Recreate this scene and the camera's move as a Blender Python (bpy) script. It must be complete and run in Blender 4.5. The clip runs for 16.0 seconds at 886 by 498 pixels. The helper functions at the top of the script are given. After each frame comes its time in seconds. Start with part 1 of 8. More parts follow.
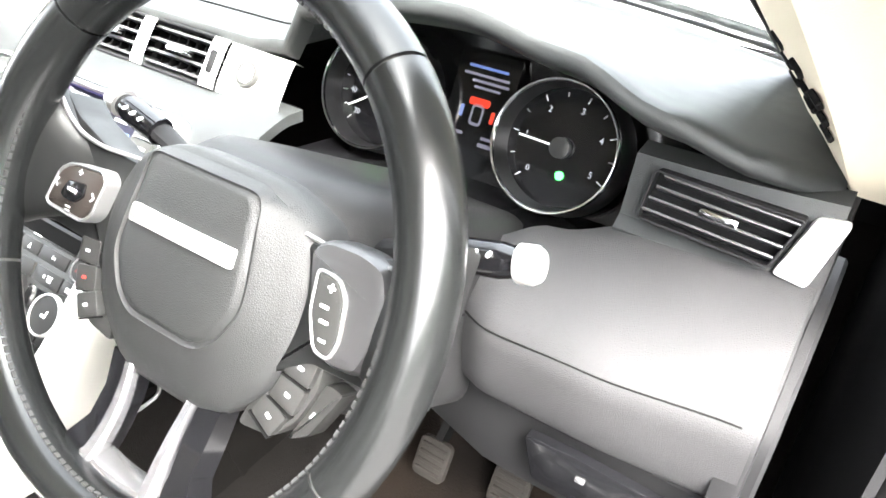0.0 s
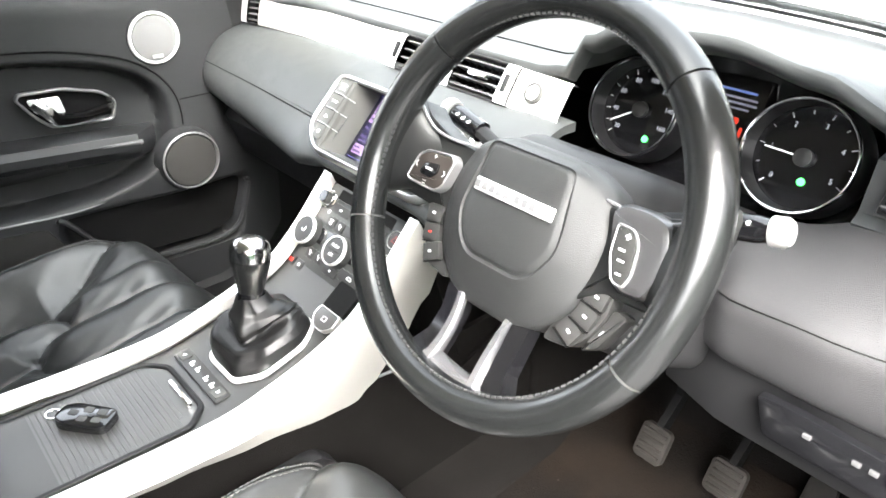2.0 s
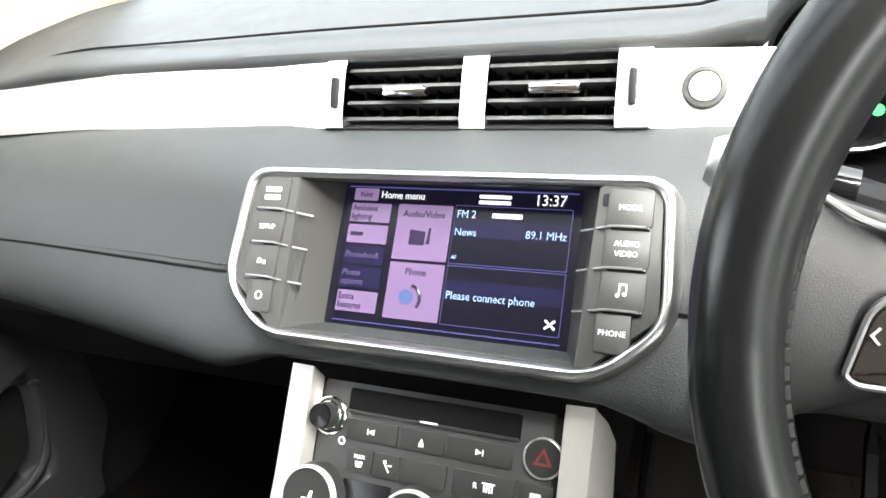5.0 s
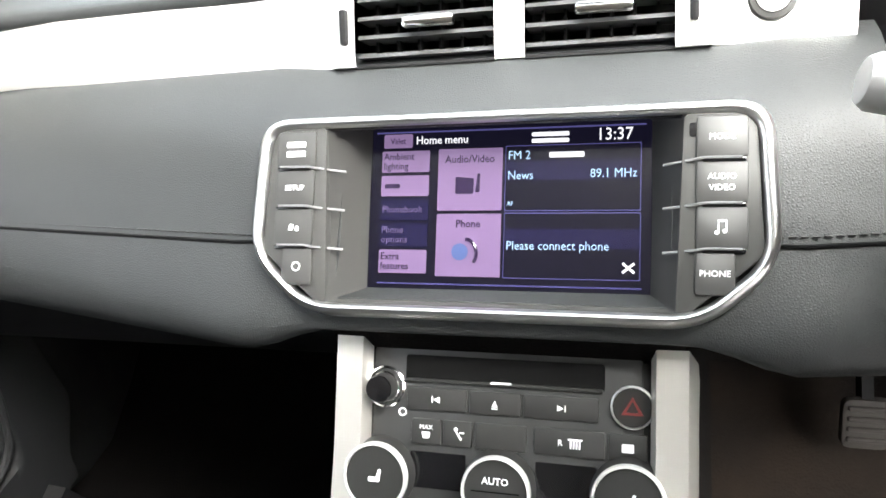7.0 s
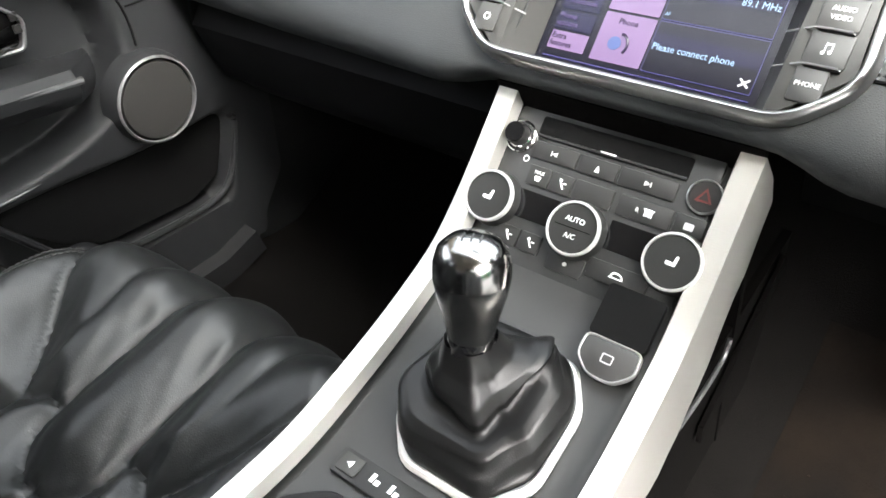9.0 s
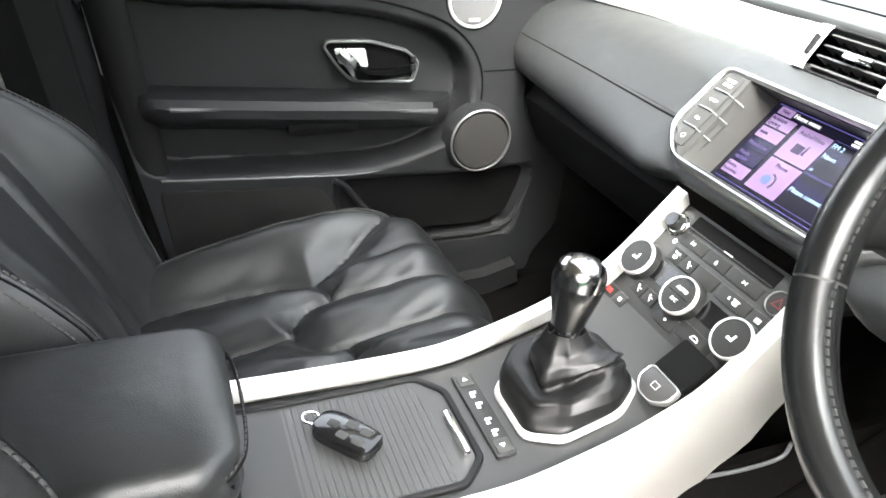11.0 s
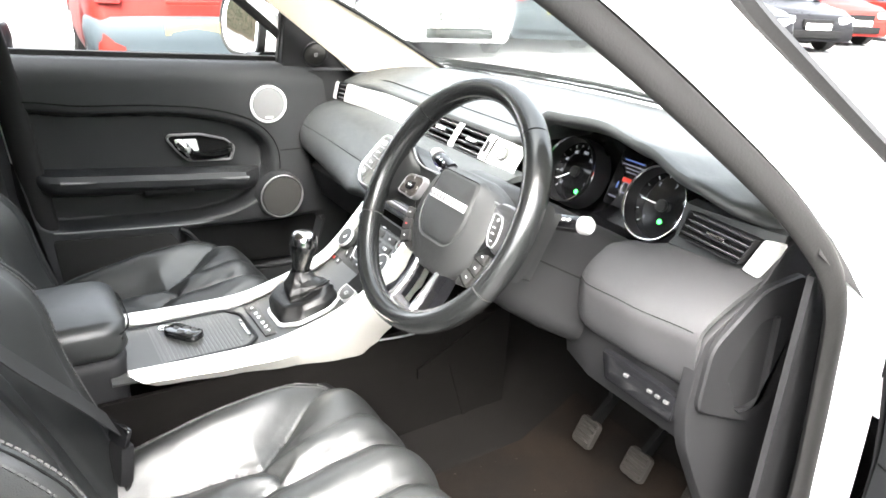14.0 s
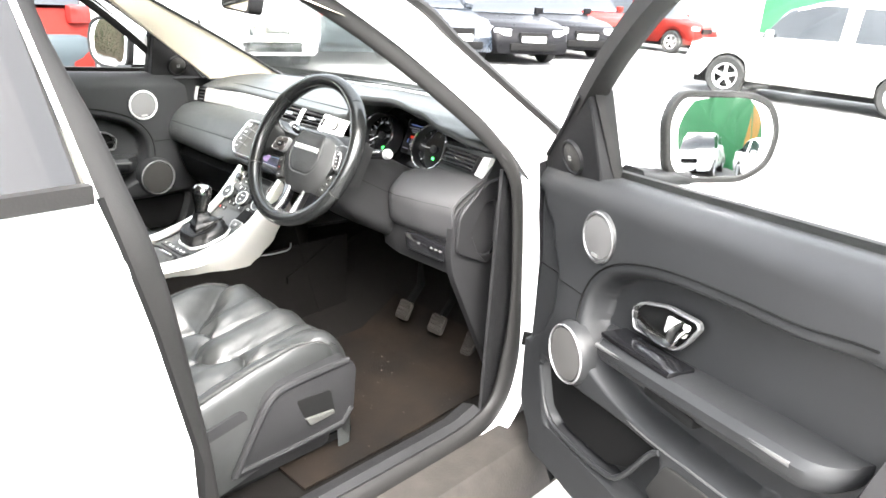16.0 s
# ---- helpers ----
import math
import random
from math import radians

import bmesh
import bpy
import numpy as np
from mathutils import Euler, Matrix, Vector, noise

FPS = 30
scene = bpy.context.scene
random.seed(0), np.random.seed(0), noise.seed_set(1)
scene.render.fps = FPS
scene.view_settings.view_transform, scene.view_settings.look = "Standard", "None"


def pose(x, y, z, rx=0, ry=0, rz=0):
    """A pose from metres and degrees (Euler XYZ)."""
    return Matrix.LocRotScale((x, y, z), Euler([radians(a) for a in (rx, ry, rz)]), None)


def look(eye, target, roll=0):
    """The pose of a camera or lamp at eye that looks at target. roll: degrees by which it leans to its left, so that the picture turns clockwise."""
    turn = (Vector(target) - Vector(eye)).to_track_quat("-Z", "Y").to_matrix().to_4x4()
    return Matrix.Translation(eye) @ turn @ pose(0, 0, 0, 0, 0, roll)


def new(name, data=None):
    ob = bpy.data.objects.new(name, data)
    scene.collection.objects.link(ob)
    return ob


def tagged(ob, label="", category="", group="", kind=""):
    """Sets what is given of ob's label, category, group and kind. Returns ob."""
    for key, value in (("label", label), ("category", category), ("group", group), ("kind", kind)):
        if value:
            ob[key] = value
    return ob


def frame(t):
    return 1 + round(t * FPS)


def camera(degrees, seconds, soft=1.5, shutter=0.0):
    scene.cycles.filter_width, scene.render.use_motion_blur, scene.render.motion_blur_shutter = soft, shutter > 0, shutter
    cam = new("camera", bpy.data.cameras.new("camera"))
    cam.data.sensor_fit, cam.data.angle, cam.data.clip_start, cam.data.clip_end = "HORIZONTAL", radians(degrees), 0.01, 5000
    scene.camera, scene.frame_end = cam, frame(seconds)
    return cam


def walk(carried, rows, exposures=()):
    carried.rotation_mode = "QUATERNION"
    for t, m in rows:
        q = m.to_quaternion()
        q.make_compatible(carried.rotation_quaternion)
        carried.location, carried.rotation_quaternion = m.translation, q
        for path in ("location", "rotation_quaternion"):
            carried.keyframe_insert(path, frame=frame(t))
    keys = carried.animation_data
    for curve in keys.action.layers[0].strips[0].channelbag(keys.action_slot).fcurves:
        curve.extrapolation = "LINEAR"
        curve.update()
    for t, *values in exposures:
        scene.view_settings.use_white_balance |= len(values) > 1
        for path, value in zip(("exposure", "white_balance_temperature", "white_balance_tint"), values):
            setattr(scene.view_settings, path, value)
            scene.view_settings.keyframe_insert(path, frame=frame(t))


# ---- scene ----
cam = camera(62.8, 16.0, soft=1.6, shutter=0.0)
PATH = [
    (0, (0.698, 0.017, 1.3), (-0.188, 1.481, 0.265), 5.1),
    (0.5, (0.754, -0.117, 1.32), (-0.279, 1.206, 0.232), 2.8),
    (1, (0.798, -0.2, 1.364), (-0.275, 1.136, 0.333), 4.4),
    (1.5, (0.789, -0.194, 1.369), (-0.405, 1.02, 0.32), -0.3),
    (2, (0.755, -0.159, 1.334), (-0.564, 0.981, 0.355), 0.2),
    (2.5, (0.624, -0.135, 1.271), (-0.552, 1.094, 0.22), 1.3),
    (3, (0.446, -0.087, 1.19), (-0.632, 1.211, 0.116), 1.0),
    (3.5, (0.319, -0.046, 1.177), (-0.654, 1.326, 0.096), 0.2),
    (4, (0.227, -0.018, 1.218), (-0.618, 1.47, 0.182), -2.2),
    (4.5, (0.212, 0.013, 1.224), (-0.654, 1.528, 0.247), -8.2),
    (7, (0.092, 0.046, 1.231), (-0.467, 1.55, 0.037), -11.9),
    (7.5, (0.116, 0.016, 1.226), (-0.571, 1.428, -0.012), -12.3),
    (8, (0.141, -0.044, 1.196), (-0.617, 1.334, -0.039), -6.6),
    (8.5, (0.169, -0.079, 1.172), (-0.673, 1.259, -0.053), -2.3),
    (9, (0.205, -0.118, 1.174), (-0.795, 1.118, -0.04), -3.0),
    (9.5, (0.26, -0.138, 1.16), (-0.914, 0.957, -0.034), -0.4),
    (12, (0.706, -0.216, 1.339), (-1.016, 0.354, 0.495), 5.0),
    (12.5, (0.825, -0.247, 1.374), (-0.824, 0.533, 0.553), 4.3),
    (13, (0.933, -0.261, 1.383), (-0.677, 0.625, 0.595), 3.9),
    (13.5, (1.069, -0.266, 1.384), (-0.534, 0.651, 0.619), 3.3),
    (14, (1.207, -0.288, 1.397), (-0.352, 0.714, 0.644), 3.2),
    (14.5, (1.319, -0.361, 1.404), (-0.104, 0.86, 0.708), 3.2),
    (15, (1.463, -0.469, 1.422), (0.192, 0.913, 0.735), 4.2),
    (15.5, (1.634, -0.592, 1.437), (0.343, 0.786, 0.778), 4.1),
    (16, (1.79, -0.785, 1.471), (0.524, 0.598, 0.775), 3.8),
]
EXPOSURES = [(0.0, 5.35), (1.5, 5.1), (3.5, 4.6), (5.0, 4.25), (7.0, 4.1), (9.0, 4.2), (9.7, 4.3), (12.0, 5.0), (13.0, 4.9), (15.0, 4.75), (16.0, 4.55)]
walk(cam, [(t, look(eye, target, roll)) for t, eye, target, roll in PATH], EXPOSURES)

# ---- world and sun: a bright overcast day ----
world = bpy.data.worlds.new("overcast_sky")
scene.world = world
world.use_nodes = True
wn = world.node_tree
wn.nodes.clear()
sky = wn.nodes.new("ShaderNodeTexSky")
sky.sky_type = 'NISHITA'
sky.sun_disc = False
sky.sun_elevation = radians(52)
sky.sun_rotation = radians(120)
sky.air_density = 1.0
sky.dust_density = 6.0
sky.ozone_density = 0.6
bg = wn.nodes.new("ShaderNodeBackground")
bg.inputs["Strength"].default_value = 0.15
hs = wn.nodes.new("ShaderNodeHueSaturation")
hs.inputs["Saturation"].default_value = 0.25
wo = wn.nodes.new("ShaderNodeOutputWorld")
wn.links.new(sky.outputs[0], hs.inputs["Color"])
wn.links.new(hs.outputs[0], bg.inputs["Color"])
wn.links.new(bg.outputs[0], wo.inputs["Surface"])
sun_data = bpy.data.lights.new("sun", 'SUN')
sun_data.energy = 0.8
sun_data.angle = radians(40)
sun_data.color = (1.0, 0.97, 0.92)
sun = new("sun", sun_data)
sun.matrix_world = look((7.5, -6.2, 13), (0, 0, 0))


# ---- small modelling kit ----
V = Vector
PLACE = [Matrix.Identity(4)]


def thing(name, label, category, at=(0, 0, 0), group="", kind=""):
    ob = new(name)
    ob.empty_display_size = 0.05
    ob.location = PLACE[0] @ V(at)
    return tagged(ob, label, category, group, kind)


def finish(name, bm, material, crease=35, recalc=True):
    bm.transform(PLACE[0])
    if recalc:
        bmesh.ops.recalc_face_normals(bm, faces=bm.faces)
    elif PLACE[0].determinant() < 0:
        bmesh.ops.reverse_faces(bm, faces=bm.faces)
    lim = radians(crease)
    for f in bm.faces:
        f.smooth = True
    for e in bm.edges:
        if len(e.link_faces) == 2 and e.calc_face_angle(0) > lim:
            e.smooth = False
    me = bpy.data.meshes.new(name)
    bm.to_mesh(me)
    bm.free()
    me.materials.append(material)
    return me


def part(name, bm, material, parent, label="", crease=35, recalc=True):
    ob = new(name, finish(name, bm, material, crease, recalc))
    ob.parent = parent
    if parent.type == 'EMPTY':
        ob.matrix_parent_inverse = Matrix.Translation(-parent.location)
    return tagged(ob, label)


def single(name, bm, material, label, category, group="", kind="", crease=35, recalc=True):
    return tagged(new(name, finish(name, bm, material, crease, recalc)), label, category, group, kind)


def join(*bms):
    out = bmesh.new()
    for b in bms:
        me = bpy.data.meshes.new("tmp")
        b.to_mesh(me)
        b.free()
        out.from_mesh(me)
        bpy.data.meshes.remove(me)
    return out


def frame_of(origin, xdir, up):
    """A matrix whose x is xdir, y is up (made square), z their normal."""
    x = V(xdir).normalized()
    z = x.cross(V(up)).normalized()
    y = z.cross(x)
    m = Matrix((x, y, z)).transposed().to_4x4()
    m.translation = V(origin)
    return m


def catmull(pts, n, closed=False):
    pts = [V(p) for p in pts]
    k = len(pts)
    out = []
    segs = k if closed else k - 1
    for i in range(segs):
        if closed:
            a, b, c, d = pts[(i - 1) % k], pts[i], pts[(i + 1) % k], pts[(i + 2) % k]
        else:
            b, c = pts[i], pts[i + 1]
            a = pts[i - 1] if i else b * 2 - c
            d = pts[i + 2] if i + 2 < k else c * 2 - b
        for j in range(n):
            t = j / n
            out.append(0.5 * ((2 * b) + (c - a) * t + (2 * a - 5 * b + 4 * c - d) * t * t + (3 * b - a - 3 * c + d) * t ** 3))
    if not closed:
        out.append(pts[-1].copy())
    return out


def loft(rows, closed_u=False, closed_v=False, cap=False):
    bm = bmesh.new()
    vs = [[bm.verts.new(p) for p in r] for r in rows]
    nr, nc = len(vs), len(vs[0])
    for i in range(nr if closed_v else nr - 1):
        for j in range(nc if closed_u else nc - 1):
            a, b = vs[i], vs[(i + 1) % nr]
            try:
                bm.faces.new((a[j], a[(j + 1) % nc], b[(j + 1) % nc], b[j]))
            except ValueError:
                pass
    if cap:
        bm.faces.new(vs[0])
        bm.faces.new(vs[-1][::-1])
    return bm


def shell(rows, thick, closed_u=False):
    """A sheet with thickness: the rows and the same rows set back."""
    bm = loft(rows, closed_u)
    bmesh.ops.recalc_face_normals(bm, faces=bm.faces)
    bmesh.ops.solidify(bm, geom=bm.faces[:], thickness=thick)
    return bm


def sweep(path, prof, closed=False, up=(0, 0, 1), taper=None):
    """A closed 2D profile carried along a path."""
    path = [V(p) for p in path]
    n = len(path)
    rows = []
    for i, p in enumerate(path):
        if closed:
            d = path[(i + 1) % n] - path[i - 1]
        else:
            d = path[min(i + 1, n - 1)] - path[max(i - 1, 0)]
        d.normalize()
        s = d.cross(V(up))
        if s.length < 1e-6:
            s = V((1, 0, 0))
        s.normalize()
        u = s.cross(d)
        k = taper(i / max(1, n - 1)) if taper else 1.0
        rows.append([p + s * (a * k) + u * (b * k) for a, b in prof])
    return loft(rows, closed_u=True, closed_v=closed, cap=not closed)


def ring2(r, n=12, ry=None):
    ry = r if ry is None else ry
    return [(r * math.cos(2 * math.pi * i / n), ry * math.sin(2 * math.pi * i / n)) for i in range(n)]


def rrect(w, h, r, n=5):
    out = []
    for cx, cy, a0 in ((w / 2 - r, h / 2 - r, 0), (-w / 2 + r, h / 2 - r, 90), (-w / 2 + r, -h / 2 + r, 180), (w / 2 - r, -h / 2 + r, 270)):
        for i in range(n):
            a = radians(a0 + 90 * i / (n - 1))
            out.append((cx + r * math.cos(a), cy + r * math.sin(a)))
    return out


def rounded(poly, r, n=4):
    """A polygon with its corners rounded."""
    out = []
    k = len(poly)
    for i in range(k):
        p, a, b = V(poly[i]), V(poly[i - 1]), V(poly[(i + 1) % k])
        da, db = (a - p), (b - p)
        ra = min(r, da.length * 0.45, db.length * 0.45)
        p0, p1 = p + da.normalized() * ra, p + db.normalized() * ra
        for j in range(n):
            t = j / (n - 1)
            q = p0 * (1 - t) ** 2 + p * 2 * t * (1 - t) + p1 * t * t
            out.append((q.x, q.y))
    return out


def inset(poly, d):
    n = len(poly)
    out = []
    area = sum(poly[i][0] * poly[(i + 1) % n][1] - poly[(i + 1) % n][0] * poly[i][1] for i in range(n))
    sg = 1 if area > 0 else -1
    for i in range(n):
        a, b, c = V(poly[i - 1]), V(poly[i]), V(poly[(i + 1) % n])
        t = (c - a)
        if t.length < 1e-9:
            out.append(tuple(b))
            continue
        t.normalize()
        out.append((b.x - t.y * d * sg, b.y + t.x * d * sg))
    return out


def prism(poly, m, depth, bevel=0.0, lift=0.0):
    """A plate: the outline in m's xy plane, its front at z = lift, depth behind it, edge rounded by bevel."""
    rows = []
    if bevel > 0:
        rows.append([m @ V((x, y, lift)) for x, y in inset(poly, bevel)])
        rows.append([m @ V((x, y, lift - bevel * 0.3)) for x, y in inset(poly, bevel * 0.3)])
        rows.append([m @ V((x, y, lift - bevel)) for x, y in poly])
    else:
        rows.append([m @ V((x, y, lift)) for x, y in poly])
    rows.append([m @ V((x, y, lift - depth)) for x, y in poly])
    return loft(rows, closed_u=True, cap=True)


def rim_of(outer, inner, m, depth, lift=0.0, bevel=0.0):
    """A flat ring between two outlines of the same count."""
    rows = [[m @ V((x, y, lift - depth)) for x, y in outer],
            [m @ V((x, y, lift - bevel)) for x, y in outer],
            [m @ V((x, y, lift)) for x, y in inset(outer, bevel)],
            [m @ V((x, y, lift)) for x, y in inset(inner, -bevel)],
            [m @ V((x, y, lift - bevel)) for x, y in inner],
            [m @ V((x, y, lift - depth)) for x, y in inner]]
    return loft(rows, closed_u=True, closed_v=True)


def lathe(prof, m, n=32):
    """Spin (radius, height) about m's z axis."""
    rows = [[m @ V((r * math.cos(2 * math.pi * i / n), r * math.sin(2 * math.pi * i / n), h)) for i in range(n)] for r, h in prof]
    return loft(rows, closed_u=True)


def rbox(m, sx, sy, sz, bevel=0.004, seg=2):
    bm = bmesh.new()
    bmesh.ops.create_cube(bm, size=1.0)
    bmesh.ops.scale(bm, vec=(sx, sy, sz), verts=bm.verts)
    if bevel:
        bmesh.ops.bevel(bm, geom=bm.edges[:], offset=bevel, segments=seg, affect='EDGES', profile=0.6)
    bm.transform(m if isinstance(m, Matrix) else Matrix.Translation(m))
    return bm


def words(name, text, size, m, material, parent, align='CENTER', width=1.0):
    """Lettering as thin mesh, in m's xy plane."""
    cu = bpy.data.curves.new(name, 'FONT')
    cu.body, cu.size, cu.align_x, cu.align_y, cu.extrude = text, size, align, 'CENTER', 0.0002
    cu.resolution_u = 2
    tmp = bpy.data.objects.new("tmp", cu)
    me = bpy.data.meshes.new_from_object(tmp)
    bpy.data.objects.remove(tmp)
    bpy.data.curves.remove(cu)
    bm = bmesh.new()
    bm.from_mesh(me)
    bpy.data.meshes.remove(me)
    bm.transform(m @ Matrix.Diagonal((width, 1, 1, 1)))
    return part(name, bm, material, parent, crease=180)


def stitches(path, parent, material, pitch=0.0065, w=0.0042, r=0.0009):
    """A row of short threads along a path, as one joined part."""
    verts, faces = [], []
    acc, last = 0.0, path[0]
    for a, b in zip(path, path[1:]):
        d = b - a
        ln = d.length
        if ln < 1e-6:
            continue
        d.normalize()
        u = d.cross(V((0, 0, 1)))
        u = u.normalized() if u.length > 0.1 else V((1, 0, 0))
        n2 = u.cross(d)
        k = pitch - acc
        while k < ln:
            c = a + d * k
            i = len(verts)
            for e, q in ((-0.5, 0.7), (0.5, 0.7)):
                for x, y in ((1, 0), (0, 1), (-1, 0), (0, -1)):
                    verts.append(PLACE[0] @ (c + d * (w * e) + u * (x * r) + n2 * (y * r)))
            for m in range(4):
                faces.append((i + m, i + (m + 1) % 4, i + 4 + (m + 1) % 4, i + 4 + m))
            k += pitch
        acc = (acc + ln) % pitch
    bm = bmesh.new()
    vs = [bm.verts.new(PLACE[0].inverted() @ v) for v in verts]
    for fc in faces:
        bm.faces.new([vs[m] for m in fc])
    ob = part("stitching", bm, material, parent, "row of stitches", crease=80)
    tagged(ob, kind="stuff")
    return ob


def lerp(a, b, t):
    return a + (b - a) * t


def table(xs, x, smooth=True):
    """Reading between the rows of a little table of (x, values...)."""
    if x <= xs[0][0]:
        return xs[0][1:]
    for a, b in zip(xs, xs[1:]):
        if x <= b[0]:
            t = (x - a[0]) / (b[0] - a[0])
            t = t * t * (3 - 2 * t) if smooth else t
            return tuple(lerp(p, q, t) for p, q in zip(a[1:], b[1:]))
    return xs[-1][1:]


# ---- materials ----
def mat(name, color, rough=0.5, metal=0.0, grain=0.0, grain_scale=600.0, vary=0.15, vary_scale=9.0, rough_vary=0.08, spec=0.5, coat=0.0, kind="noise", wrinkle=0.0):
    m = bpy.data.materials.new(name)
    m.use_nodes = True
    nt = m.node_tree
    b = nt.nodes["Principled BSDF"]
    b.inputs["Roughness"].default_value = rough
    b.inputs["Metallic"].default_value = metal
    b.inputs["Specular IOR Level"].default_value = spec
    b.inputs["Coat Weight"].default_value = coat
    co = nt.nodes.new("ShaderNodeTexCoord")
    big = nt.nodes.new("ShaderNodeTexNoise")
    big.inputs["Scale"].default_value = vary_scale
    big.inputs["Detail"].default_value = 5.0
    nt.links.new(co.outputs["Object"], big.inputs["Vector"])
    ramp = nt.nodes.new("ShaderNodeMixRGB")
    ramp.blend_type = 'MIX'
    c = V(color[:3])
    lo, hi = c * (1 - vary), c * (1 + vary)
    ramp.inputs[1].default_value = (*lo, 1)
    ramp.inputs[2].default_value = (*[min(1, x) for x in hi], 1)
    nt.links.new(big.outputs["Fac"], ramp.inputs[0])
    nt.links.new(ramp.outputs[0], b.inputs["Base Color"])
    mr = nt.nodes.new("ShaderNodeMapRange")
    mr.inputs["To Min"].default_value = max(0.02, rough - rough_vary)
    mr.inputs["To Max"].default_value = min(1, rough + rough_vary)
    nt.links.new(big.outputs["Fac"], mr.inputs["Value"])
    nt.links.new(mr.outputs[0], b.inputs["Roughness"])
    if grain > 0:
        if kind == "leather":
            g = nt.nodes.new("ShaderNodeTexVoronoi")
            g.feature = 'DISTANCE_TO_EDGE'
            out = g.outputs["Distance"]
        else:
            g = nt.nodes.new("ShaderNodeTexNoise")
            g.inputs["Detail"].default_value = 3.0
            out = g.outputs["Fac"]
        g.inputs["Scale"].default_value = grain_scale
        if kind == "brushed":
            mp = nt.nodes.new("ShaderNodeMapping")
            mp.inputs["Scale"].default_value = (0.02, 1, 1)
            nt.links.new(co.outputs["Object"], mp.inputs["Vector"])
            nt.links.new(mp.outputs[0], g.inputs["Vector"])
        else:
            nt.links.new(co.outputs["Object"], g.inputs["Vector"])
        bp = nt.nodes.new("ShaderNodeBump")
        bp.inputs["Strength"].default_value = grain
        bp.inputs["Distance"].default_value = 0.001
        nt.links.new(out, bp.inputs["Height"])
        nt.links.new(bp.outputs[0], b.inputs["Normal"])
        if wrinkle > 0:
            # soft sagging and creases of worn leather
            sag = nt.nodes.new("ShaderNodeTexNoise")
            sag.inputs["Scale"].default_value = 16.0
            sag.inputs["Detail"].default_value = 2.5
            sag.inputs["Distortion"].default_value = 0.2
            nt.links.new(co.outputs["Object"], sag.inputs["Vector"])
            b2 = nt.nodes.new("ShaderNodeBump")
            b2.inputs["Strength"].default_value = wrinkle
            b2.inputs["Distance"].default_value = 0.010
            nt.links.new(sag.outputs["Fac"], b2.inputs["Height"])
            nt.links.new(b2.outputs[0], bp.inputs["Normal"])
    return m


def glow(name, color, strength):
    m = bpy.data.materials.new(name)
    m.use_nodes = True
    b = m.node_tree.nodes["Principled BSDF"]
    b.inputs["Base Color"].default_value = (*[x * 0.1 for x in color], 1)
    b.inputs["Roughness"].default_value = 0.2
    b.inputs["Emission Color"].default_value = (*color, 1)
    b.inputs["Emission Strength"].default_value = strength
    return m


def pane(name, tint, gloss=1.0):
    """Thin clear glass: lets light straight through, with a Fresnel gloss."""
    m = bpy.data.materials.new(name)
    m.use_nodes = True
    nt = m.node_tree
    nt.nodes.clear()
    out = nt.nodes.new("ShaderNodeOutputMaterial")
    tr = nt.nodes.new("ShaderNodeBsdfTransparent")
    tr.inputs[0].default_value = (*tint, 1)
    gl = nt.nodes.new("ShaderNodeBsdfGlossy")
    gl.inputs["Roughness"].default_value = 0.02
    fr = nt.nodes.new("ShaderNodeFresnel")
    fr.inputs["IOR"].default_value = 1.45
    mul = nt.nodes.new("ShaderNodeMath")
    mul.operation = 'MULTIPLY'
    mul.inputs[1].default_value = gloss
    mx = nt.nodes.new("ShaderNodeMixShader")
    nt.links.new(fr.outputs[0], mul.inputs[0])
    nt.links.new(mul.outputs[0], mx.inputs[0])
    nt.links.new(tr.outputs[0], mx.inputs[1])
    nt.links.new(gl.outputs[0], mx.inputs[2])
    nt.links.new(mx.outputs[0], out.inputs[0])
    return m


LEATHER = mat("black_leather", (0.0105, 0.0111, 0.0110), 0.41, grain=0.24, grain_scale=420, kind="leather", vary=0.35, vary_scale=18, rough_vary=0.08, spec=0.42, wrinkle=0.18)
DASHSKIN = mat("dash_leather", (0.017, 0.0185, 0.0185), 0.5, grain=0.34, grain_scale=620, kind="leather", vary=0.3, vary_scale=40, spec=0.4)
KNEESKIN = mat("knee_panel_skin", (0.0235, 0.0232, 0.0240), 0.6, grain=0.5, grain_scale=560, kind="leather", vary=0.25, spec=0.26)
PLASTIC = mat("dark_plastic", (0.0075, 0.0075, 0.0079), 0.55, grain=0.25, grain_scale=900, vary=0.25, spec=0.15)
PANEL = mat("console_black_panel", (0.024, 0.0245, 0.0240), 0.42, grain=0.08, grain_scale=900, vary=0.15, spec=0.35)
BUTTON = mat("button_black", (0.016, 0.016, 0.0155), 0.4, vary=0.15, spec=0.3)
GLOSS = mat("gloss_black", (0.004, 0.004, 0.0045), 0.12, vary=0.1, rough_vary=0.03)
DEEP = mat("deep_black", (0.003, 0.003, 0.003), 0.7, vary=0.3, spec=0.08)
ALU = mat("satin_aluminium", (0.69, 0.675, 0.63), 0.37, 0.85, grain=0.12, grain_scale=900, vary=0.06, kind="brushed")
BEZALU = mat("bezel_aluminium", (0.60, 0.60, 0.59), 0.30, 1.0, vary=0.05)
SILVER = mat("silver_paint", (0.62, 0.62, 0.60), 0.32, 0.55, vary=0.06)
GREYFRAME = mat("grey_bezel_inside", (0.034, 0.034, 0.032), 0.48, 0.1, vary=0.10, spec=0.3)
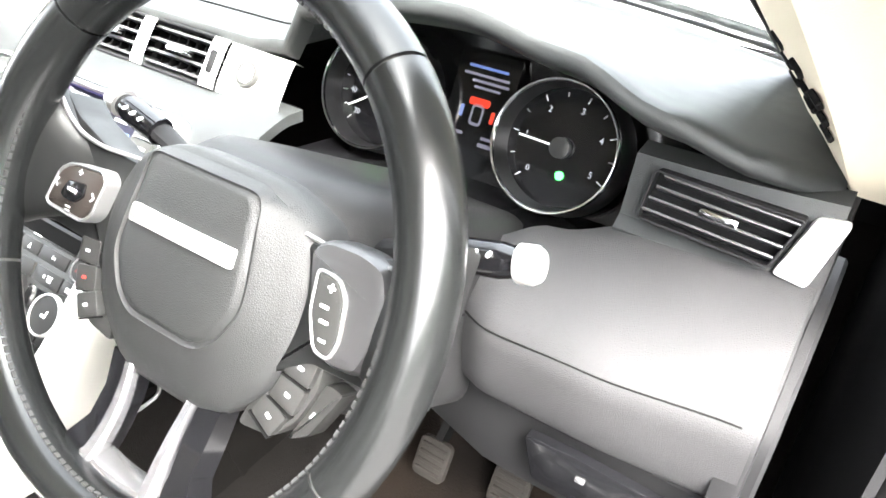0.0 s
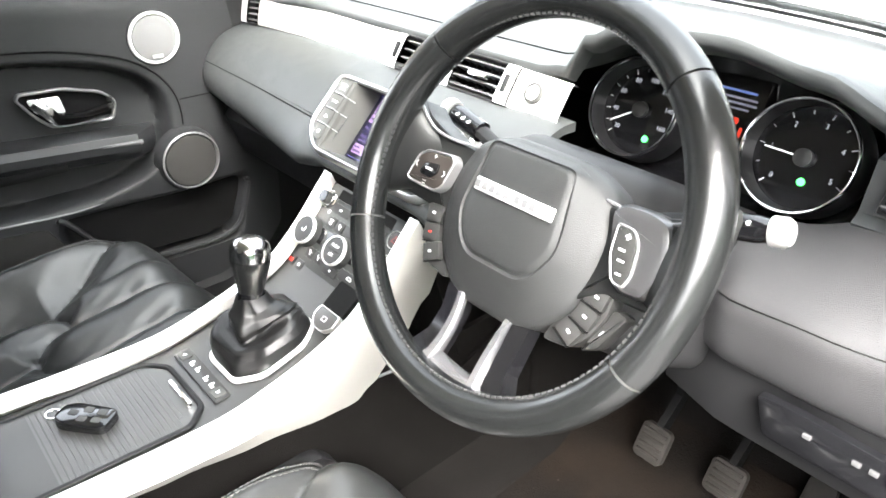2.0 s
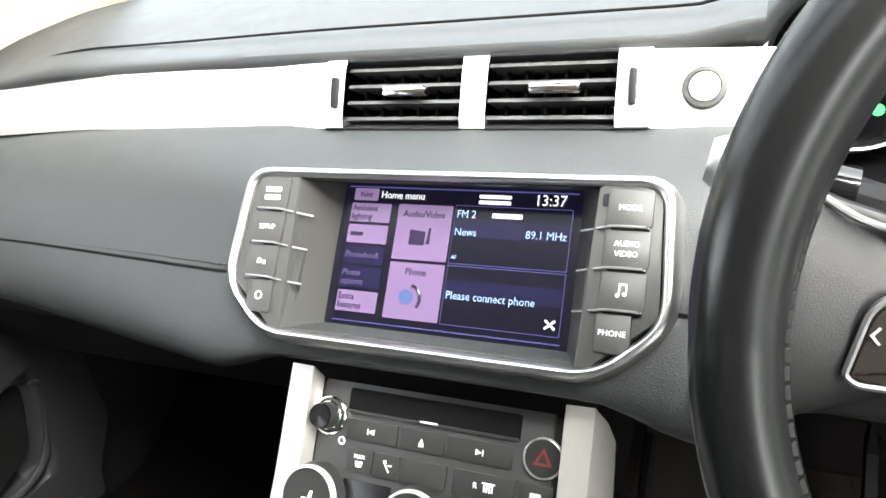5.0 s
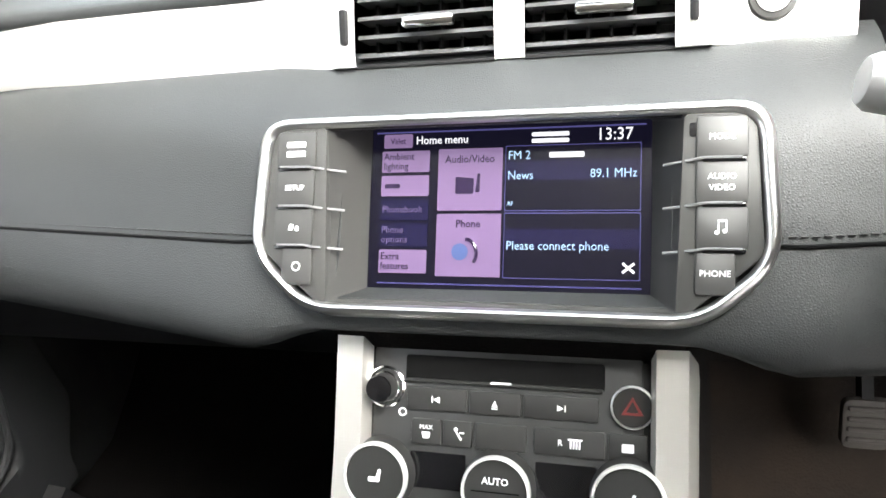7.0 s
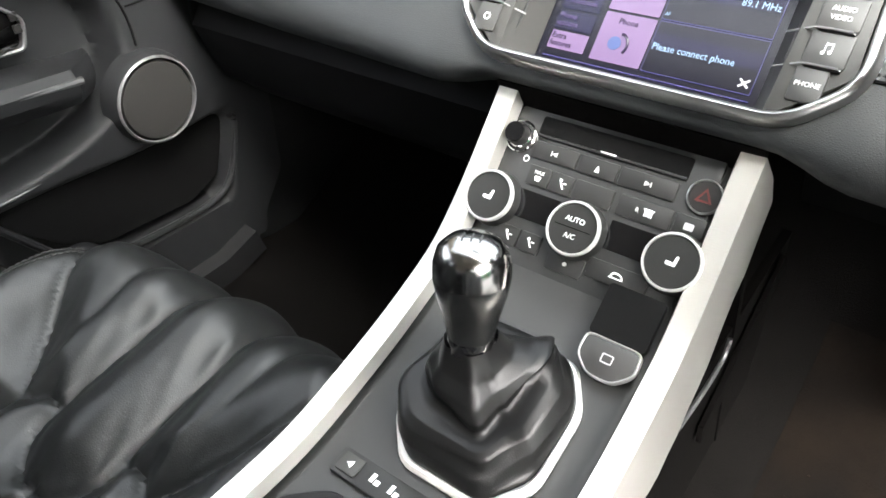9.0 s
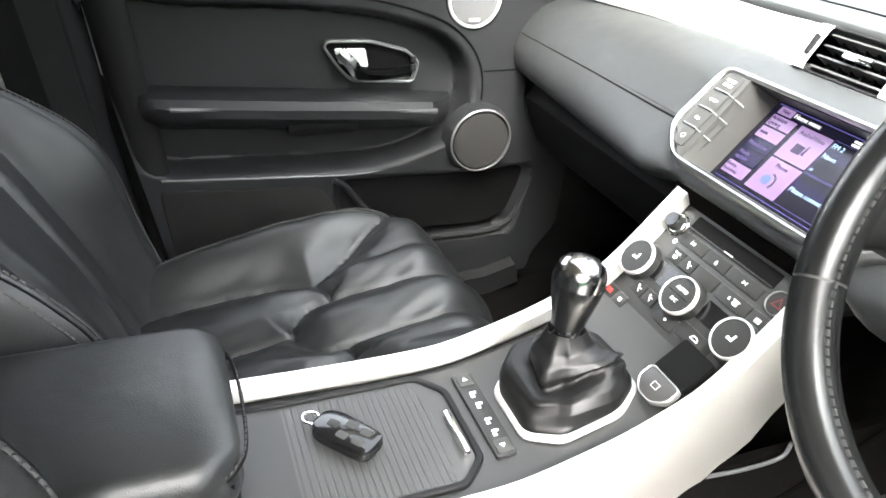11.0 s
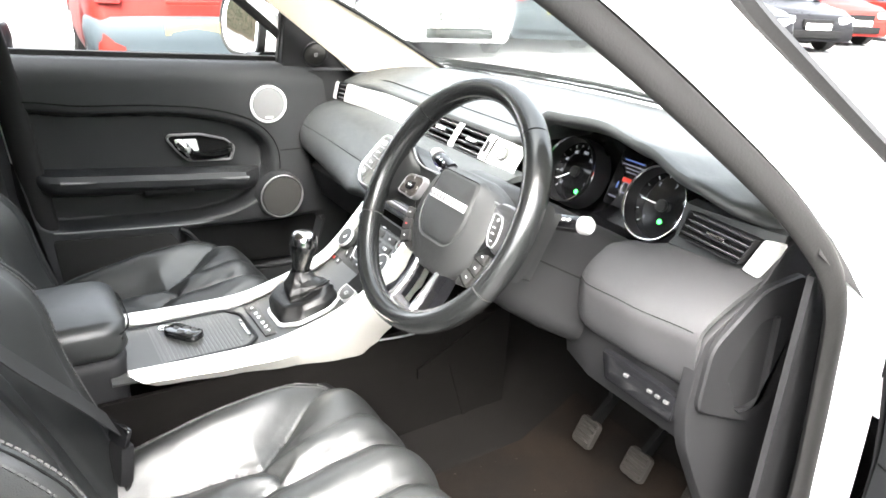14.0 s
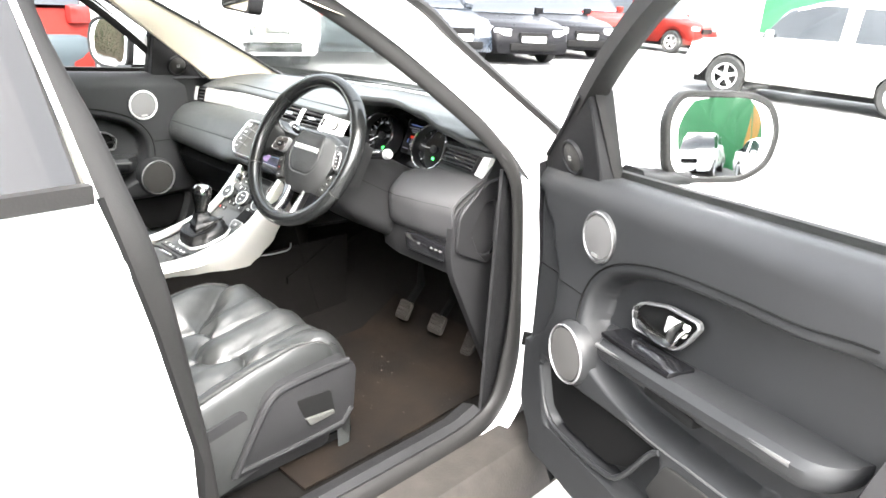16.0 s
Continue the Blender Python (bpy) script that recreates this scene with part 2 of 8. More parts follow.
CHROME = mat("chrome", (0.82, 0.82, 0.82), 0.12, 1.0, vary=0.03, rough_vary=0.04)
GREYMETAL = mat("grey_ring", (0.45, 0.45, 0.44), 0.35, 0.8, vary=0.06)
BEZEL = mat("satin_bezel", (0.20, 0.20, 0.20), 0.38, 0.6, vary=0.08)
THREAD = mat("grey_thread", (0.040, 0.040, 0.039), 0.7, vary=0.2, spec=0.2)
HUBSKIN = mat("hub_skin", (0.0135, 0.0139, 0.0139), 0.5, grain=0.35, grain_scale=700, kind="leather", vary=0.25, spec=0.36)
THREADDARK = mat("dark_thread", (0.022, 0.022, 0.022), 0.7, vary=0.2, spec=0.2)
WORN = mat("worn_pedal_rubber", (0.0115, 0.0100, 0.0085), 0.75, grain=0.5, grain_scale=250, vary=0.5, vary_scale=60, spec=0.2)
GRILLE = mat("speaker_mesh", (0.12, 0.12, 0.12), 0.55, 0.3, grain=0.8, grain_scale=900, vary=0.1)
# darker mesh tone: holds the passenger lower speaker's shade; also on the tweeters
GRILLE_DARK = mat("dark_speaker_mesh", (0.032, 0.031, 0.029), 0.5, 0.4, grain=0.8, grain_scale=900, vary=0.1, spec=0.3)
BEIGE = mat("beige_trim", (0.58, 0.53, 0.42), 0.75, grain=0.3, grain_scale=700, vary=0.06, spec=0.15)
PAINT = mat("white_car_paint", (0.80, 0.80, 0.80), 0.25, coat=0.6, vary=0.02, vary_scale=4)
MUDDY = mat("muddy_plastic", (0.0125, 0.0108, 0.0095), 0.75, grain=0.8, grain_scale=160, vary=0.75, vary_scale=24, spec=0.2)
RUBBER = mat("rubber_seal", (0.0060, 0.0058, 0.0056), 0.62, grain=0.3, grain_scale=300, vary=0.3, spec=0.18)
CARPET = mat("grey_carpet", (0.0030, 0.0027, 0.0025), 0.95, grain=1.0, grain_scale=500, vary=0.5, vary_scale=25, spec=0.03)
WEB = mat("seat_belt_webbing", (0.012, 0.012, 0.012), 0.6, grain=0.5, grain_scale=500, vary=0.15, spec=0.15)
WHITEINK = mat("white_print", (0.75, 0.75, 0.75), 0.5, vary=0.02)
GREYINK = mat("grey_print", (0.42, 0.42, 0.42), 0.5, vary=0.02)
REDINK = mat("red_print", (0.55, 0.03, 0.02), 0.4, vary=0.05)
GLASS = pane("window_glass", (0.93, 0.95, 0.94), 0.6)
SIDEGLASS = pane("side_window_glass", (0.95, 0.96, 0.955), 0.18)
TINT = pane("tinted_glass", (0.13, 0.13, 0.145), 1.0)
SLAT = mat("vent_slat", (0.045, 0.045, 0.045), 0.32, 0.2, vary=0.1)
WHEELSKIN = mat("wheel_leather", (0.0050, 0.0053, 0.0053), 0.25, grain=0.05, grain_scale=900, kind="leather", vary=0.15, vary_scale=20, rough_vary=0.05, spec=0.38)
SPOKESKIN = mat("spoke_leather", (0.0042, 0.0044, 0.0044), 0.44, grain=0.15, grain_scale=900, kind="leather", vary=0.2, spec=0.32)
MIRROR = mat("mirror_glass", (0.9, 0.9, 0.9), 0.01, 1.0, vary=0.0, rough_vary=0.0)


# ---- the car body ----
car = thing("car_body", "white five-door car body, driver's door wide open, parked on asphalt", "car", kind="structure")


def xside(z):
    """Half width of the body's inner side at a height."""
    return 0.80 if z < 1.08 else 0.80 - (z - 1.08) * 0.42


# floor with tunnel, firewall, rear bulkhead
rows = []
for y, dz in ((-1.6, 0.10), (-1.3, 0.02), (-0.5, 0.0), (0.3, 0.0), (0.62, 0.01), (0.78, 0.10), (0.92, 0.26), (0.97, 0.5), (0.97, 0.72)):
    rows.append([V((x, y, 0.36 + dz + (0.16 * math.exp(-(x / 0.13) ** 4) if dz < 0.2 else 0))) for x in np.linspace(-0.80, 0.80, 41)])
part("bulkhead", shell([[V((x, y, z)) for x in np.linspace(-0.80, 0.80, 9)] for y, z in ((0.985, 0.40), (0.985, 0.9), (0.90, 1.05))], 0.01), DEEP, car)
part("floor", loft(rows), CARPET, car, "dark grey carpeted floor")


def side_body(s):
    """Side of the body: pillars, sill, roof rail, seals; s = 1 right, -1 left."""
    def P(x, y, z):
        return V((s * x, y, z))
    # outline of the front door opening
    loop = [(-0.435, 1.44), (-0.20, 1.465), (-0.02, 1.455), (0.060, 1.425), (0.188, 1.350), (0.325, 1.252), (0.455, 1.145), (0.522, 1.055), (0.556, 0.93), (0.582, 0.70),
            (0.578, 0.55), (0.540, 0.44), (0.43, 0.392), (0.20, 0.388), (0.0, 0.392), (-0.20, 0.41), (-0.272, 0.50), (-0.300, 0.70), (-0.355, 1.02), (-0.395, 1.20)]
    if s < 0:
        loop[14:] = [(0.02, 0.392), (-0.13, 0.41), (-0.200, 0.50), (-0.215, 0.70), (-0.248, 1.02), (-0.272, 1.20)]
        loop[0] = (-0.315, 1.44)
    pts = catmull([P(xside(z) + (0.045 if s < 0 and y > -0.02 else -0.03 if s < 0 else 0.0), y, z) for y, z in loop], 5, closed=True)
    part("door_seal", sweep(pts, ring2(0.031, 14, 0.018), closed=True, up=(1, 0, 0), taper=lambda t: 1.0 - 0.42 * max(0.0, min(1.0, (t - 0.03) / 0.05, (0.50 - t) / 0.06))), RUBBER, car)
    # painted flange outside the seal, running out to the body skin
    def outset(k, dx):
        c = V((0, 0.1, 0.9))
        out = []
        for p in pts:
            d = V((0, p.y, p.z)) - c
            d.normalize()
            out.append(V((p.x + s * dx, p.y + d.y * k, p.z + d.z * k)))
        return out
    part("door_frame", loft([outset(0.004, -0.012), outset(0.030, 0.0), outset(0.038, 0.010), outset(0.044, 0.045)], closed_u=True), PAINT, car, "white painted door aperture")
    if s > 0:
        part("aperture_seal", loft([outset(0.000, -0.016)[6:44], outset(0.009, -0.013)[6:44], outset(0.016, -0.006)[6:44], outset(0.021, 0.000)[6:44]]), RUBBER, car, "outer black rubber seal of the door aperture")
    # inner sill plastic, running along the floor edge
    part("sill_trim", sweep([P(0.755, y, 0.39 + 0.05 * max(0, (y - 0.40) / 0.15) ** 2) for y in np.linspace(-0.30, 0.50, 12)], [(-0.035, -0.03), (0.04, -0.03), (0.04, 0.018), (0.01, 0.028), (-0.03, 0.012)]), PLASTIC, car, "black plastic sill cover")
    part("kick_panel", shell([[P(x, y, z) for z in (0.36, 0.6, 0.85, 1.07)] for x, y in ((0.785, 0.50), (0.765, 0.56), (0.755, 0.70), (0.755, 0.98))], 0.008), PLASTIC, car, "black kick panel")
    # outer sill, below the doors
    part("sill_cladding", sweep([P(0.88, y, 0.30) for y in (-1.4, -0.5, 0.4, 0.8)], [(-0.06, -0.09), (0.055, -0.09), (0.068, -0.02), (0.056, 0.05), (0.030, 0.084), (-0.06, 0.086)]), MUDDY, car, "black sill cladding splashed with brown mud")
    # front wing
    wing = []
    for y, zt, xo in ((0.655, 1.065, 0.905), (0.9, 1.06, 0.925), (1.3, 1.03, 0.93), (1.7, 0.98, 0.90), (2.05, 0.90, 0.80)):
        wing.append([P(xo - 0.16, y, zt + 0.015), P(xo - 0.05, y, zt), P(xo - 0.005, y, zt - 0.05), P(xo, y, zt - 0.2), P(xo + 0.012, y, 0.70), P(xo, y, 0.45), P(xo - 0.04, y, 0.30)])
    part("front_wing", shell(wing, 0.004), PAINT, car)
    # rear door and quarter, skin only
    skin = []
    for z, xo in ((0.28, 0.87), (0.36, 0.905), (0.55, 0.925), (0.80, 0.93), (1.0, 0.920), (1.12, 0.895), (1.185, 0.868)):
        y0 = -0.352 - max(0.0, z - 0.75) * 0.20
        skin.append([P(xo, y, z) for y in (y0, -0.8, -1.2, -1.7)])
    part("rear_door_skin", shell(skin, 0.006), PAINT, car, "white rear door panel")
    part("rear_door_trim", shell([[P(x, y, z) for y in (-0.44, -0.8, -1.2, -1.7)] for x, z in ((0.80, 0.36), (0.79, 0.60), (0.80, 0.85), (0.815, 1.05), (0.835, 1.17), (0.862, 1.185))], 0.006), PLASTIC, car, "black rear door trim")
    part("rear_waist_trim", sweep([P(0.876, y, 1.192) for y in (-0.445, -0.8, -1.2, -1.7)], [(-0.008, -0.012), (0.01, -0.012), (0.008, 0.012), (-0.008, 0.012)]), RUBBER, car)
    part("rear_window", shell([[P(0.868 - (z - 1.19) * 0.45, y, z) for y in (-0.455 - (z - 1.19) * 0.10, -0.8, -1.25)] for z in (1.19, 1.30, 1.47)], 0.004), TINT, car, "dark tinted rear side window").visible_shadow = False
    part("door_gap", loft([[P(x, -0.345 + d - max(0.0, z - 0.75) * 0.20, z) for d in (0.006, -0.02)] for z, x in ((0.36, 0.895), (0.75, 0.918), (1.0, 0.905), (1.18, 0.862))]), DEEP, car)
    # B pillar: outer strip and inner trim
    part("pillar_outer", loft([[P(x - max(0, z - 1.08) * 0.43, y - max(0.0, z - 0.55) * 0.15, z) for x, y in ((0.815, -0.322), (0.868, -0.326), (0.888, -0.332), (0.893, -0.342))] for z in np.linspace(0.42, 1.46, 12)]), PAINT, car)
    part("pillar_strip", loft([[P(0.885 - max(0, z - 1.08) * 0.43, y - (z - 0.4) * 0.115, z) for y in (-0.35, -0.385)] for z in np.linspace(1.16, 1.50, 6)]), RUBBER, car)
    inner = []
    for z in np.linspace(0.42, 1.46, 14):
        dy = -(z - 0.42) * (0.135 if s > 0 else 0.10) + (0.0 if s > 0 else 0.098)
        xx = xside(z)
        inner.append([P(xx + 0.0, -0.305 + dy, z), P(xx - 0.025, -0.322 + dy, z), P(xx - 0.05, -0.345 + dy, z), P(xx - 0.055, -0.40 + dy, z), P(xx - 0.02, -0.46 + dy, z)])
    low = [r for r in inner if r[0].z < 1.06]
    part("pillar_lower_trim", loft(low), PLASTIC, car, "black lower pillar trim")
    part("pillar_upper_trim", loft([low[-1]] + [r for r in inner if r[0].z >= 1.06]), BEIGE, car, "beige upper pillar trim")
    # belt
    part("seat_belt", shell([[P(0.70 - (z - 0.5) * 0.05, y - (z - 0.5) * 0.1, z) for y in ((-0.435, -0.39) if s > 0 else (-0.300, -0.252))] for z in np.linspace(0.52, 1.36, 6)], 0.0015), WEB, car, "black seat belt webbing")
    # A pillar: beige inner trim and painted outer
    e1 = [(0.612, 0.85, 1.085), (0.574, 0.595, 1.22), (0.552, 0.34, 1.345), (0.57, 0.14, 1.455), (0.59, -0.05, 1.50)]
    e2 = [(0.697, 0.605, 1.075), (0.672, 0.480, 1.165), (0.638, 0.345, 1.262), (0.588, 0.17, 1.38), (0.59, -0.05, 1.46)]
    e3 = [(0.770, 0.640, 1.06), (0.748, 0.510, 1.155), (0.712, 0.365, 1.255), (0.662, 0.185, 1.365), (0.640, -0.05, 1.445)]
    curves = [catmull([P(*p) for p in e], 6) for e in (e1, e2, e3)]
    mids = [[(a + b) / 2 + V((-s * 0.006, 0, 0)) for a, b in zip(curves[k], curves[k + 1])] for k in (0, 1)]
    edge_ = [a.lerp(b, 0.7) for a, b in zip(curves[1], curves[2])]
    part("a_pillar_trim", loft([curves[0], mids[0], curves[1], edge_]), BEIGE, car, "beige windscreen pillar trim")
    part("pillar_return", loft([edge_, mids[1], curves[2]]), RUBBER, car)
    part("screen_edge", sweep([p + V((-s * 0.003, 0.004, 0.002)) for p in curves[0]], ring2(0.005, 8)), RUBBER, car, "black rubber along the windscreen edge")
    if s > 0:
        part("pillar_inner_seal", loft([curves[2][:6], [p + V((0.03, -0.035, -0.010)) for p in curves[2][:6]], [p + V((0.045, -0.06, -0.03)) for p in curves[2][:6]]]), RUBBER, car)
    # little perforated grille low on the pillar
    ga, gb_ = curves[0], curves[1]
    for i in range(3 if s > 0 else 0):
        for j in range(3):
            k = 4.2 + 1.0 * i
            f = 0.58 + 0.18 * j
            n0 = int(k)
            pa, pb = ga[n0].lerp(ga[n0 + 1], k - n0), gb_[n0].lerp(gb_[n0 + 1], k - n0)
            along = (ga[n0 + 1] - ga[n0]).normalized()
            across = (pb - pa).normalized()
            part("grille_slot", rbox(frame_of(pa.lerp(pb, f) + V((-s * 0.0045, 0, 0)), along, across), 0.016, 0.011, 0.004, 0.001, 1), DEEP, car)
    o1 = [(0.802, 0.655, 1.03), (0.785, 0.545, 1.145), (0.735, 0.395, 1.262), (0.695, 0.255, 1.355), (0.665, 0.125, 1.43), (0.645, -0.10, 1.50)]
    o2 = [(0.845, 0.71, 1.075), (0.828, 0.638, 1.138), (0.782, 0.499, 1.240), (0.735, 0.357, 1.346), (0.697, 0.25, 1.428), (0.66, -0.05, 1.53)]
    c1, c2 = catmull([P(*p) for p in o1], 6), catmull([P(*p) for p in o2], 6)
    part("a_pillar", loft([[p + V((-s * 0.02, 0, 0)) for p in c1], c1, [p.lerp(q, 0.3) + V((s * 0.022, 0, 0.004)) for p, q in zip(c1, c2)], [p.lerp(q, 0.75) + V((s * 0.024, 0, 0.006)) for p, q in zip(c1, c2)], c2, [p + V((-s * 0.05, 0.03, 0)) for p in c2]]), PAINT, car, "white painted windscreen pillar")
    part("a_pillar_rubber", sweep([p + V((s * 0.004, 0.004, 0.004)) for p in c2], ring2(0.013, 8, 0.021), up=(1, 0, 0)), RUBBER, car, "black rubber along the windscreen")
    # roof rail headlining
    part("roof_rail_trim", sweep(catmull([P(0.60, -0.08, 1.49), P(0.60, -0.4, 1.51), P(0.60, -0.9, 1.50), P(0.58, -1.6, 1.44)], 4), [(a * s, b) for a, b in ((-0.03, 0.03), (-0.04, -0.01), (0.02, -0.045), (0.06, -0.03), (0.05, 0.04))]), BEIGE, car)


for side in (1, -1):
    side_body(side)

# roof outside and headlining
roof_rows = [[V((x, y, z - 0.10 * (x / 0.66) ** 2)) for x in np.linspace(-0.68, 0.68, 13)] for y, z in ((0.12, 1.535), (0.0, 1.57), (-0.4, 1.615), (-1.0, 1.60), (-1.7, 1.53))]
part("roof", shell(roof_rows, 0.006), PAINT, car, "white roof")
part("headlining", loft([[p + V((0, 0, -0.035)) for p in r] for r in roof_rows]), BEIGE, car, "beige headlining")
part("tailgate", shell([[V((x, y, z)) for x in np.linspace(-0.85, 0.85, 7)] for y, z in ((-1.93, 1.15), (-2.0, 0.8), (-1.95, 0.3))], 0.01), PAINT, car)
part("rear_screen", shell([[V((x * k, y, z)) for x in np.linspace(-0.78, 0.78, 7)] for y, z, k in ((-1.70, 1.50, 0.85), (-1.82, 1.33, 0.93), (-1.93, 1.15, 1.0))], 0.005), TINT, car, "tinted rear screen").visible_shadow = False


def ws_base(x):
    return 0.845 + 0.24 * (1 - (x / 0.74) ** 2)


# windscreen
ws = []
for t in np.linspace(0, 1, 9):
    w = lerp(0.735, 0.60, t)
    ws.append([V((x * w, lerp(ws_base(x * 0.74), 0.11 + 0.03 * (1 - x * x), t), lerp(1.085, 1.515 - 0.03 * x * x, t) + 0.03 * math.sin(math.pi * t))) for x in np.linspace(-1, 1, 17)])
glass = part("windscreen", shell(ws, 0.005), GLASS, car, "clear windscreen")
glass.visible_shadow = False
part("windscreen_band", loft([[V((x, ws_base(x) - 0.016 - 0.008 * k, 1.090 + 0.012 * k)) for x in np.linspace(-0.735, 0.735, 25)] for k in (0, 1, 2)]), RUBBER, car, "black edge band of the windscreen")
# bonnet and scuttle
bon = []
for y, z in ((0.0, 1.055), (0.06, 1.05), (0.25, 1.045), (0.6, 1.0), (0.95, 0.92), (1.10, 0.80)):
    bon.append([V((x, ws_base(x * 0.9) + 0.06 + y * (1 - 0.1 * (x / 0.8) ** 2), z - 0.03 * (x / 0.8) ** 2 + 0.012 * math.exp(-((abs(x) - 0.55) / 0.08) ** 2))) for x in np.linspace(-0.79, 0.79, 33)])
part("bonnet", shell(bon, 0.006), PAINT, car, "white bonnet")
part("scuttle", loft([[V((x, ws_base(x) + k, 1.07 - k * 0.3)) for x in np.linspace(-0.74, 0.74, 17)] for k in (-0.02, 0.09)]), PLASTIC, car, "black plastic scuttle below the windscreen")
part("front_bumper", shell([[V((x, 2.30 - 0.35 * (x / 0.9) ** 2, z)) for x in np.linspace(-0.9, 0.9, 13)] for z in (0.25, 0.5, 0.82)], 0.01), PAINT, car)
for sx in (1, -1):
    for yy in (1.25, -1.42):
        hub = frame_of((sx * 0.83, yy, 0.36), (0, 1, 0), (0, 0, 1))
        w = part("wheel", lathe([(0.20, 0.10), (0.34, 0.11), (0.36, 0.07), (0.36, -0.09), (0.33, -0.11), (0.2, -0.1)], hub), RUBBER, car)

# interior mirror
rv = thing("rear_view_mirror", "black framed rear-view mirror under the windscreen", "mirror", (0.0, 0.33, 1.42))
rm = frame_of((0.0, 0.30, 1.385), (1, -0.25, 0), (0.0, 0.12, 1))
part("housing", prism(rounded([(-0.12, -0.028), (0.12, -0.028), (0.128, 0.02), (0.10, 0.034), (-0.10, 0.034), (-0.128, 0.02)], 0.02), rm, 0.035, 0.006, 0.004), PLASTIC, rv)
part("mirror_glass", prism(rounded([(-0.112, -0.022), (0.112, -0.022), (0.118, 0.018), (0.095, 0.027), (-0.095, 0.027), (-0.118, 0.018)], 0.016), rm, 0.002, 0, 0.0065), MIRROR, rv)
part("stalk", sweep([(0, 0.32, 1.40), (0, 0.30, 1.45), (0, 0.27, 1.49)], ring2(0.012, 8)), PLASTIC, rv)


# ---- dashboard ----
dash = thing("dashboard", "black leather dashboard with a satin aluminium strip", "dashboard", (0, 0.5, 0.8))

# x, upper edge y z of the leather roll, and the roll's shape below it
BAND = [(-0.76, 0.560, 0.985, 0.480, 0.935, 0.462, 0.890, 0.475, 0.850, 0.53, 0.835),
        (-0.45, 0.524, 1.015, 0.440, 0.960, 0.408, 0.912, 0.412, 0.876, 0.452, 0.862),
        (-0.17, 0.486, 1.036, 0.397, 0.984, 0.346, 0.936, 0.341, 0.911, 0.366, 0.897),
        (-0.11, 0.486, 1.036, 0.397, 0.984, 0.349, 0.938, 0.350, 0.922, 0.376, 0.907),
        (0.11, 0.486, 1.036, 0.397, 0.984, 0.349, 0.938, 0.350, 0.922, 0.376, 0.907),
        (0.17, 0.486, 1.036, 0.397, 0.984, 0.346, 0.936, 0.341, 0.911, 0.366, 0.897),
        (0.27, 0.494, 1.030, 0.419, 0.972, 0.380, 0.924, 0.372, 0.890, 0.40, 0.872)]


def band_profile(x):
    a = table(BAND, x, abs(x) < 0.17)
    p = [V((x, a[0] + 0.03, a[1] + 0.002)), V((x, a[0], a[1]))]
    mid = V((x, lerp(a[0], a[2], 0.5) - 0.006, lerp(a[1], a[3], 0.5) + 0.008))
    out = catmull(p + [mid, V((x, a[2], a[3])), V((x, a[4], a[5])), V((x, a[6], a[7])), V((x, a[8], a[9]))], 5)
    # well behind the screen frame
    for q in out:
        up_, away = 0.682 * (q.y - 0.4215) + 0.731 * (q.z - 0.9675), -0.731 * (q.y - 0.4215) + 0.682 * (q.z - 0.9675)
        if abs(x) < 0.1005 and -0.059 < up_ < 0.047 and away > -0.014:
            q.y += 0.731 * (away + 0.014)
            q.z -= 0.682 * (away + 0.014)
    return out


xs = sorted(list(np.linspace(-0.765, 0.218, 60)) + [-0.1010, -0.1000, 0.1000, 0.1010])
part("leather_roll", shell([band_profile(x) for x in xs], 0.012), DASHSKIN, dash, "padded black leather roll with a stitched seam")


def seam_point(x, off=0.0):
    a = table(BAND, x, abs(x) < 0.17)
    y, z = lerp(a[2], a[4], 0.30), lerp(a[3], a[5], 0.30)
    return V((x, y - 0.0015 + off, z + off))


for x0, x1 in ((-0.76, -0.155), (0.155, 0.217)):
    part("seam", sweep([seam_point(x) for x in np.linspace(x0, x1, 30)], ring2(0.0013, 6)), DEEP, dash)
    bm = bmesh.new()
    n = int((x1 - x0) / 0.006)
    for i in range(n):
        p = seam_point(x0 + (i + 0.3) * 0.006, 0.0035)
        b2 = rbox(frame_of(p, (1, 0, 0), (0, 0.45, 0.9)), 0.0038, 0.0010, 0.0010, 0)
        bm2 = bpy.data.meshes.new("t")
        b2.to_mesh(bm2)
        b2.free()
        bm.from_mesh(bm2)
        bpy.data.meshes.remove(bm2)
    tagged(part("stitching", bm, BUTTON, dash, "row of dark stitches"), kind="stuff")

# aluminium strip between roll and top pad: lower and upper edge
STRIP = [(-0.765, 0.567, 0.992, 0.578, 1.040), (-0.45, 0.538, 1.018, 0.556, 1.068), (-0.12, 0.491, 1.038, 0.520, 1.082), (0.12, 0.491, 1.038, 0.520, 1.082), (0.205, 0.498, 1.034, 0.526, 1.078)]


def strip_at(x, t, out=0.0):
    a = table(STRIP, x, False)
    y, z = lerp(a[0], a[2], t), lerp(a[1], a[3], t)
    n = V((0, -(a[3] - a[1]), a[2] - a[0])).normalized()
    return V((x, y, z)) + n * out


def strip_piece(name, x0, x1, material, label, out=0.002, t0=0.0, t1=1.0, n=20):
    rows = [[strip_at(x, t, -0.012) for x in np.linspace(x0, x1, n)] if k in (0, 9) else [strip_at(x, t, out - 0.002 * (abs(t - 0.5) * 2) ** 6) for x in np.linspace(x0, x1, n)] for k, t in enumerate([t0] + list(np.linspace(t0, t1, 8)) + [t1])]
    bm = loft(rows)
    return part(name, bm, material, dash, label)


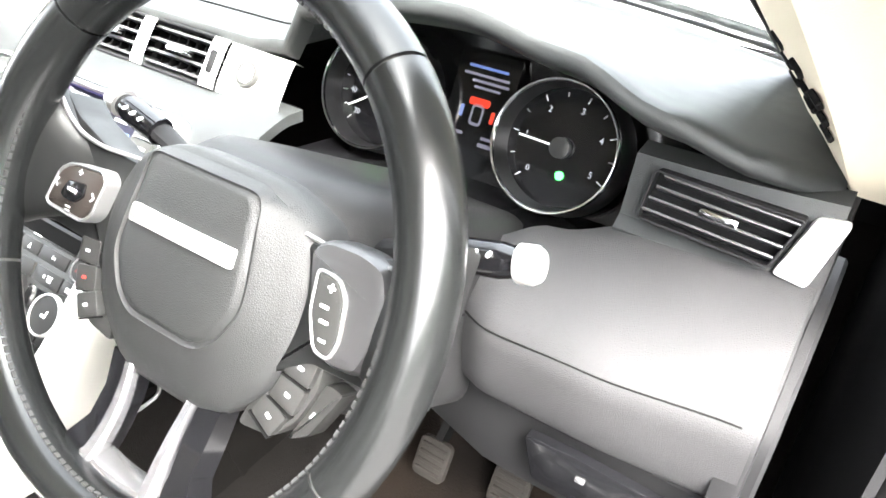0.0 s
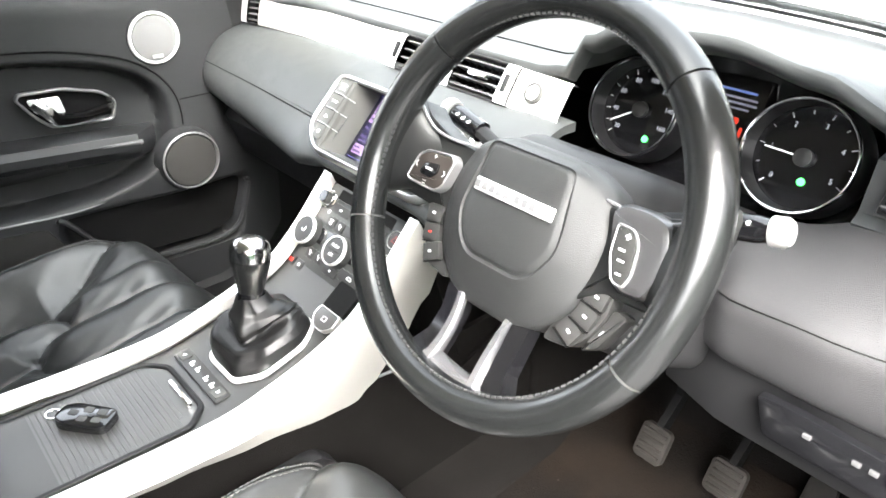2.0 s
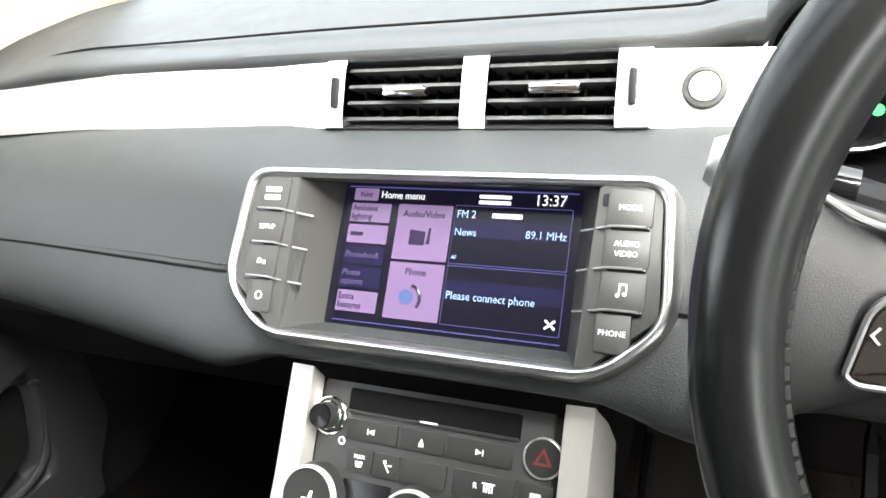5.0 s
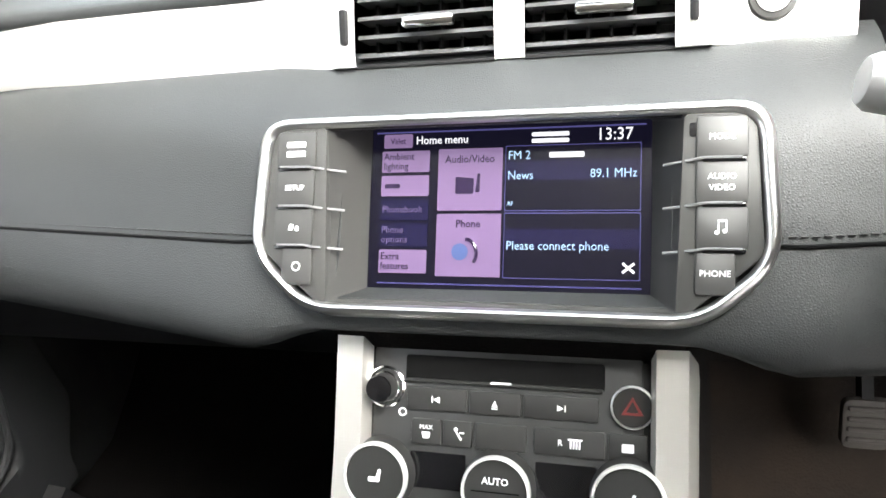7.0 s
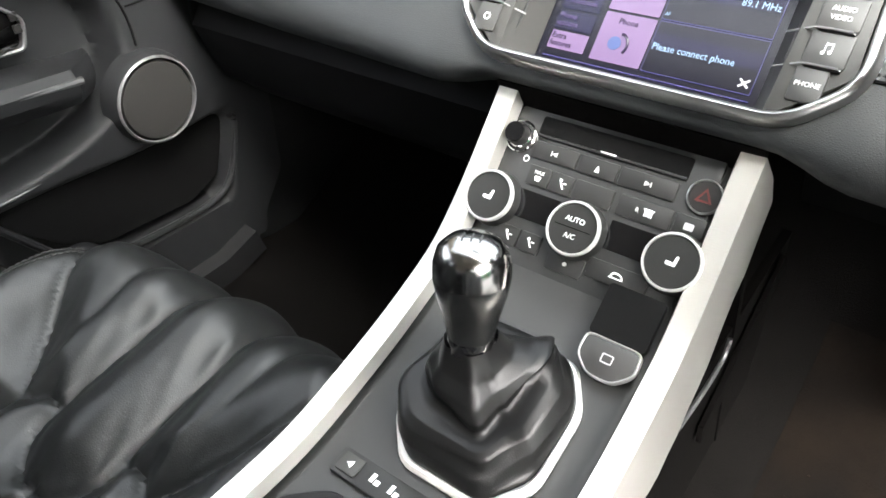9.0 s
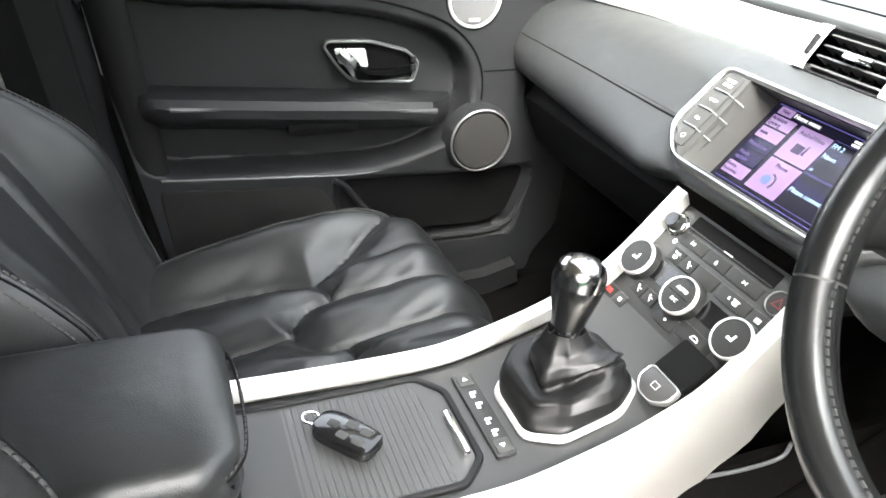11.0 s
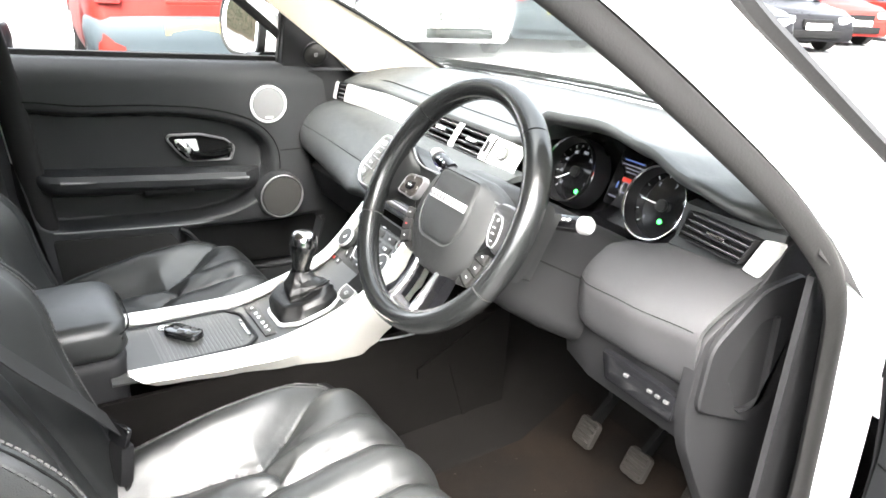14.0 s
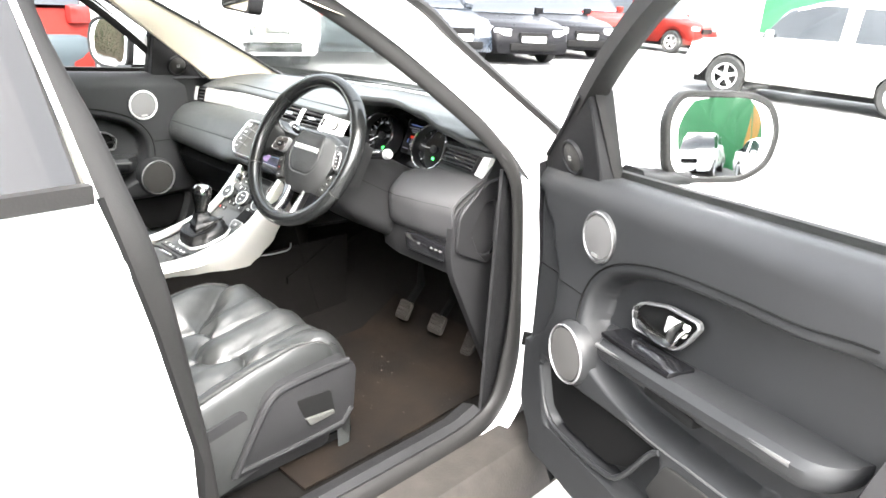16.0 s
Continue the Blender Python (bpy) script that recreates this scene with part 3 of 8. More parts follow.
strip_piece("passenger_strip", -0.665, -0.125, ALU, "brushed aluminium strip")
strip_piece("start_panel", 0.125, 0.205, SILVER, "silver panel with the start button", n=8)
for x0, x1 in ((-0.125, -0.107), (0.103, 0.125)):
    strip_piece("vent_surround", x0, x1, SILVER, "silver vent end piece", 0.006, n=4)
strip_piece("vent_divider", -0.010, 0.010, SILVER, "silver bar between the vents", 0.003, n=4)
strip_piece("end_vent_cap", -0.752, -0.722, SILVER, "silver vent end piece", 0.004, n=4)


def air_vent(x0, x1, parent_label, tab=True):
    v = part("air_vent", loft([[strip_at(x, t, -0.030) for x in (x0, x1)] for t in (0.0, 1.0)]), DEEP, dash, parent_label)
    for i in range(4):
        t = 0.14 + 0.24 * i
        part("slat", loft([[strip_at(x, t + dt, o) for x in (x0, x1)] for dt, o in ((-0.02, 0.0), (0.035, -0.002), (0.05, -0.022), (-0.02, -0.022), (-0.02, 0.0))]), SLAT, v)
    for x in np.linspace(x0 + 0.01, x1 - 0.01, 6):
        part("vane", loft([[strip_at(x + d, t, o) for t in (0.02, 0.98)] for d, o in ((-0.001, -0.012), (0.001, -0.012), (0.001, -0.03))]), DEEP, v)
    if tab:
        c = strip_at((x0 + x1) / 2 + 0.004, 0.52, 0.004)
        part("slider", rbox(frame_of(c, (1, 0, 0), (0, 0.5, 0.87)), 0.036, 0.0075, 0.008, 0.0025), CHROME, v, "chrome vent slider")
    for t in (0.0, 1.0):
        part("vent_edge", sweep([strip_at(x, t, 0.0) for x in np.linspace(x0, x1, 5)], ring2(0.0016, 6)), PLASTIC, v)
    return v


air_vent(-0.107, -0.010, "slatted centre air vent")
air_vent(0.010, 0.103, "slatted centre air vent")
air_vent(-0.722, -0.665, "slatted side air vent", False)
sb = frame_of(strip_at(0.158, 0.5, 0.003), (1, 0, 0), strip_at(0.158, 1) - strip_at(0.158, 0))
btn = part("start_button", lathe([(0.0135, -0.004), (0.0142, 0.0), (0.0132, 0.003), (0.0105, 0.0035), (0.010, 0.0015), (0.0, 0.0015)], sb, 28), GREYFRAME, dash, "round start button with a dark ring")
part("button_cap", lathe([(0.0095, 0.0), (0.0095, 0.003), (0.007, 0.0038), (0.0, 0.004)], sb, 24), SILVER, btn)
for x in (-0.114, 0.114):
    part("thumbwheel", rbox(frame_of(strip_at(x, 0.5, 0.006), (1, 0, 0), (0, 0.5, 0.87)), 0.005, 0.024, 0.01, 0.002), PLASTIC, dash)

# top pad, with the hood over the dials
EDGE = [(-0.70, 0.574, 1.050), (-0.45, 0.552, 1.075), (-0.10, 0.522, 1.086), (0.14, 0.524, 1.086), (0.19, 0.522, 1.094), (0.225, 0.512, 1.138), (0.28, 0.503, 1.160), (0.40, 0.503, 1.168),
        (0.49, 0.505, 1.154), (0.57, 0.512, 1.126), (0.635, 0.530, 1.106), (0.692, 0.586, 1.082)]


def top_row(x):
    y, z = table(EDGE, x)
    yb = ws_base(x) - 0.01
    hump = max(0.0, z - 1.092)
    p = [V((x, y + 0.022, z - 0.020)), V((x, y + 0.003, z - 0.010)), V((x, y, z - 0.001)), V((x, y + 0.010, z + 0.005))]
    for t in (0.12, 0.3, 0.55, 0.8, 1.0):
        yy = lerp(y + 0.01, yb, t)
        p.append(V((x, yy, 1.094 - 0.012 * t + 0.012 * math.sin(math.pi * t) + hump * max(0.0, 1 - t / 0.75) ** 1.5 + (z - 1.094 if z < 1.094 else 0) * (1 - t) ** 3)))
    return catmull(p, 3)


part("top_pad", shell([top_row(x) for x in np.linspace(-0.70, 0.692, 90)], 0.010), DASHSKIN, dash, "soft black dashboard top")
part("top_stitch", sweep([V((x, table(EDGE, x)[0] + 0.05, table(EDGE, x)[1] + 0.010)) for x in np.linspace(-0.69, 0.17, 40)], ring2(0.0012, 6)), DEEP, dash)

# instrument cluster
cl = part("instrument_binnacle", loft([[V((x, y, min(z, table(EDGE, x)[1] - 0.03))) for x in np.linspace(0.19, 0.575, 20)] for y, z in ((0.500, 0.985), (0.62, 0.972), (0.655, 1.05), (0.66, 1.13))]), GLOSS, dash, "black instrument cluster")
up_g = V((0, 0.36, 0.93))
TUBE = mat("smoked_tube", (0.006, 0.006, 0.0065), 0.3, vary=0.1, spec=0.4)


def gauge(x, needle_deg, marks):
    g = frame_of((x, 0.597, 1.044), (1, 0, 0), up_g)
    n = 40
    ring = part("dial", lathe([(0.0, -0.012), (0.056, -0.012), (0.056, -0.011)], g, n), GLOSS, cl, "round black dial")
    part("bezel_ring", lathe([(0.0585, 0.012), (0.0592, 0.0150), (0.0608, 0.0155), (0.0620, 0.013), (0.0615, 0.008)], g, 48), CHROME, ring, "thin chrome ring")
    part("dial_tube", lathe([(0.0555, -0.012), (0.0585, 0.012), (0.0615, 0.008), (0.0650, -0.030)], g, 48), TUBE, ring, "dark tube round the dial")
    for i in range(marks):
        a = radians(225 - 250 * i / (marks - 1))
        big = i % 2 == 0
        r = 0.049
        c = g @ V((r * math.cos(a), r * math.sin(a), -0.0105))
        d = (g.to_3x3() @ V((math.cos(a), math.sin(a), 0)))
        part("mark", rbox(frame_of(c, d, g.to_3x3() @ V((-math.sin(a), math.cos(a), 0))), 0.006 if big else 0.004, 0.0011, 0.0006, 0), GREYINK, ring)
    a = radians(needle_deg)
    d = g.to_3x3() @ V((math.cos(a), math.sin(a), 0))
    part("needle", rbox(frame_of(g @ V((0.017 * math.cos(a), 0.017 * math.sin(a), -0.006)), d, g.to_3x3() @ V((-math.sin(a), math.cos(a), 0))), 0.052, 0.0018, 0.0015, 0), WHITEINK, ring)
    part("boss", lathe([(0.010, -0.011), (0.010, -0.004), (0.007, -0.003), (0.0, -0.003)], g, 20), BUTTON, ring)
    return g, ring


LAMP_GREEN = glow("green_telltale", (0.05, 0.9, 0.1), 0.34)
LAMP_RED = glow("red_telltale", (0.9, 0.06, 0.03), 0.030)
INFO = glow("info_text", (0.6, 0.6, 0.75), 0.007)
INFODIM = glow("info_blue", (0.2, 0.3, 0.7), 0.020)
NUM = glow("dial_figures", (0.75, 0.78, 0.85), 0.022)
gl, ringl = gauge(0.250, 212, 15)
gr, ringr = gauge(0.459, 178, 11)
for g, rg, marks in ((gl, ringl, ["20", "40", "60", "80", "100", "120", "140", "160"]), (gr, ringr, ["0", "1", "2", "3", "4", "5"])):
    for i, w in enumerate(marks):
        a = radians(225 - 250 * i / (len(marks) - 1))
        words("figure", w, 0.0085, g @ Matrix.Translation((0.038 * math.cos(a), 0.038 * math.sin(a), -0.0108)), NUM, rg)
part("telltale", lathe([(0.0042, -0.0115), (0.0042, -0.010), (0.0, -0.010)], gl @ Matrix.Translation((0.018, -0.033, 0)), 12), LAMP_GREEN, ringl, "lit green lamp")
part("telltale", lathe([(0.0042, -0.0115), (0.0042, -0.010), (0.0, -0.010)], gr @ Matrix.Translation((0.006, -0.025, 0)), 12), LAMP_GREEN, ringr, "lit green lamp")
# small colour display between the dials
dm = frame_of((0.354, 0.632, 1.050), (1, 0, 0), up_g)
disp = part("info_display", prism(rrect(0.070, 0.098, 0.004), dm, 0.004), GLOSS, cl, "small lit display between the dials")
for x, y, w, h, m2 in ((0, 0.034, 0.045, 0.0028, INFODIM), (0, 0.026, 0.052, 0.0028, INFO), (0.006, 0.020, 0.042, 0.0028, INFO), (0.004, 0.014, 0.03, 0.0025, INFO),
                       (0.0, 0.0, 0.024, 0.008, LAMP_RED), (-0.018, -0.012, 0.004, 0.012, INFODIM), (0.018, -0.012, 0.004, 0.012, LAMP_RED), (-0.02, -0.034, 0.02, 0.003, INFO), (0.02, -0.034, 0.016, 0.003, INFO), (0.02, -0.041, 0.02, 0.004, INFO)):
    part("readout", prism(rrect(w, h, min(w, h) * 0.3, 3), dm @ Matrix.Translation((x, y, 0)), 0.001, 0, 0.0006), m2, disp)
part("car_symbol", rim_of(rrect(0.014, 0.022, 0.004), rrect(0.010, 0.016, 0.003), dm @ Matrix.Translation((0, -0.013, 0)), 0.001, 0.0006), INFO, disp)

# right-hand vent panel and knee panel
part("vent_panel", shell([[V((x, y + 0.02 * ((x - 0.55) / 0.17) ** 2 * (x > 0.55), z)) for x in np.linspace(0.545, 0.700, 10)] for y, z in ((0.575, 1.084), (0.553, 1.080), (0.542, 1.030), (0.53, 1.022))], 0.01), DASHSKIN, dash)
rvm = frame_of((0.617, 0.5445, 1.054), (1, 0, -0.05), (0, 0.25, 0.97))
RV = rounded([(-0.054, -0.022), (0.049, -0.022), (0.060, 0.020), (-0.052, 0.019)], 0.004)
rvent = part("air_vent", prism(RV, rvm, 0.03, 0, 0.001), DEEP, dash, "slatted side air vent")
part("vent_edge", rim_of(RV, inset(RV, 0.002), rvm, 0.014, 0.0145, 0.0004), PLASTIC, rvent)
for i in range(4):
    part("slat", rbox(rvm @ Matrix.Translation((0.003 * i - 0.002, -0.0145 + 0.0097 * i, 0.008)) @ pose(0, 0, 0, -18, 0, 0), 0.102, 0.0022, 0.011, 0.0008), SLAT, rvent)
part("slider", rbox(rvm @ Matrix.Translation((0.004, 0.0, 0.013)), 0.030, 0.0065, 0.007, 0.0025), CHROME, rvent, "chrome vent slider")
part("vent_end", prism(rounded([(0.051, -0.027), (0.077, -0.029), (0.088, 0.026), (0.064, 0.022)], 0.005), rvm, 0.02, 0.003, 0.004), SILVER, dash, "silver vent end piece")

KNEE = [(0.44, 0.470, 0.985, 0.452, 0.955, 0.455, 0.885, 0.47, 0.865), (0.50, 0.500, 1.005, 0.428, 0.958, 0.436, 0.885, 0.452, 0.868), (0.58, 0.532, 1.022, 0.424, 0.964, 0.434, 0.887, 0.45, 0.87), (0.70, 0.532, 1.022, 0.432, 0.970, 0.440, 0.889, 0.455, 0.872)]
rows = []
for x in np.linspace(0.44, 0.70, 30):
    a = table(KNEE, x)
    rows.append([V((x, a[0] + 0.02, a[1] + 0.004))] + catmull([V((x, a[0], a[1])), V((x, lerp(a[0], a[2], 0.55), lerp(a[1], a[3], 0.55) + 0.006)), V((x, a[2], a[3])), V((x, a[2] - 0.001, lerp(a[3], a[5], 0.5))), V((x, a[4], a[5])), V((x, a[6], a[7]))], 4) + [V((x, a[6] + 0.03, a[7]))])
part("knee_panel", shell(rows, 0.008), KNEESKIN, dash, "dark grey stitched knee panel")
part("knee_seam", sweep([V((x, table(KNEE, x)[2] - 0.001, table(KNEE, x)[3] - 0.004)) for x in np.linspace(0.46, 0.69, 20)], ring2(0.0011, 6)), DEEP, dash)
part("lower_panel", shell([[V((x, y + 0.03 * max(0, (0.50 - x) / 0.1), z)) for x in np.linspace(0.42, 0.70, 12)] for y, z in ((0.468, 0.872), (0.460, 0.865), (0.455, 0.83), (0.462, 0.795), (0.52, 0.78), (0.75, 0.80))], 0.008), PLASTIC, dash)
SWITCHGREY = mat("switch_grey", (0.045, 0.045, 0.045), 0.5, vary=0.05)
sw = frame_of((0.615, 0.434, 0.846), (1, 0, 0), (0, 0.06, 1))
sp = part("switch_panel", prism(rounded([(-0.075, 0.020), (-0.06, -0.022), (0.068, -0.022), (0.07, 0.018), (-0.03, 0.022)], 0.006), sw, 0.01, 0.002, 0.004), GLOSS, dash, "gloss black switch panel")
for x in (-0.02, 0.025, 0.04, 0.055):
    part("switch", rbox(sw @ Matrix.Translation((x, 0.004, 0.005)), 0.008, 0.0045, 0.004, 0.001), SWITCHGREY, sp)

# end cap beside the door
ec = frame_of((0.704, 0.5, 0.8), (0, 1, 0), (0, 0, 1))
cap_poly = [(0.07, 0.266), (0.035, 0.215), (-0.065, 0.155), (-0.070, 0.05), (-0.055, -0.01), (0.16, -0.40), (0.26, -0.40), (0.20, -0.1), (0.15, 0.20), (0.12, 0.28)]
part("end_cap", prism(rounded(cap_poly, 0.02), ec, 0.02, 0.004), PLASTIC, dash, "black dashboard end cap")
rim_o = rounded([(0.030, 0.216), (-0.055, 0.150), (-0.060, 0.055), (0.06, 0.0), (0.115, 0.03), (0.135, 0.19), (0.115, 0.225)], 0.02)
rim_i = rounded([(0.038, 0.166), (0.014, 0.132), (-0.008, 0.095), (0.026, 0.033), (0.055, 0.026), (0.084, 0.032), (0.076, 0.168)], 0.008)
part("end_cap_rim", rim_of(rim_o, rim_i, ec, 0.01, 0.009, 0.003), PLASTIC, dash)

# underside, glovebox and bulkhead of the footwells
part("glovebox", shell([[V((x, y, z)) for x in np.linspace(-0.74, -0.13, 8)] for y, z in ((0.53, 0.838), (0.50, 0.80), (0.53, 0.72), (0.60, 0.66), (0.85, 0.64))], 0.01), PLASTIC, dash, "black glovebox")
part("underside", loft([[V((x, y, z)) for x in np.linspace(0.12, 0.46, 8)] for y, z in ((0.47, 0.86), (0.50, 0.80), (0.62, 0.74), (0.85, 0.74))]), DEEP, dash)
part("glovebox_catch", rbox(frame_of((-0.38, 0.512, 0.815), (1, 0, 0), (0, -0.4, 0.9)), 0.075, 0.014, 0.012, 0.004), BUTTON, dash)

# ---- touch screen: the lit glass lies deep behind its frame ----
sm = frame_of((0, 0.4154, 0.9712), (1, 0, 0), (0, 0.682, 0.731))
sk = sm @ Matrix.Translation((0, 0.0015, 0.036))
scr = thing("infotainment_screen", "touch screen in a satin silver frame, home menu showing", "screen", (0, 0.42, 0.96))


def mirrored(half):
    return half + [(-x, y) for x, y in reversed(half)]


bez_o = rounded(mirrored([(-0.1525, 0.0520), (-0.1570, -0.036), (-0.1180, -0.0715)]), 0.020, 7)
bez_i = rounded(mirrored([(-0.1445, 0.0450), (-0.1490, -0.0345), (-0.1145, -0.0645)]), 0.015, 7)
bezel_rows = [[sk @ V((x, y, z)) for x, y in o] for o, z in ((inset(bez_o, -0.004), -0.035), (inset(bez_o, -0.001), -0.006), (bez_o, -0.001), (inset(bez_o, 0.0015), 0.0022), (inset(bez_o, 0.0040), 0.0035), (inset(bez_i, -0.0020), 0.0030), (bez_i, 0.0), (bez_i, -0.006))]
part("bezel", loft(bezel_rows, closed_u=True), BEZALU, scr, "satin aluminium frame", crease=50)
# funnel from the key panels down to the glass
hole = rounded(mirrored([(-0.0900, 0.0535), (-0.0905, 0.0), (-0.0900, -0.0535)]), 0.002, 6)
funnel_o = rounded(mirrored([(-0.1075, 0.0455), (-0.1085, -0.02), (-0.1035, -0.0650)]), 0.004, 6)
part("funnel", loft([[sk @ V((x, y, -0.0005)) for x, y in funnel_o], [sk @ V((x, y, -0.003)) for x, y in inset(funnel_o, 0.0012)], [sm @ V((x, y, 0.001)) for x, y in hole], [sm @ V((x, y, -0.004)) for x, y in hole]], closed_u=True), GREYFRAME, scr, "grey sloping surround")
for s in (1, -1):
    side = rounded([(s * 0.1070, 0.0455), (s * 0.1440, 0.0455), (s * 0.1480, -0.0325), (s * 0.1090, -0.0650), (s * 0.1030, -0.0650)][::s], 0.004)
    part("key_panel", prism(side, sk, 0.01, 0.0006, 0.0), GREYFRAME, scr)
part("sensor", prism(rrect(0.0035, 0.0075, 0.001, 3), sk @ Matrix.Translation((0.1115, 0.036, 0)), 0.002, 0, 0.0006), GLOSS, scr, "small dark sensor window")


GAITER = mat("gaiter_leather", (0.0045, 0.0045, 0.0045), 0.36, grain=0.15, grain_scale=700, kind="leather", vary=0.2, spec=0.25)
DARKCHROME = mat("smoky_chrome", (0.26, 0.26, 0.255), 0.18, 1.0, vary=0.05)
FLAPGREY = mat("flap_grey", (0.030, 0.030, 0.029), 0.4, vary=0.1)
DULLRED = mat("dull_red_print", (0.10, 0.008, 0.006), 0.5, vary=0.1)
SCRKEY = mat("screen_key_grey", (0.030, 0.030, 0.0285), 0.45, vary=0.08, spec=0.35)
# screen picture, built of flat lit pieces
LILAC = glow("screen_lilac", (0.36, 0.24, 0.46), 0.042)
NIGHT = glow("screen_dark", (0.010, 0.009, 0.024), 0.038)
NAVY = glow("screen_navy", (0.022, 0.019, 0.075), 0.036)
LINE = glow("screen_line", (0.15, 0.14, 0.42), 0.034)
SKYTXT = glow("screen_text_blue", (0.42, 0.62, 0.85), 0.0765)
WHTXT = glow("screen_text_white", (0.85, 0.85, 0.9), 0.0808)
DKTXT = glow("screen_text_dark", (0.05, 0.03, 0.09), 0.0425)
DIMTXT = glow("screen_text_dim", (0.16, 0.12, 0.26), 0.0510)
display = part("display", prism(rrect(0.182, 0.108, 0.001, 3), sm, 0.004, 0, 0.0), NIGHT, scr, "lit colour display")


def ui(u, v):
    return ((u - 0.5) * 0.1735, (0.5 - v) * 0.1020)


def tile(u0, v0, u1, v1, material, lift=0.0008, nm="tile"):
    x0, y0 = ui(u0, v0)
    x1, y1 = ui(u1, v1)
    return part(nm, prism(rrect(x1 - x0, y0 - y1, 0.0008, 3), sm @ Matrix.Translation(((x0 + x1) / 2, (y0 + y1) / 2, 0)), 0.0003, 0, lift), material, display)


def ui_text(u, v, text, size, material, align='LEFT'):
    x, y = ui(u, v)
    words("text", text, size, sm @ Matrix.Translation((x, y, 0.0014)), material, display, align, 0.92)


tile(0.03, 0.015, 0.145, 0.105, LILAC)
ui_text(0.088, 0.062, "Valet", 0.0056, DKTXT, 'CENTER')
ui_text(0.16, 0.062, "Home menu", 0.0076, WHTXT)
for v in (0.045, 0.085):
    tile(0.60, v - 0.014, 0.735, v + 0.012, WHTXT, 0.001, "badge_bar")
ui_text(0.83, 0.06, "13:37", 0.0108, WHTXT)
tile(0.0, 0.0, 1.0, 0.006, LINE)
tile(0.02, 0.975, 0.99, 0.985, LINE)
for v0, v1, m2, ls in ((0.125, 0.265, LILAC, ("Ambient", "lighting")), (0.285, 0.42, LILAC, ()), (0.44, 0.575, NAVY, ("Phonebook",)), (0.595, 0.745, NAVY, ("Phone", "options")), (0.765, 0.915, LILAC, ("Extra", "features"))):
    tile(0.025, v0, 0.215, v1, m2)
    if not ls:
        tile(0.04, 0.34, 0.10, 0.368, DKTXT, 0.001, "label_bar")
    for i, w in enumerate(ls):
        ui_text(0.033, (v0 + v1) / 2 + (i - (len(ls) - 1) / 2) * 0.062, w, 0.0066, DKTXT if m2 is LILAC else DIMTXT)
tile(0.25, 0.12, 0.495, 0.515, LILAC)
tile(0.25, 0.535, 0.495, 0.93, LILAC)
ui_text(0.372, 0.19, "Audio/Video", 0.0070, DKTXT, 'CENTER')
ui_text(0.372, 0.60, "Phone", 0.0070, DKTXT, 'CENTER')
# clapper and handset symbols
x, y = ui(0.36, 0.35)
part("symbol", prism(rounded([(-0.007, -0.006), (0.005, -0.006), (0.005, 0.004), (-0.007, 0.005)], 0.001), sm @ Matrix.Translation((x, y, 0)), 0.0004, 0, 0.0013), DKTXT, display)
part("symbol", prism(rounded([(0.006, -0.005), (0.009, -0.005), (0.009, 0.007), (0.0075, 0.007)], 0.001), sm @ Matrix.Translation((x, y, 0)), 0.0004, 0, 0.0013), DKTXT, display)
x, y = ui(0.36, 0.775)
part("symbol", prism(ring2(0.0055, 16), sm @ Matrix.Translation((x - 0.003, y, 0)), 0.0004, 0, 0.0013), INFODIM, display)
part("symbol", sweep([sm @ V((x + 0.001 + 0.007 * math.cos(a), y - 0.001 + 0.009 * math.sin(a), 0.0014)) for a in np.linspace(1.6, -0.7, 8)], ring2(0.0012, 6)), DKTXT, display)
for v0, v1 in ((0.11, 0.52), (0.53, 0.935)):
    tile(0.505, v0, 0.985, v1, LINE, 0.0008, "panel_line")
    tile(0.508, v0 + 0.006, 0.982, v1 - 0.006, NIGHT, 0.0011, "panel")
    tile(0.508, v0 + 0.10, 0.982, v0 + 0.22, NAVY, 0.0013, "panel_band")
ui_text(0.515, 0.175, "FM 2", 0.0078, SKYTXT)
tile(0.665, 0.158, 0.79, 0.192, WHTXT, 0.0015, "label_bar")
ui_text(0.515, 0.30, "News", 0.0076, SKYTXT)
ui_text(0.972, 0.295, "89.1 MHz", 0.0078, SKYTXT, 'RIGHT')
ui_text(0.515, 0.475, "AF", 0.0040, SKYTXT)
ui_text(0.515, 0.735, "Please connect phone", 0.0078, SKYTXT)
x, y = ui(0.945, 0.86)
for a in (40, -40):
    part("symbol", rbox(sm @ Matrix.Translation((x, y, 0.0014)) @ pose(0, 0, 0, 0, 0, a), 0.009, 0.0016, 0.0004, 0), WHTXT, display)

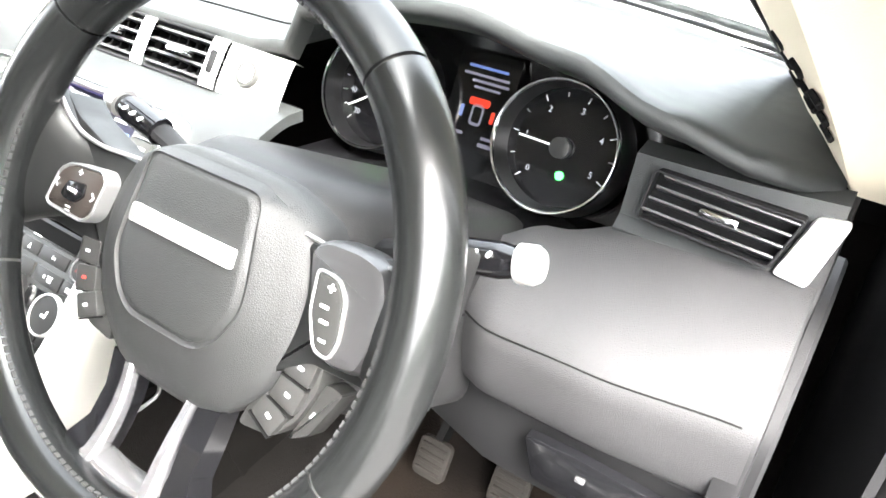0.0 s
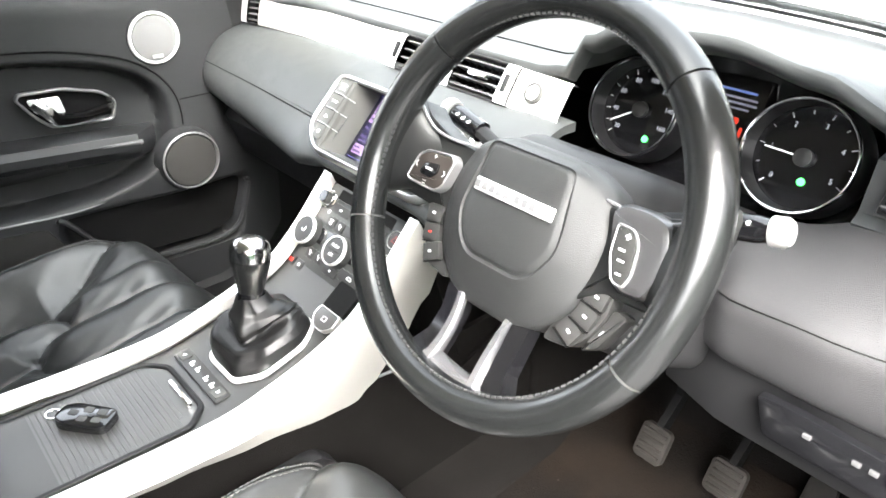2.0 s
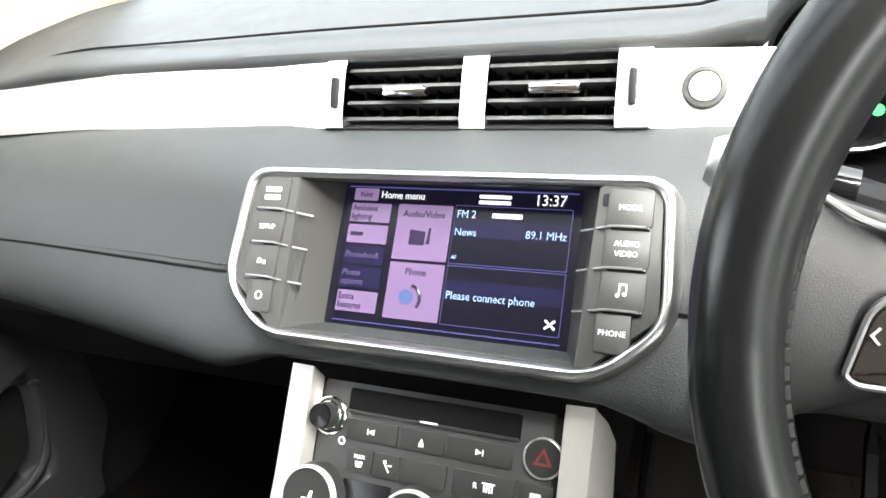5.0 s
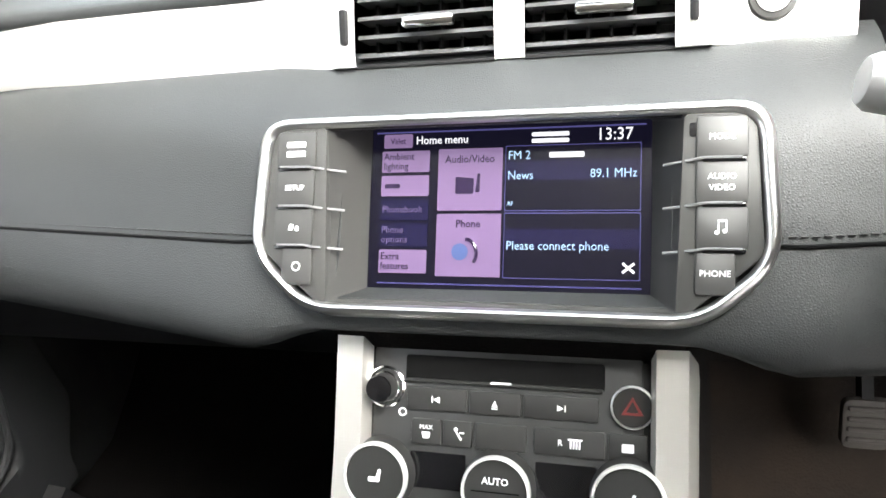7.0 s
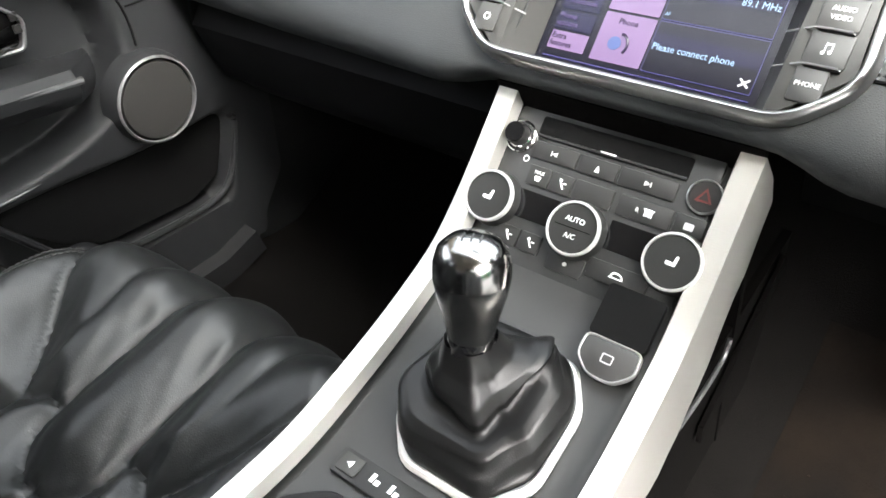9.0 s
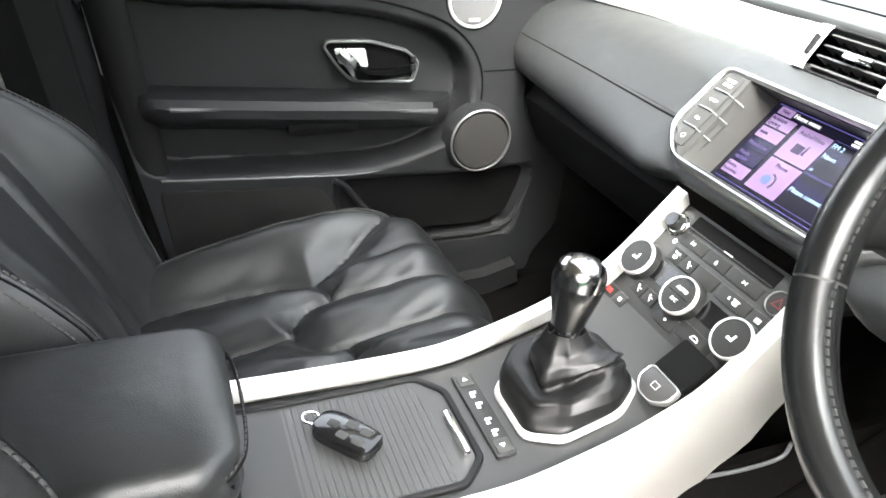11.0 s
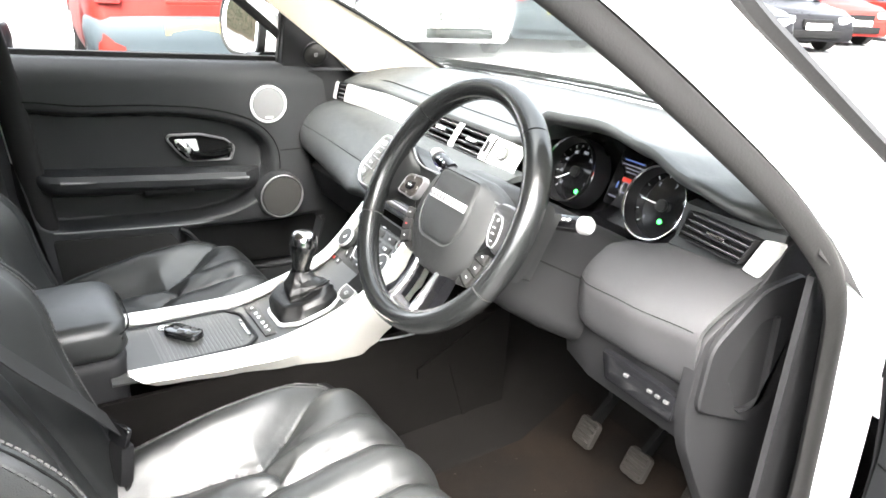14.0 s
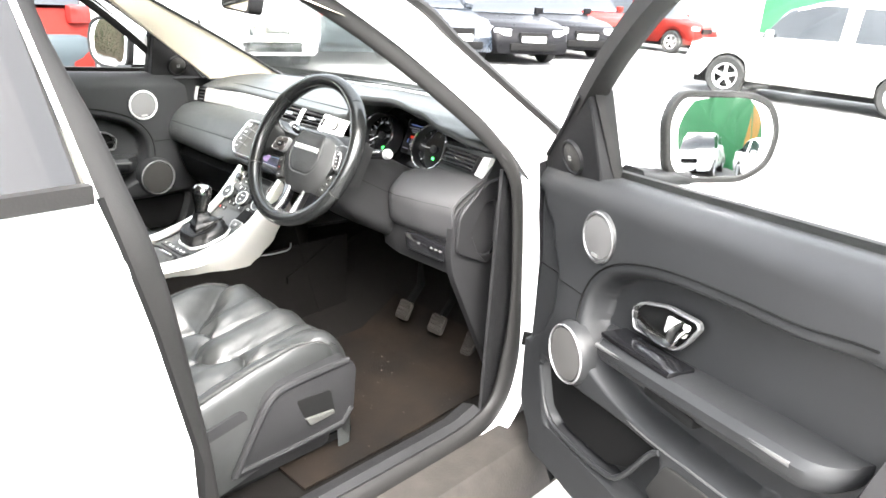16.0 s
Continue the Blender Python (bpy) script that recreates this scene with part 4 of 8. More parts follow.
# keys either side of the screen
for s in (-1, 1):
    for i, w in enumerate((("", "SETUP", "P", "O"), ("MODE", "AUDIO\nVIDEO", "N", "PHONE"))[s > 0]):
        yk = 0.0315 - 0.0247 * i
        xk = s * (0.1265 - (0.0035 if i == 3 else 0.0))
        wk = 0.0265 if i < 3 else 0.0205
        k = part("key", prism(rrect(wk, 0.0232, 0.002, 3), sk @ Matrix.Translation((xk, yk, 0)), 0.004, 0.0008, 0.0018), SCRKEY, scr, "grey screen key")
        km = sk @ Matrix.Translation((xk, yk, 0.0020))
        if i == 0 and s < 0:
            for dy in (0.003, -0.003):
                part("print_bar", prism(rrect(0.013, 0.0035, 0.0005, 3), km @ Matrix.Translation((0, dy, 0)), 0.0004, 0, 0.0002), WHITEINK, k)
        elif w in ("SETUP", "MODE", "PHONE"):
            words("print", w, 0.0048, km, WHITEINK, k)
        elif "\n" in w:
            for dy, q in ((0.003, "AUDIO"), (-0.003, "VIDEO")):
                words("print", q, 0.0046, km @ Matrix.Translation((0, dy, 0)), WHITEINK, k)
        elif w == "O":
            part("print", rim_of(ring2(0.003, 14), ring2(0.0022, 14), km, 0.0004, 0.0003), WHITEINK, k)
        elif w == "P":
            part("print", join(prism(rounded([(-0.003, -0.002), (0.0, -0.002), (0.001, 0.001), (-0.002, 0.002)], 0.0005), km, 0.0004, 0, 0.0003), prism(rrect(0.0022, 0.003, 0.0004, 3), km @ Matrix.Translation((0.003, -0.001, 0)), 0.0004, 0, 0.0003)), WHITEINK, k)
        else:
            part("print", join(rbox(km @ Matrix.Translation((-0.0018, 0.0005, 0)), 0.0007, 0.006, 0.0005, 0), rbox(km @ Matrix.Translation((0.0022, 0.0012, 0)), 0.0007, 0.006, 0.0005, 0), rbox(km @ Matrix.Translation((0.0002, 0.0038, 0)), 0.0046, 0.0012, 0.0005, 0), prism(ring2(0.0012, 10), km @ Matrix.Translation((-0.0026, -0.0025, 0)), 0.0004, 0, 0.0003), prism(ring2(0.0012, 10), km @ Matrix.Translation((0.0014, -0.0018, 0)), 0.0004, 0, 0.0003)), WHITEINK, k)
        if i < 3:
            part("key_gap", rbox(sk @ Matrix.Translation((xk + s * 0.001, yk - 0.0124, 0.0012)), 0.022, 0.0024, 0.003, 0.0008), GLOSS, scr)
            part("key_bar", sweep(catmull([sk @ V((xk + s * 0.010, yk - 0.0115, 0.0030)), sk @ V((xk - s * 0.008, yk - 0.0115, 0.0030)), sk @ V((xk - s * 0.0145, yk - 0.0124, 0.0022)), sk @ V((xk - s * 0.030, yk - 0.0130, -0.0090))], 3), ring2(0.0008, 6)), BEZEL, scr, "thin bright crease between the keys")

# ---- centre console ----
con = thing("centre_console", "black centre console with wide satin aluminium side rails", "console", (0, 0.1, 0.4))
C = [(-0.19, 0.732), (-0.06, 0.727), (0.04, 0.726), (0.09, 0.730), (0.14, 0.742), (0.19, 0.757), (0.245, 0.781), (0.275, 0.8005), (0.310, 0.8345), (0.345, 0.8745), (0.385, 0.920)]
cc = catmull([(0, y, z) for y, z in C], 6)


def c_up(y):
    for a, b in zip(cc, cc[1:]):
        if y <= b.y:
            t = (y - a.y) / (b.y - a.y)
            return a.lerp(b, t), (b - a).normalized()
    return cc[-1], (cc[-1] - cc[-2]).normalized()


rows = []
for p in cc:
    rows.append([V((x, p.y, p.z - (0.004 if abs(x) > 0.09 else 0))) for x in (-0.098, -0.088, -0.085, 0.0, 0.085, 0.088, 0.098)])
part("top_panel", shell(rows, 0.006), PANEL, con, "matt black console panel")
part("console_box", join(
    shell([[V((0.108, y, z)) for y in (-0.65, -0.2, 0.0, 0.2, 0.34, 0.60)] for z in (0.36, 0.55, 0.70)], 0.01),
    shell([[V((-0.108, y, z)) for y in (-0.65, -0.2, 0.0, 0.2, 0.34, 0.60)] for z in (0.36, 0.55, 0.70)], 0.01),
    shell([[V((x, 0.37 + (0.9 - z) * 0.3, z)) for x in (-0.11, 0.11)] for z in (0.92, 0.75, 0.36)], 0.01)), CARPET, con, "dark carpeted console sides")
part("tunnel_trim", shell([[V((0.1165, 0.37, 0.590)), V((0.1165, 0.43, 0.603)), V((0.1165, 0.575, 0.672))], [V((0.1155, 0.37, 0.612)), V((0.1155, 0.42, 0.634)), V((0.1155, 0.555, 0.700))]], 0.005), CARPET, con, "dark trim strip beside the footwell")
part("pocket_edge", sweep(catmull([V((0.114, 0.28, 0.702)), V((0.115, 0.33, 0.698)), V((0.115, 0.376, 0.700)), V((0.115, 0.384, 0.718))], 4), ring2(0.0022, 8)), BEZEL, con, "bright edge of the side pocket")
# side rails, s = 1 towards the driver
LOWR = [(-0.185, 0.735), (-0.10, 0.716), (0.0, 0.706), (0.10, 0.694), (0.20, 0.682), (0.240, 0.680), (0.262, 0.694), (0.30, 0.726), (0.345, 0.790), (0.388, 0.862)]
for s in (1, -1):
    rows = []
    for y in np.linspace(-0.166, 0.368, 40):
        p, d = c_up(y)
        k = max(0.0, min(1.0, (y - 0.16) / 0.20))
        nr = (0.001 if s > 0 else 0.005) * k * k * (3 - 2 * k)
        up = V((0, -d.z, d.y))
        zl = table(LOWR, y)[0]
        flare = 0.012 * math.exp(-((y - 0.02) / 0.15) ** 2)
        a = p + up * 0.004
        b = p + up * 0.016
        low = V((0, y + 0.02 * (y > 0.25) * (y - 0.25) / 0.13 + 0.040 * max(0.0, (-0.10 - y) / 0.066), min(zl, p.z - 0.012)))
        rows.append([V((s * (0.092 - nr), a.y, a.z)), V((s * (0.095 - nr), b.y, b.z)), V((s * (0.113 - nr), b.y, b.z + 0.0005)), V((s * (0.119 - nr), (b.y * 4 + low.y) / 5, (b.z * 4 + low.z) / 5)),
                     V((s * (0.121 - nr + flare * 0.5), (b.y + low.y) / 2, (b.z + low.z) / 2)), V((s * (0.116 - nr), low.y, low.z)), V((s * (0.106 - nr), low.y, low.z))])
    part("side_rail", loft(rows, cap=True), ALU, con, "satin aluminium side rail")
# tray with sliding ribbed cover
tm = frame_of((0, -0.055, 0.7275), (1, 0, 0), (0, 1, 0))
tray_o = rounded([(-0.085, -0.115), (0.075, -0.115), (0.075, 0.095), (0.048, 0.122), (-0.055, 0.122), (-0.085, 0.095)], 0.008)
tray_i = rounded([(-0.078, -0.110), (0.068, -0.110), (0.068, 0.092), (0.044, 0.115), (-0.051, 0.115), (-0.078, 0.092)], 0.008)
part("tray_rim", rim_of(tray_o, tray_i, tm, 0.006, 0.004, 0.0015), PLASTIC, con)
cover = part("roller_cover", prism(tray_i, tm, 0.004, 0, 0.0005), FLAPGREY, con, "ribbed black roller cover")
for i in range(30):
    y = -0.106 + 0.0068 * i
    part("rib", rbox(tm @ Matrix.Translation((-0.005, y, 0.0002)), 0.142 if y < 0.085 else 0.105, 0.0056, 0.0018, 0.0006, 1), FLAPGREY, cover)
part("pull", rbox(tm @ Matrix.Translation((0.012, 0.106, 0.005)), 0.060, 0.006, 0.010, 0.002), CHROME, cover, "bright metal pull bar")
# switch row behind the gear lever
bm_ = frame_of((-0.008, 0.088, 0.7305), (1, 0, 0), (0, 1, 0.05))
row = part("switch_bar", prism(rrect(0.125, 0.022, 0.003), bm_, 0.004, 0.0005, 0.003), BUTTON, con, "row of switches")
for i, x in enumerate((-0.050, -0.027, -0.010, 0.014, 0.031, 0.050)):
    if i in (0, 5):
        part("switch", prism(rrect(0.018, 0.016, 0.002, 3), bm_ @ Matrix.Translation((x, 0, 0)), 0.003, 0.0008, 0.0045), GREYFRAME, row)
        part("print", prism([(-0.003, 0), (0.002, -0.003), (0.002, 0.003)], bm_ @ Matrix.Translation((x, 0, 0)) @ pose(0, 0, 0, 0, 0, 0 if i == 0 else 180), 0.0004, 0, 0.0048), WHITEINK, row)
    else:
        part("print", join(rbox(bm_ @ Matrix.Translation((x - 0.002, 0.001, 0.0034)), 0.003, 0.007, 0.0004, 0), rbox(bm_ @ Matrix.Translation((x + 0.003, -0.001, 0.0034)), 0.004, 0.004, 0.0004, 0)), WHITEINK, row)

# armrest
ar = thing("armrest", "black leather armrest box lid between the seats", "armrest", (-0.03, -0.3, 0.73))
def arm_rows(yf, zc, h, w, r, dome, tail):
    rows = []
    for y in list(np.linspace(-0.52, yf - r, 8)) + [yf - r + r * math.sin(a) for a in np.linspace(0.15, math.pi / 2, 9)]:
        e = max(0.0, (y - (yf - r)) / r)
        e = math.sqrt(max(0.0, 1 - e * e))
        k = r * (1 - e) * tail
        outl = rrect(w - 2 * k, h - 1.4 * k, min(0.020, h * 0.42), 7)
        rows.append([V((-0.016 + a, y - 0.018 * (a / 0.1) ** 2 * (1 if y > -0.3 else 0), zc + b + (dome if b > 0 else 0) * (1 - (a / 0.125) ** 2))) for a, b in outl])
    return rows


part("lid", loft(arm_rows(-0.146, 0.792, 0.058, 0.206, 0.030, 0.013, 0.7), closed_u=True, cap=True), LEATHER, ar)
part("box", loft(arm_rows(-0.150, 0.706, 0.118, 0.196, 0.022, 0.0, 0.7), closed_u=True, cap=True), PLASTIC, ar)
seam_ = catmull([V((0.0835, -0.5, 0.806)), V((0.0835, -0.30, 0.806)), V((0.0800, -0.185, 0.806)), V((0.066, -0.158, 0.806)), V((0.03, -0.147, 0.808)), V((-0.06, -0.147, 0.808)), V((-0.105, -0.162, 0.806))], 5)
part("lid_seam", sweep(seam_, ring2(0.0016, 6)), DEEP, ar)
stitches([p + V((0, 0, 0.004)) for p in seam_], ar, THREAD)

# centre stack: controls on the sloping panel
cs = frame_of((0, 0.3090, 0.8340), (1, 0, 0), (0, 0.66, 0.75))
part("control_panel", prism(rounded([(-0.086, 0.086), (-0.089, -0.058), (-0.05, -0.072), (0.05, -0.072), (0.089, -0.058), (0.086, 0.086)], 0.006), cs, 0.006, 0.001, 0.003), PANEL, con, "black control panel with dials and keys")


def on_stack(x, v, h=0.0):
    return cs @ Matrix.Translation((x, v, 0.003 + h))


def knob(x, v, r, cap=True):
    k = part("dial", lathe([(r * 1.06, -0.002), (r * 1.05, 0.004), (r * 0.98, 0.010), (r * 0.97, 0.014)], on_stack(x, v), 40), BUTTON, con, "climate dial with a bright ring")
    part("dial_ring", lathe([(r * 0.97, 0.008), (r * 0.99, 0.014), (r * 0.955, 0.0160), (r * 0.905, 0.0162), (r * 0.885, 0.0142)], on_stack(x, v), 40), SILVER, k, "silver ring")
    part("dial_face", lathe([(r * 0.895, 0.010), (r * 0.885, 0.0142), (0.0, 0.0150)], on_stack(x, v), 32), BUTTON, k)
    return k


def seat_icon(x, v, k):
    m3 = on_stack(x, v, 0.0153)
    part("print", join(prism(rounded([(-0.004, 0.0), (0.001, 0.0), (0.001, -0.003), (-0.004, -0.003)], 0.001), m3, 0.0004), prism(rounded([(0.0005, -0.003), (0.0035, -0.003), (0.0045, 0.005), (0.0025, 0.005)], 0.001), m3, 0.0004)), WHITEINK, k)


for x in (-0.081, 0.081):
    kk = knob(x * 0.975, 0.0, 0.0222)
    seat_icon(x * 0.975, 0.0, kk)
km_ = knob(0, -0.002, 0.0222)
words("print", "AUTO", 0.0060, on_stack(0, 0.0045, 0.0153), WHITEINK, km_)
words("print", "A/C", 0.0058, on_stack(0, -0.0085, 0.0153), WHITEINK, km_)
part("groove", rbox(on_stack(0, -0.002, 0.0151), 0.030, 0.0008, 0.0006, 0), DEEP, km_)
vk = part("volume_knob", lathe([(0.0120, -0.001), (0.0118, 0.003), (0.0095, 0.0035), (0.0090, 0.014), (0.0080, 0.0155), (0.0, 0.016)], on_stack(-0.0775, 0.056), 32), BUTTON, con, "small ribbed volume knob")
part("knob_ring", lathe([(0.0138, -0.001), (0.0136, 0.0022), (0.0124, 0.0030), (0.0116, 0.0022)], on_stack(-0.0775, 0.056), 32), CHROME, vk, "bright ring round the knob")
part("knob_face", lathe([(0.0086, 0.0150), (0.0082, 0.0166), (0.0, 0.0168)], on_stack(-0.0775, 0.056), 28), GLOSS, vk)
part("knob_ring", lathe([(0.0098, 0.002), (0.0102, 0.004), (0.0092, 0.005)], on_stack(-0.0775, 0.056), 28), CHROME, vk)
hz = part("hazard_button", lathe([(0.0132, -0.001), (0.0130, 0.003), (0.0122, 0.0035), (0.0118, 0.002)], on_stack(0.0805, 0.053), 32), GREYMETAL, con, "round hazard button with a chrome ring")
part("button_face", lathe([(0.0118, 0.0), (0.0116, 0.0022), (0.0, 0.0026)], on_stack(0.0805, 0.053), 28), BUTTON, hz)
part("triangle", rim_of([(-0.0065, -0.0045), (0.0065, -0.0045), (0.0, 0.0065)], [(-0.0038, -0.003), (0.0038, -0.003), (0.0, 0.0038)], on_stack(0.0805, 0.053, 0.0027), 0.0006), DULLRED, hz, "red triangle")
slot = part("disc_slot", prism(rrect(0.128, 0.0175, 0.002, 3), cs @ Matrix.Translation((0.0, 0.0690, 0)), 0.004, 0, 0.0035), DEEP, con, "black disc slot")
part("slot_lip", rbox(on_stack(0, 0.0615, 0.001), 0.126, 0.002, 0.003, 0.0006), BUTTON, slot)
part("slot_mark", rbox(on_stack(0, 0.0625, 0.0025), 0.013, 0.0012, 0.0008, 0), WHITEINK, slot)


def key(x, v, w, h, sym=None):
    k = part("key", prism(rrect(w - 0.001, h - 0.001, 0.0012, 3), on_stack(x, v), 0.003, 0.0006, 0.0018), BUTTON, con, "flat black key")
    m3 = on_stack(x, v, 0.0019)
    tri = [(-0.0022, -0.002), (0.002, 0.0), (-0.0022, 0.002)]
    if sym in ("next", "prev", "eject"):
        turn = {"next": 0, "prev": 180, "eject": 90}[sym]
        q = m3 @ pose(0, 0, 0, 0, 0, turn)
        part("print", join(prism(tri, q, 0.0003, 0, 0.0002), rbox(q @ Matrix.Translation((0.0028 if sym != "eject" else -0.0032, 0, 0)), 0.0007, 0.004, 0.0004, 0)), WHITEINK, k)
    elif sym == "max":
        words("print", "MAX", 0.0042, m3 @ Matrix.Translation((0, 0.003, 0)), WHITEINK, k)
        part("print", prism(rounded([(-0.003, 0), (0.003, 0), (0.002, -0.004), (-0.002, -0.004)], 0.0006), m3, 0.0003, 0, 0.0002), WHITEINK, k)
    elif sym == "rear":
        words("print", "R", 0.0052, m3 @ Matrix.Translation((-0.0055, 0, 0)), WHITEINK, k)
        part("print", join(*[rbox(m3 @ Matrix.Translation((0.001 + 0.0018 * i, 0, 0)), 0.0009, 0.006, 0.0004, 0) for i in range(4)], rbox(m3 @ Matrix.Translation((0.0037, 0.0025, 0)), 0.009, 0.0008, 0.0004, 0)), WHITEINK, k)
    elif sym == "flow":
        part("print", join(prism(ring2(0.0013, 10), m3 @ Matrix.Translation((-0.001, 0.003, 0)), 0.0003, 0, 0.0002), rbox(m3 @ Matrix.Translation((0.001, -0.001, 0)) @ pose(0, 0, 0, 0, 0, 35), 0.0012, 0.006, 0.0004, 0), rbox(m3 @ Matrix.Translation((0.003, 0.001, 0)), 0.003, 0.001, 0.0004, 0)), WHITEINK, k)
    elif sym == "car":
        part("print", rim_of(rounded([(-0.006, -0.002), (0.006, -0.002), (0.005, 0.001), (0.002, 0.003), (-0.003, 0.003)], 0.001), rounded([(-0.0045, -0.001), (0.0045, -0.001), (0.004, 0.0005), (0.0015, 0.0018), (-0.002, 0.0018)], 0.001), m3, 0.0003, 0.0002), WHITEINK, k)
    elif sym == "fan":
        part("print", prism(ring2(0.0018, 8), m3, 0.0003, 0, 0.0002), WHITEINK, k)
    elif sym == "red":
        part("print", prism(rrect(w * 0.45, h * 0.35, 0.0006, 3), m3, 0.0003, 0, 0.0002), REDINK, k)
    elif sym == "glyph":
        part("print", prism(rrect(w * 0.3, h * 0.3, 0.0006, 3), m3, 0.0003, 0, 0.0002), GREYINK, k)
    return k


for x, w, sy in ((-0.0425, 0.041, "prev"), (-0.004, 0.034, "eject"), (0.0375, 0.047, "next")):
    key(x, 0.0495, w, 0.0155, sy)
for x, w, sy in ((-0.049, 0.021, "max"), (-0.028, 0.020, "flow"), (0.0, 0.034, None), (0.043, 0.044, "rear"), (0.078, 0.024, "glyph")):
    key(x, 0.0285, w, 0.0175, sy)
part("climate_display", prism(rrect(0.037, 0.023, 0.001, 3), on_stack(-0.041, 0.004), 0.003, 0, 0.0012), GLOSS, con, "black climate display")
part("climate_display", prism(rrect(0.037, 0.023, 0.001, 3), on_stack(0.041, 0.004), 0.003, 0, 0.0012), GLOSS, con, "black climate display")
for x, w, sy in ((-0.056, 0.021, "flow"), (-0.035, 0.020, "flow"), (-0.0, 0.032, "fan"), (0.042, 0.050, "car")):
    key(x, -0.0245 if x else -0.030, w, 0.017, sy)
for x, v, w, sy in ((-0.085, -0.048, 0.020, "red"), (-0.064, -0.048, 0.018, "glyph"), (-0.080, -0.068, 0.026, "glyph")):
    key(x, v, w, 0.016, sy)
part("power_print", rim_of(ring2(0.0028, 12), ring2(0.0020, 12), on_stack(-0.066, 0.040, 0.0003), 0.0004), WHITEINK, con)
# cubby with flap
cb = frame_of((0.066, 0.247, 0.7935), (1, 0, 0), (0, 0.80, 0.60))
# no hole is cut: a black plate gives the cubby its shade
part("cubby", prism(rrect(0.044, 0.040, 0.003), cb @ Matrix.Translation((0, 0.022, 0)), 0.006, 0, 0.0058), DEEP, con, "black plate standing for the shaded open cubby")
fl_o = rounded([(-0.022, 0.010), (0.022, 0.010), (0.023, -0.008), (0.010, -0.020), (-0.010, -0.020), (-0.023, -0.008)], 0.006)
fl_m = cb @ Matrix.Translation((0, -0.008, 0))
flap = part("flap", prism(inset(fl_o, 0.0012), fl_m, 0.006, 0.001, 0.0075), FLAPGREY, con, "grey cubby flap with a bright edge")
part("flap_edge", rim_of(fl_o, inset(fl_o, 0.0016), fl_m, 0.008, 0.0085, 0.0006), GREYMETAL, flap)
part("flap_mark", rim_of(rrect(0.009, 0.007, 0.001, 3), rrect(0.0072, 0.0052, 0.0006, 3), cb @ Matrix.Translation((0, -0.012, 0.0082)), 0.0004), GREYINK, flap)

# ---- gear lever ----
gear = thing("gear_lever", "gear lever with a leather gaiter and a silver-capped knob", "gear lever", (0, 0.165, 0.75))
p0, d0 = c_up(0.168)
gm = frame_of(p0 + V((0.006, 0, 0.001)), (1, 0, 0), d0)
oct_o = rounded([(-0.034, -0.062), (0.036, -0.062), (0.062, -0.030), (0.062, 0.034), (0.040, 0.068), (-0.040, 0.068), (-0.062, 0.034), (-0.062, -0.030)], 0.010, 5)
oct_i = rounded([(-0.030, -0.055), (0.032, -0.055), (0.055, -0.026), (0.055, 0.031), (0.036, 0.061), (-0.036, 0.061), (-0.055, 0.031), (-0.055, -0.026)], 0.010, 5)
part("gaiter_ring", rim_of(oct_o, oct_i, gm, 0.006, 0.008, 0.0025), SILVER, gear, "silver eight-sided ring")
top = V((-0.009, 0.172, 0.822))
axis = V((-0.06, 0.14, 0.99)).normalized()
ring_pts = [gm @ V((x, y, 0.002)) for x, y in inset(oct_i, -0.002)]
cn = sum(ring_pts, V((0, 0, 0))) / len(ring_pts)
# lower skirt, a deep fold under it, a tall fold standing up behind the lever, then the neck
GAITER_SIDE = [(0.0, 1.0, 0.0), (0.10, 1.02, 0.10), (0.25, 1.0, 0.26), (0.38, 0.93, 0.38), (0.46, 0.82, 0.43), (0.52, 0.62, 0.41), (0.58, 0.56, 0.45), (0.68, 0.60, 0.55), (0.78, 0.56, 0.66), (0.88, 0.42, 0.78), (1.0, 0.30, 1.0)]
rows = []
for i in range(37):
    t = i / 36
    rad, up_ = table(GAITER_SIDE, t)
    row = []
    for p in ring_pts:
        a = math.atan2(p.y - cn.y, p.x - cn.x)
        tall = math.exp(-((math.atan2(math.sin(a - 0.75), math.cos(a - 0.75))) / 0.38) ** 2)
        side = math.exp(-((math.atan2(math.sin(a + 0.55), math.cos(a + 0.55))) / 0.30) ** 2)
        mid = math.sin(math.pi * t) ** 1.2
        r_ = rad + 0.30 * tall * math.exp(-((t - 0.62) / 0.16) ** 2) - 0.16 * side * mid + 0.13 * (abs(math.sin(1.5 * a + 4 * t + 0.4)) - 0.6) * mid
        u_ = up_ + 0.22 * tall * math.exp(-((t - 0.60) / 0.16) ** 2) + 0.05 * math.sin(2 * a + 0.6) * mid
        q = cn.lerp(top, min(1.0, u_ if t < 1 else 1.0)) + (p - cn) * max(0.24, r_)
        q.z = cn.lerp(top, min(1.0, u_)).z + (p.z - cn.z) * (1 - t)
        row.append(q)
    rows.append(row)
part("gaiter", loft(rows, closed_u=True), GAITER, gear, "folded black leather gaiter", crease=80)
q = axis.to_track_quat('Z', 'Y').to_matrix().to_4x4()
kf = Matrix.Translation(top + axis * -0.010) @ q
part("collar", lathe([(0.017, 0.0), (0.0185, 0.004), (0.0165, 0.014), (0.0160, 0.018)], kf, 24), GLOSS, gear, "black collar")
part("knob", lathe([(0.0165, 0.012), (0.0190, 0.026), (0.0240, 0.046), (0.0262, 0.058), (0.0262, 0.064)], kf, 32), WHEELSKIN, gear, "black leather knob")
part("knob_cap", lathe([(0.0264, 0.060), (0.0260, 0.070), (0.0235, 0.079), (0.0175, 0.0850), (0.009, 0.0875), (0.0, 0.088)], kf, 32), DARKCHROME, gear, "polished silver cap")
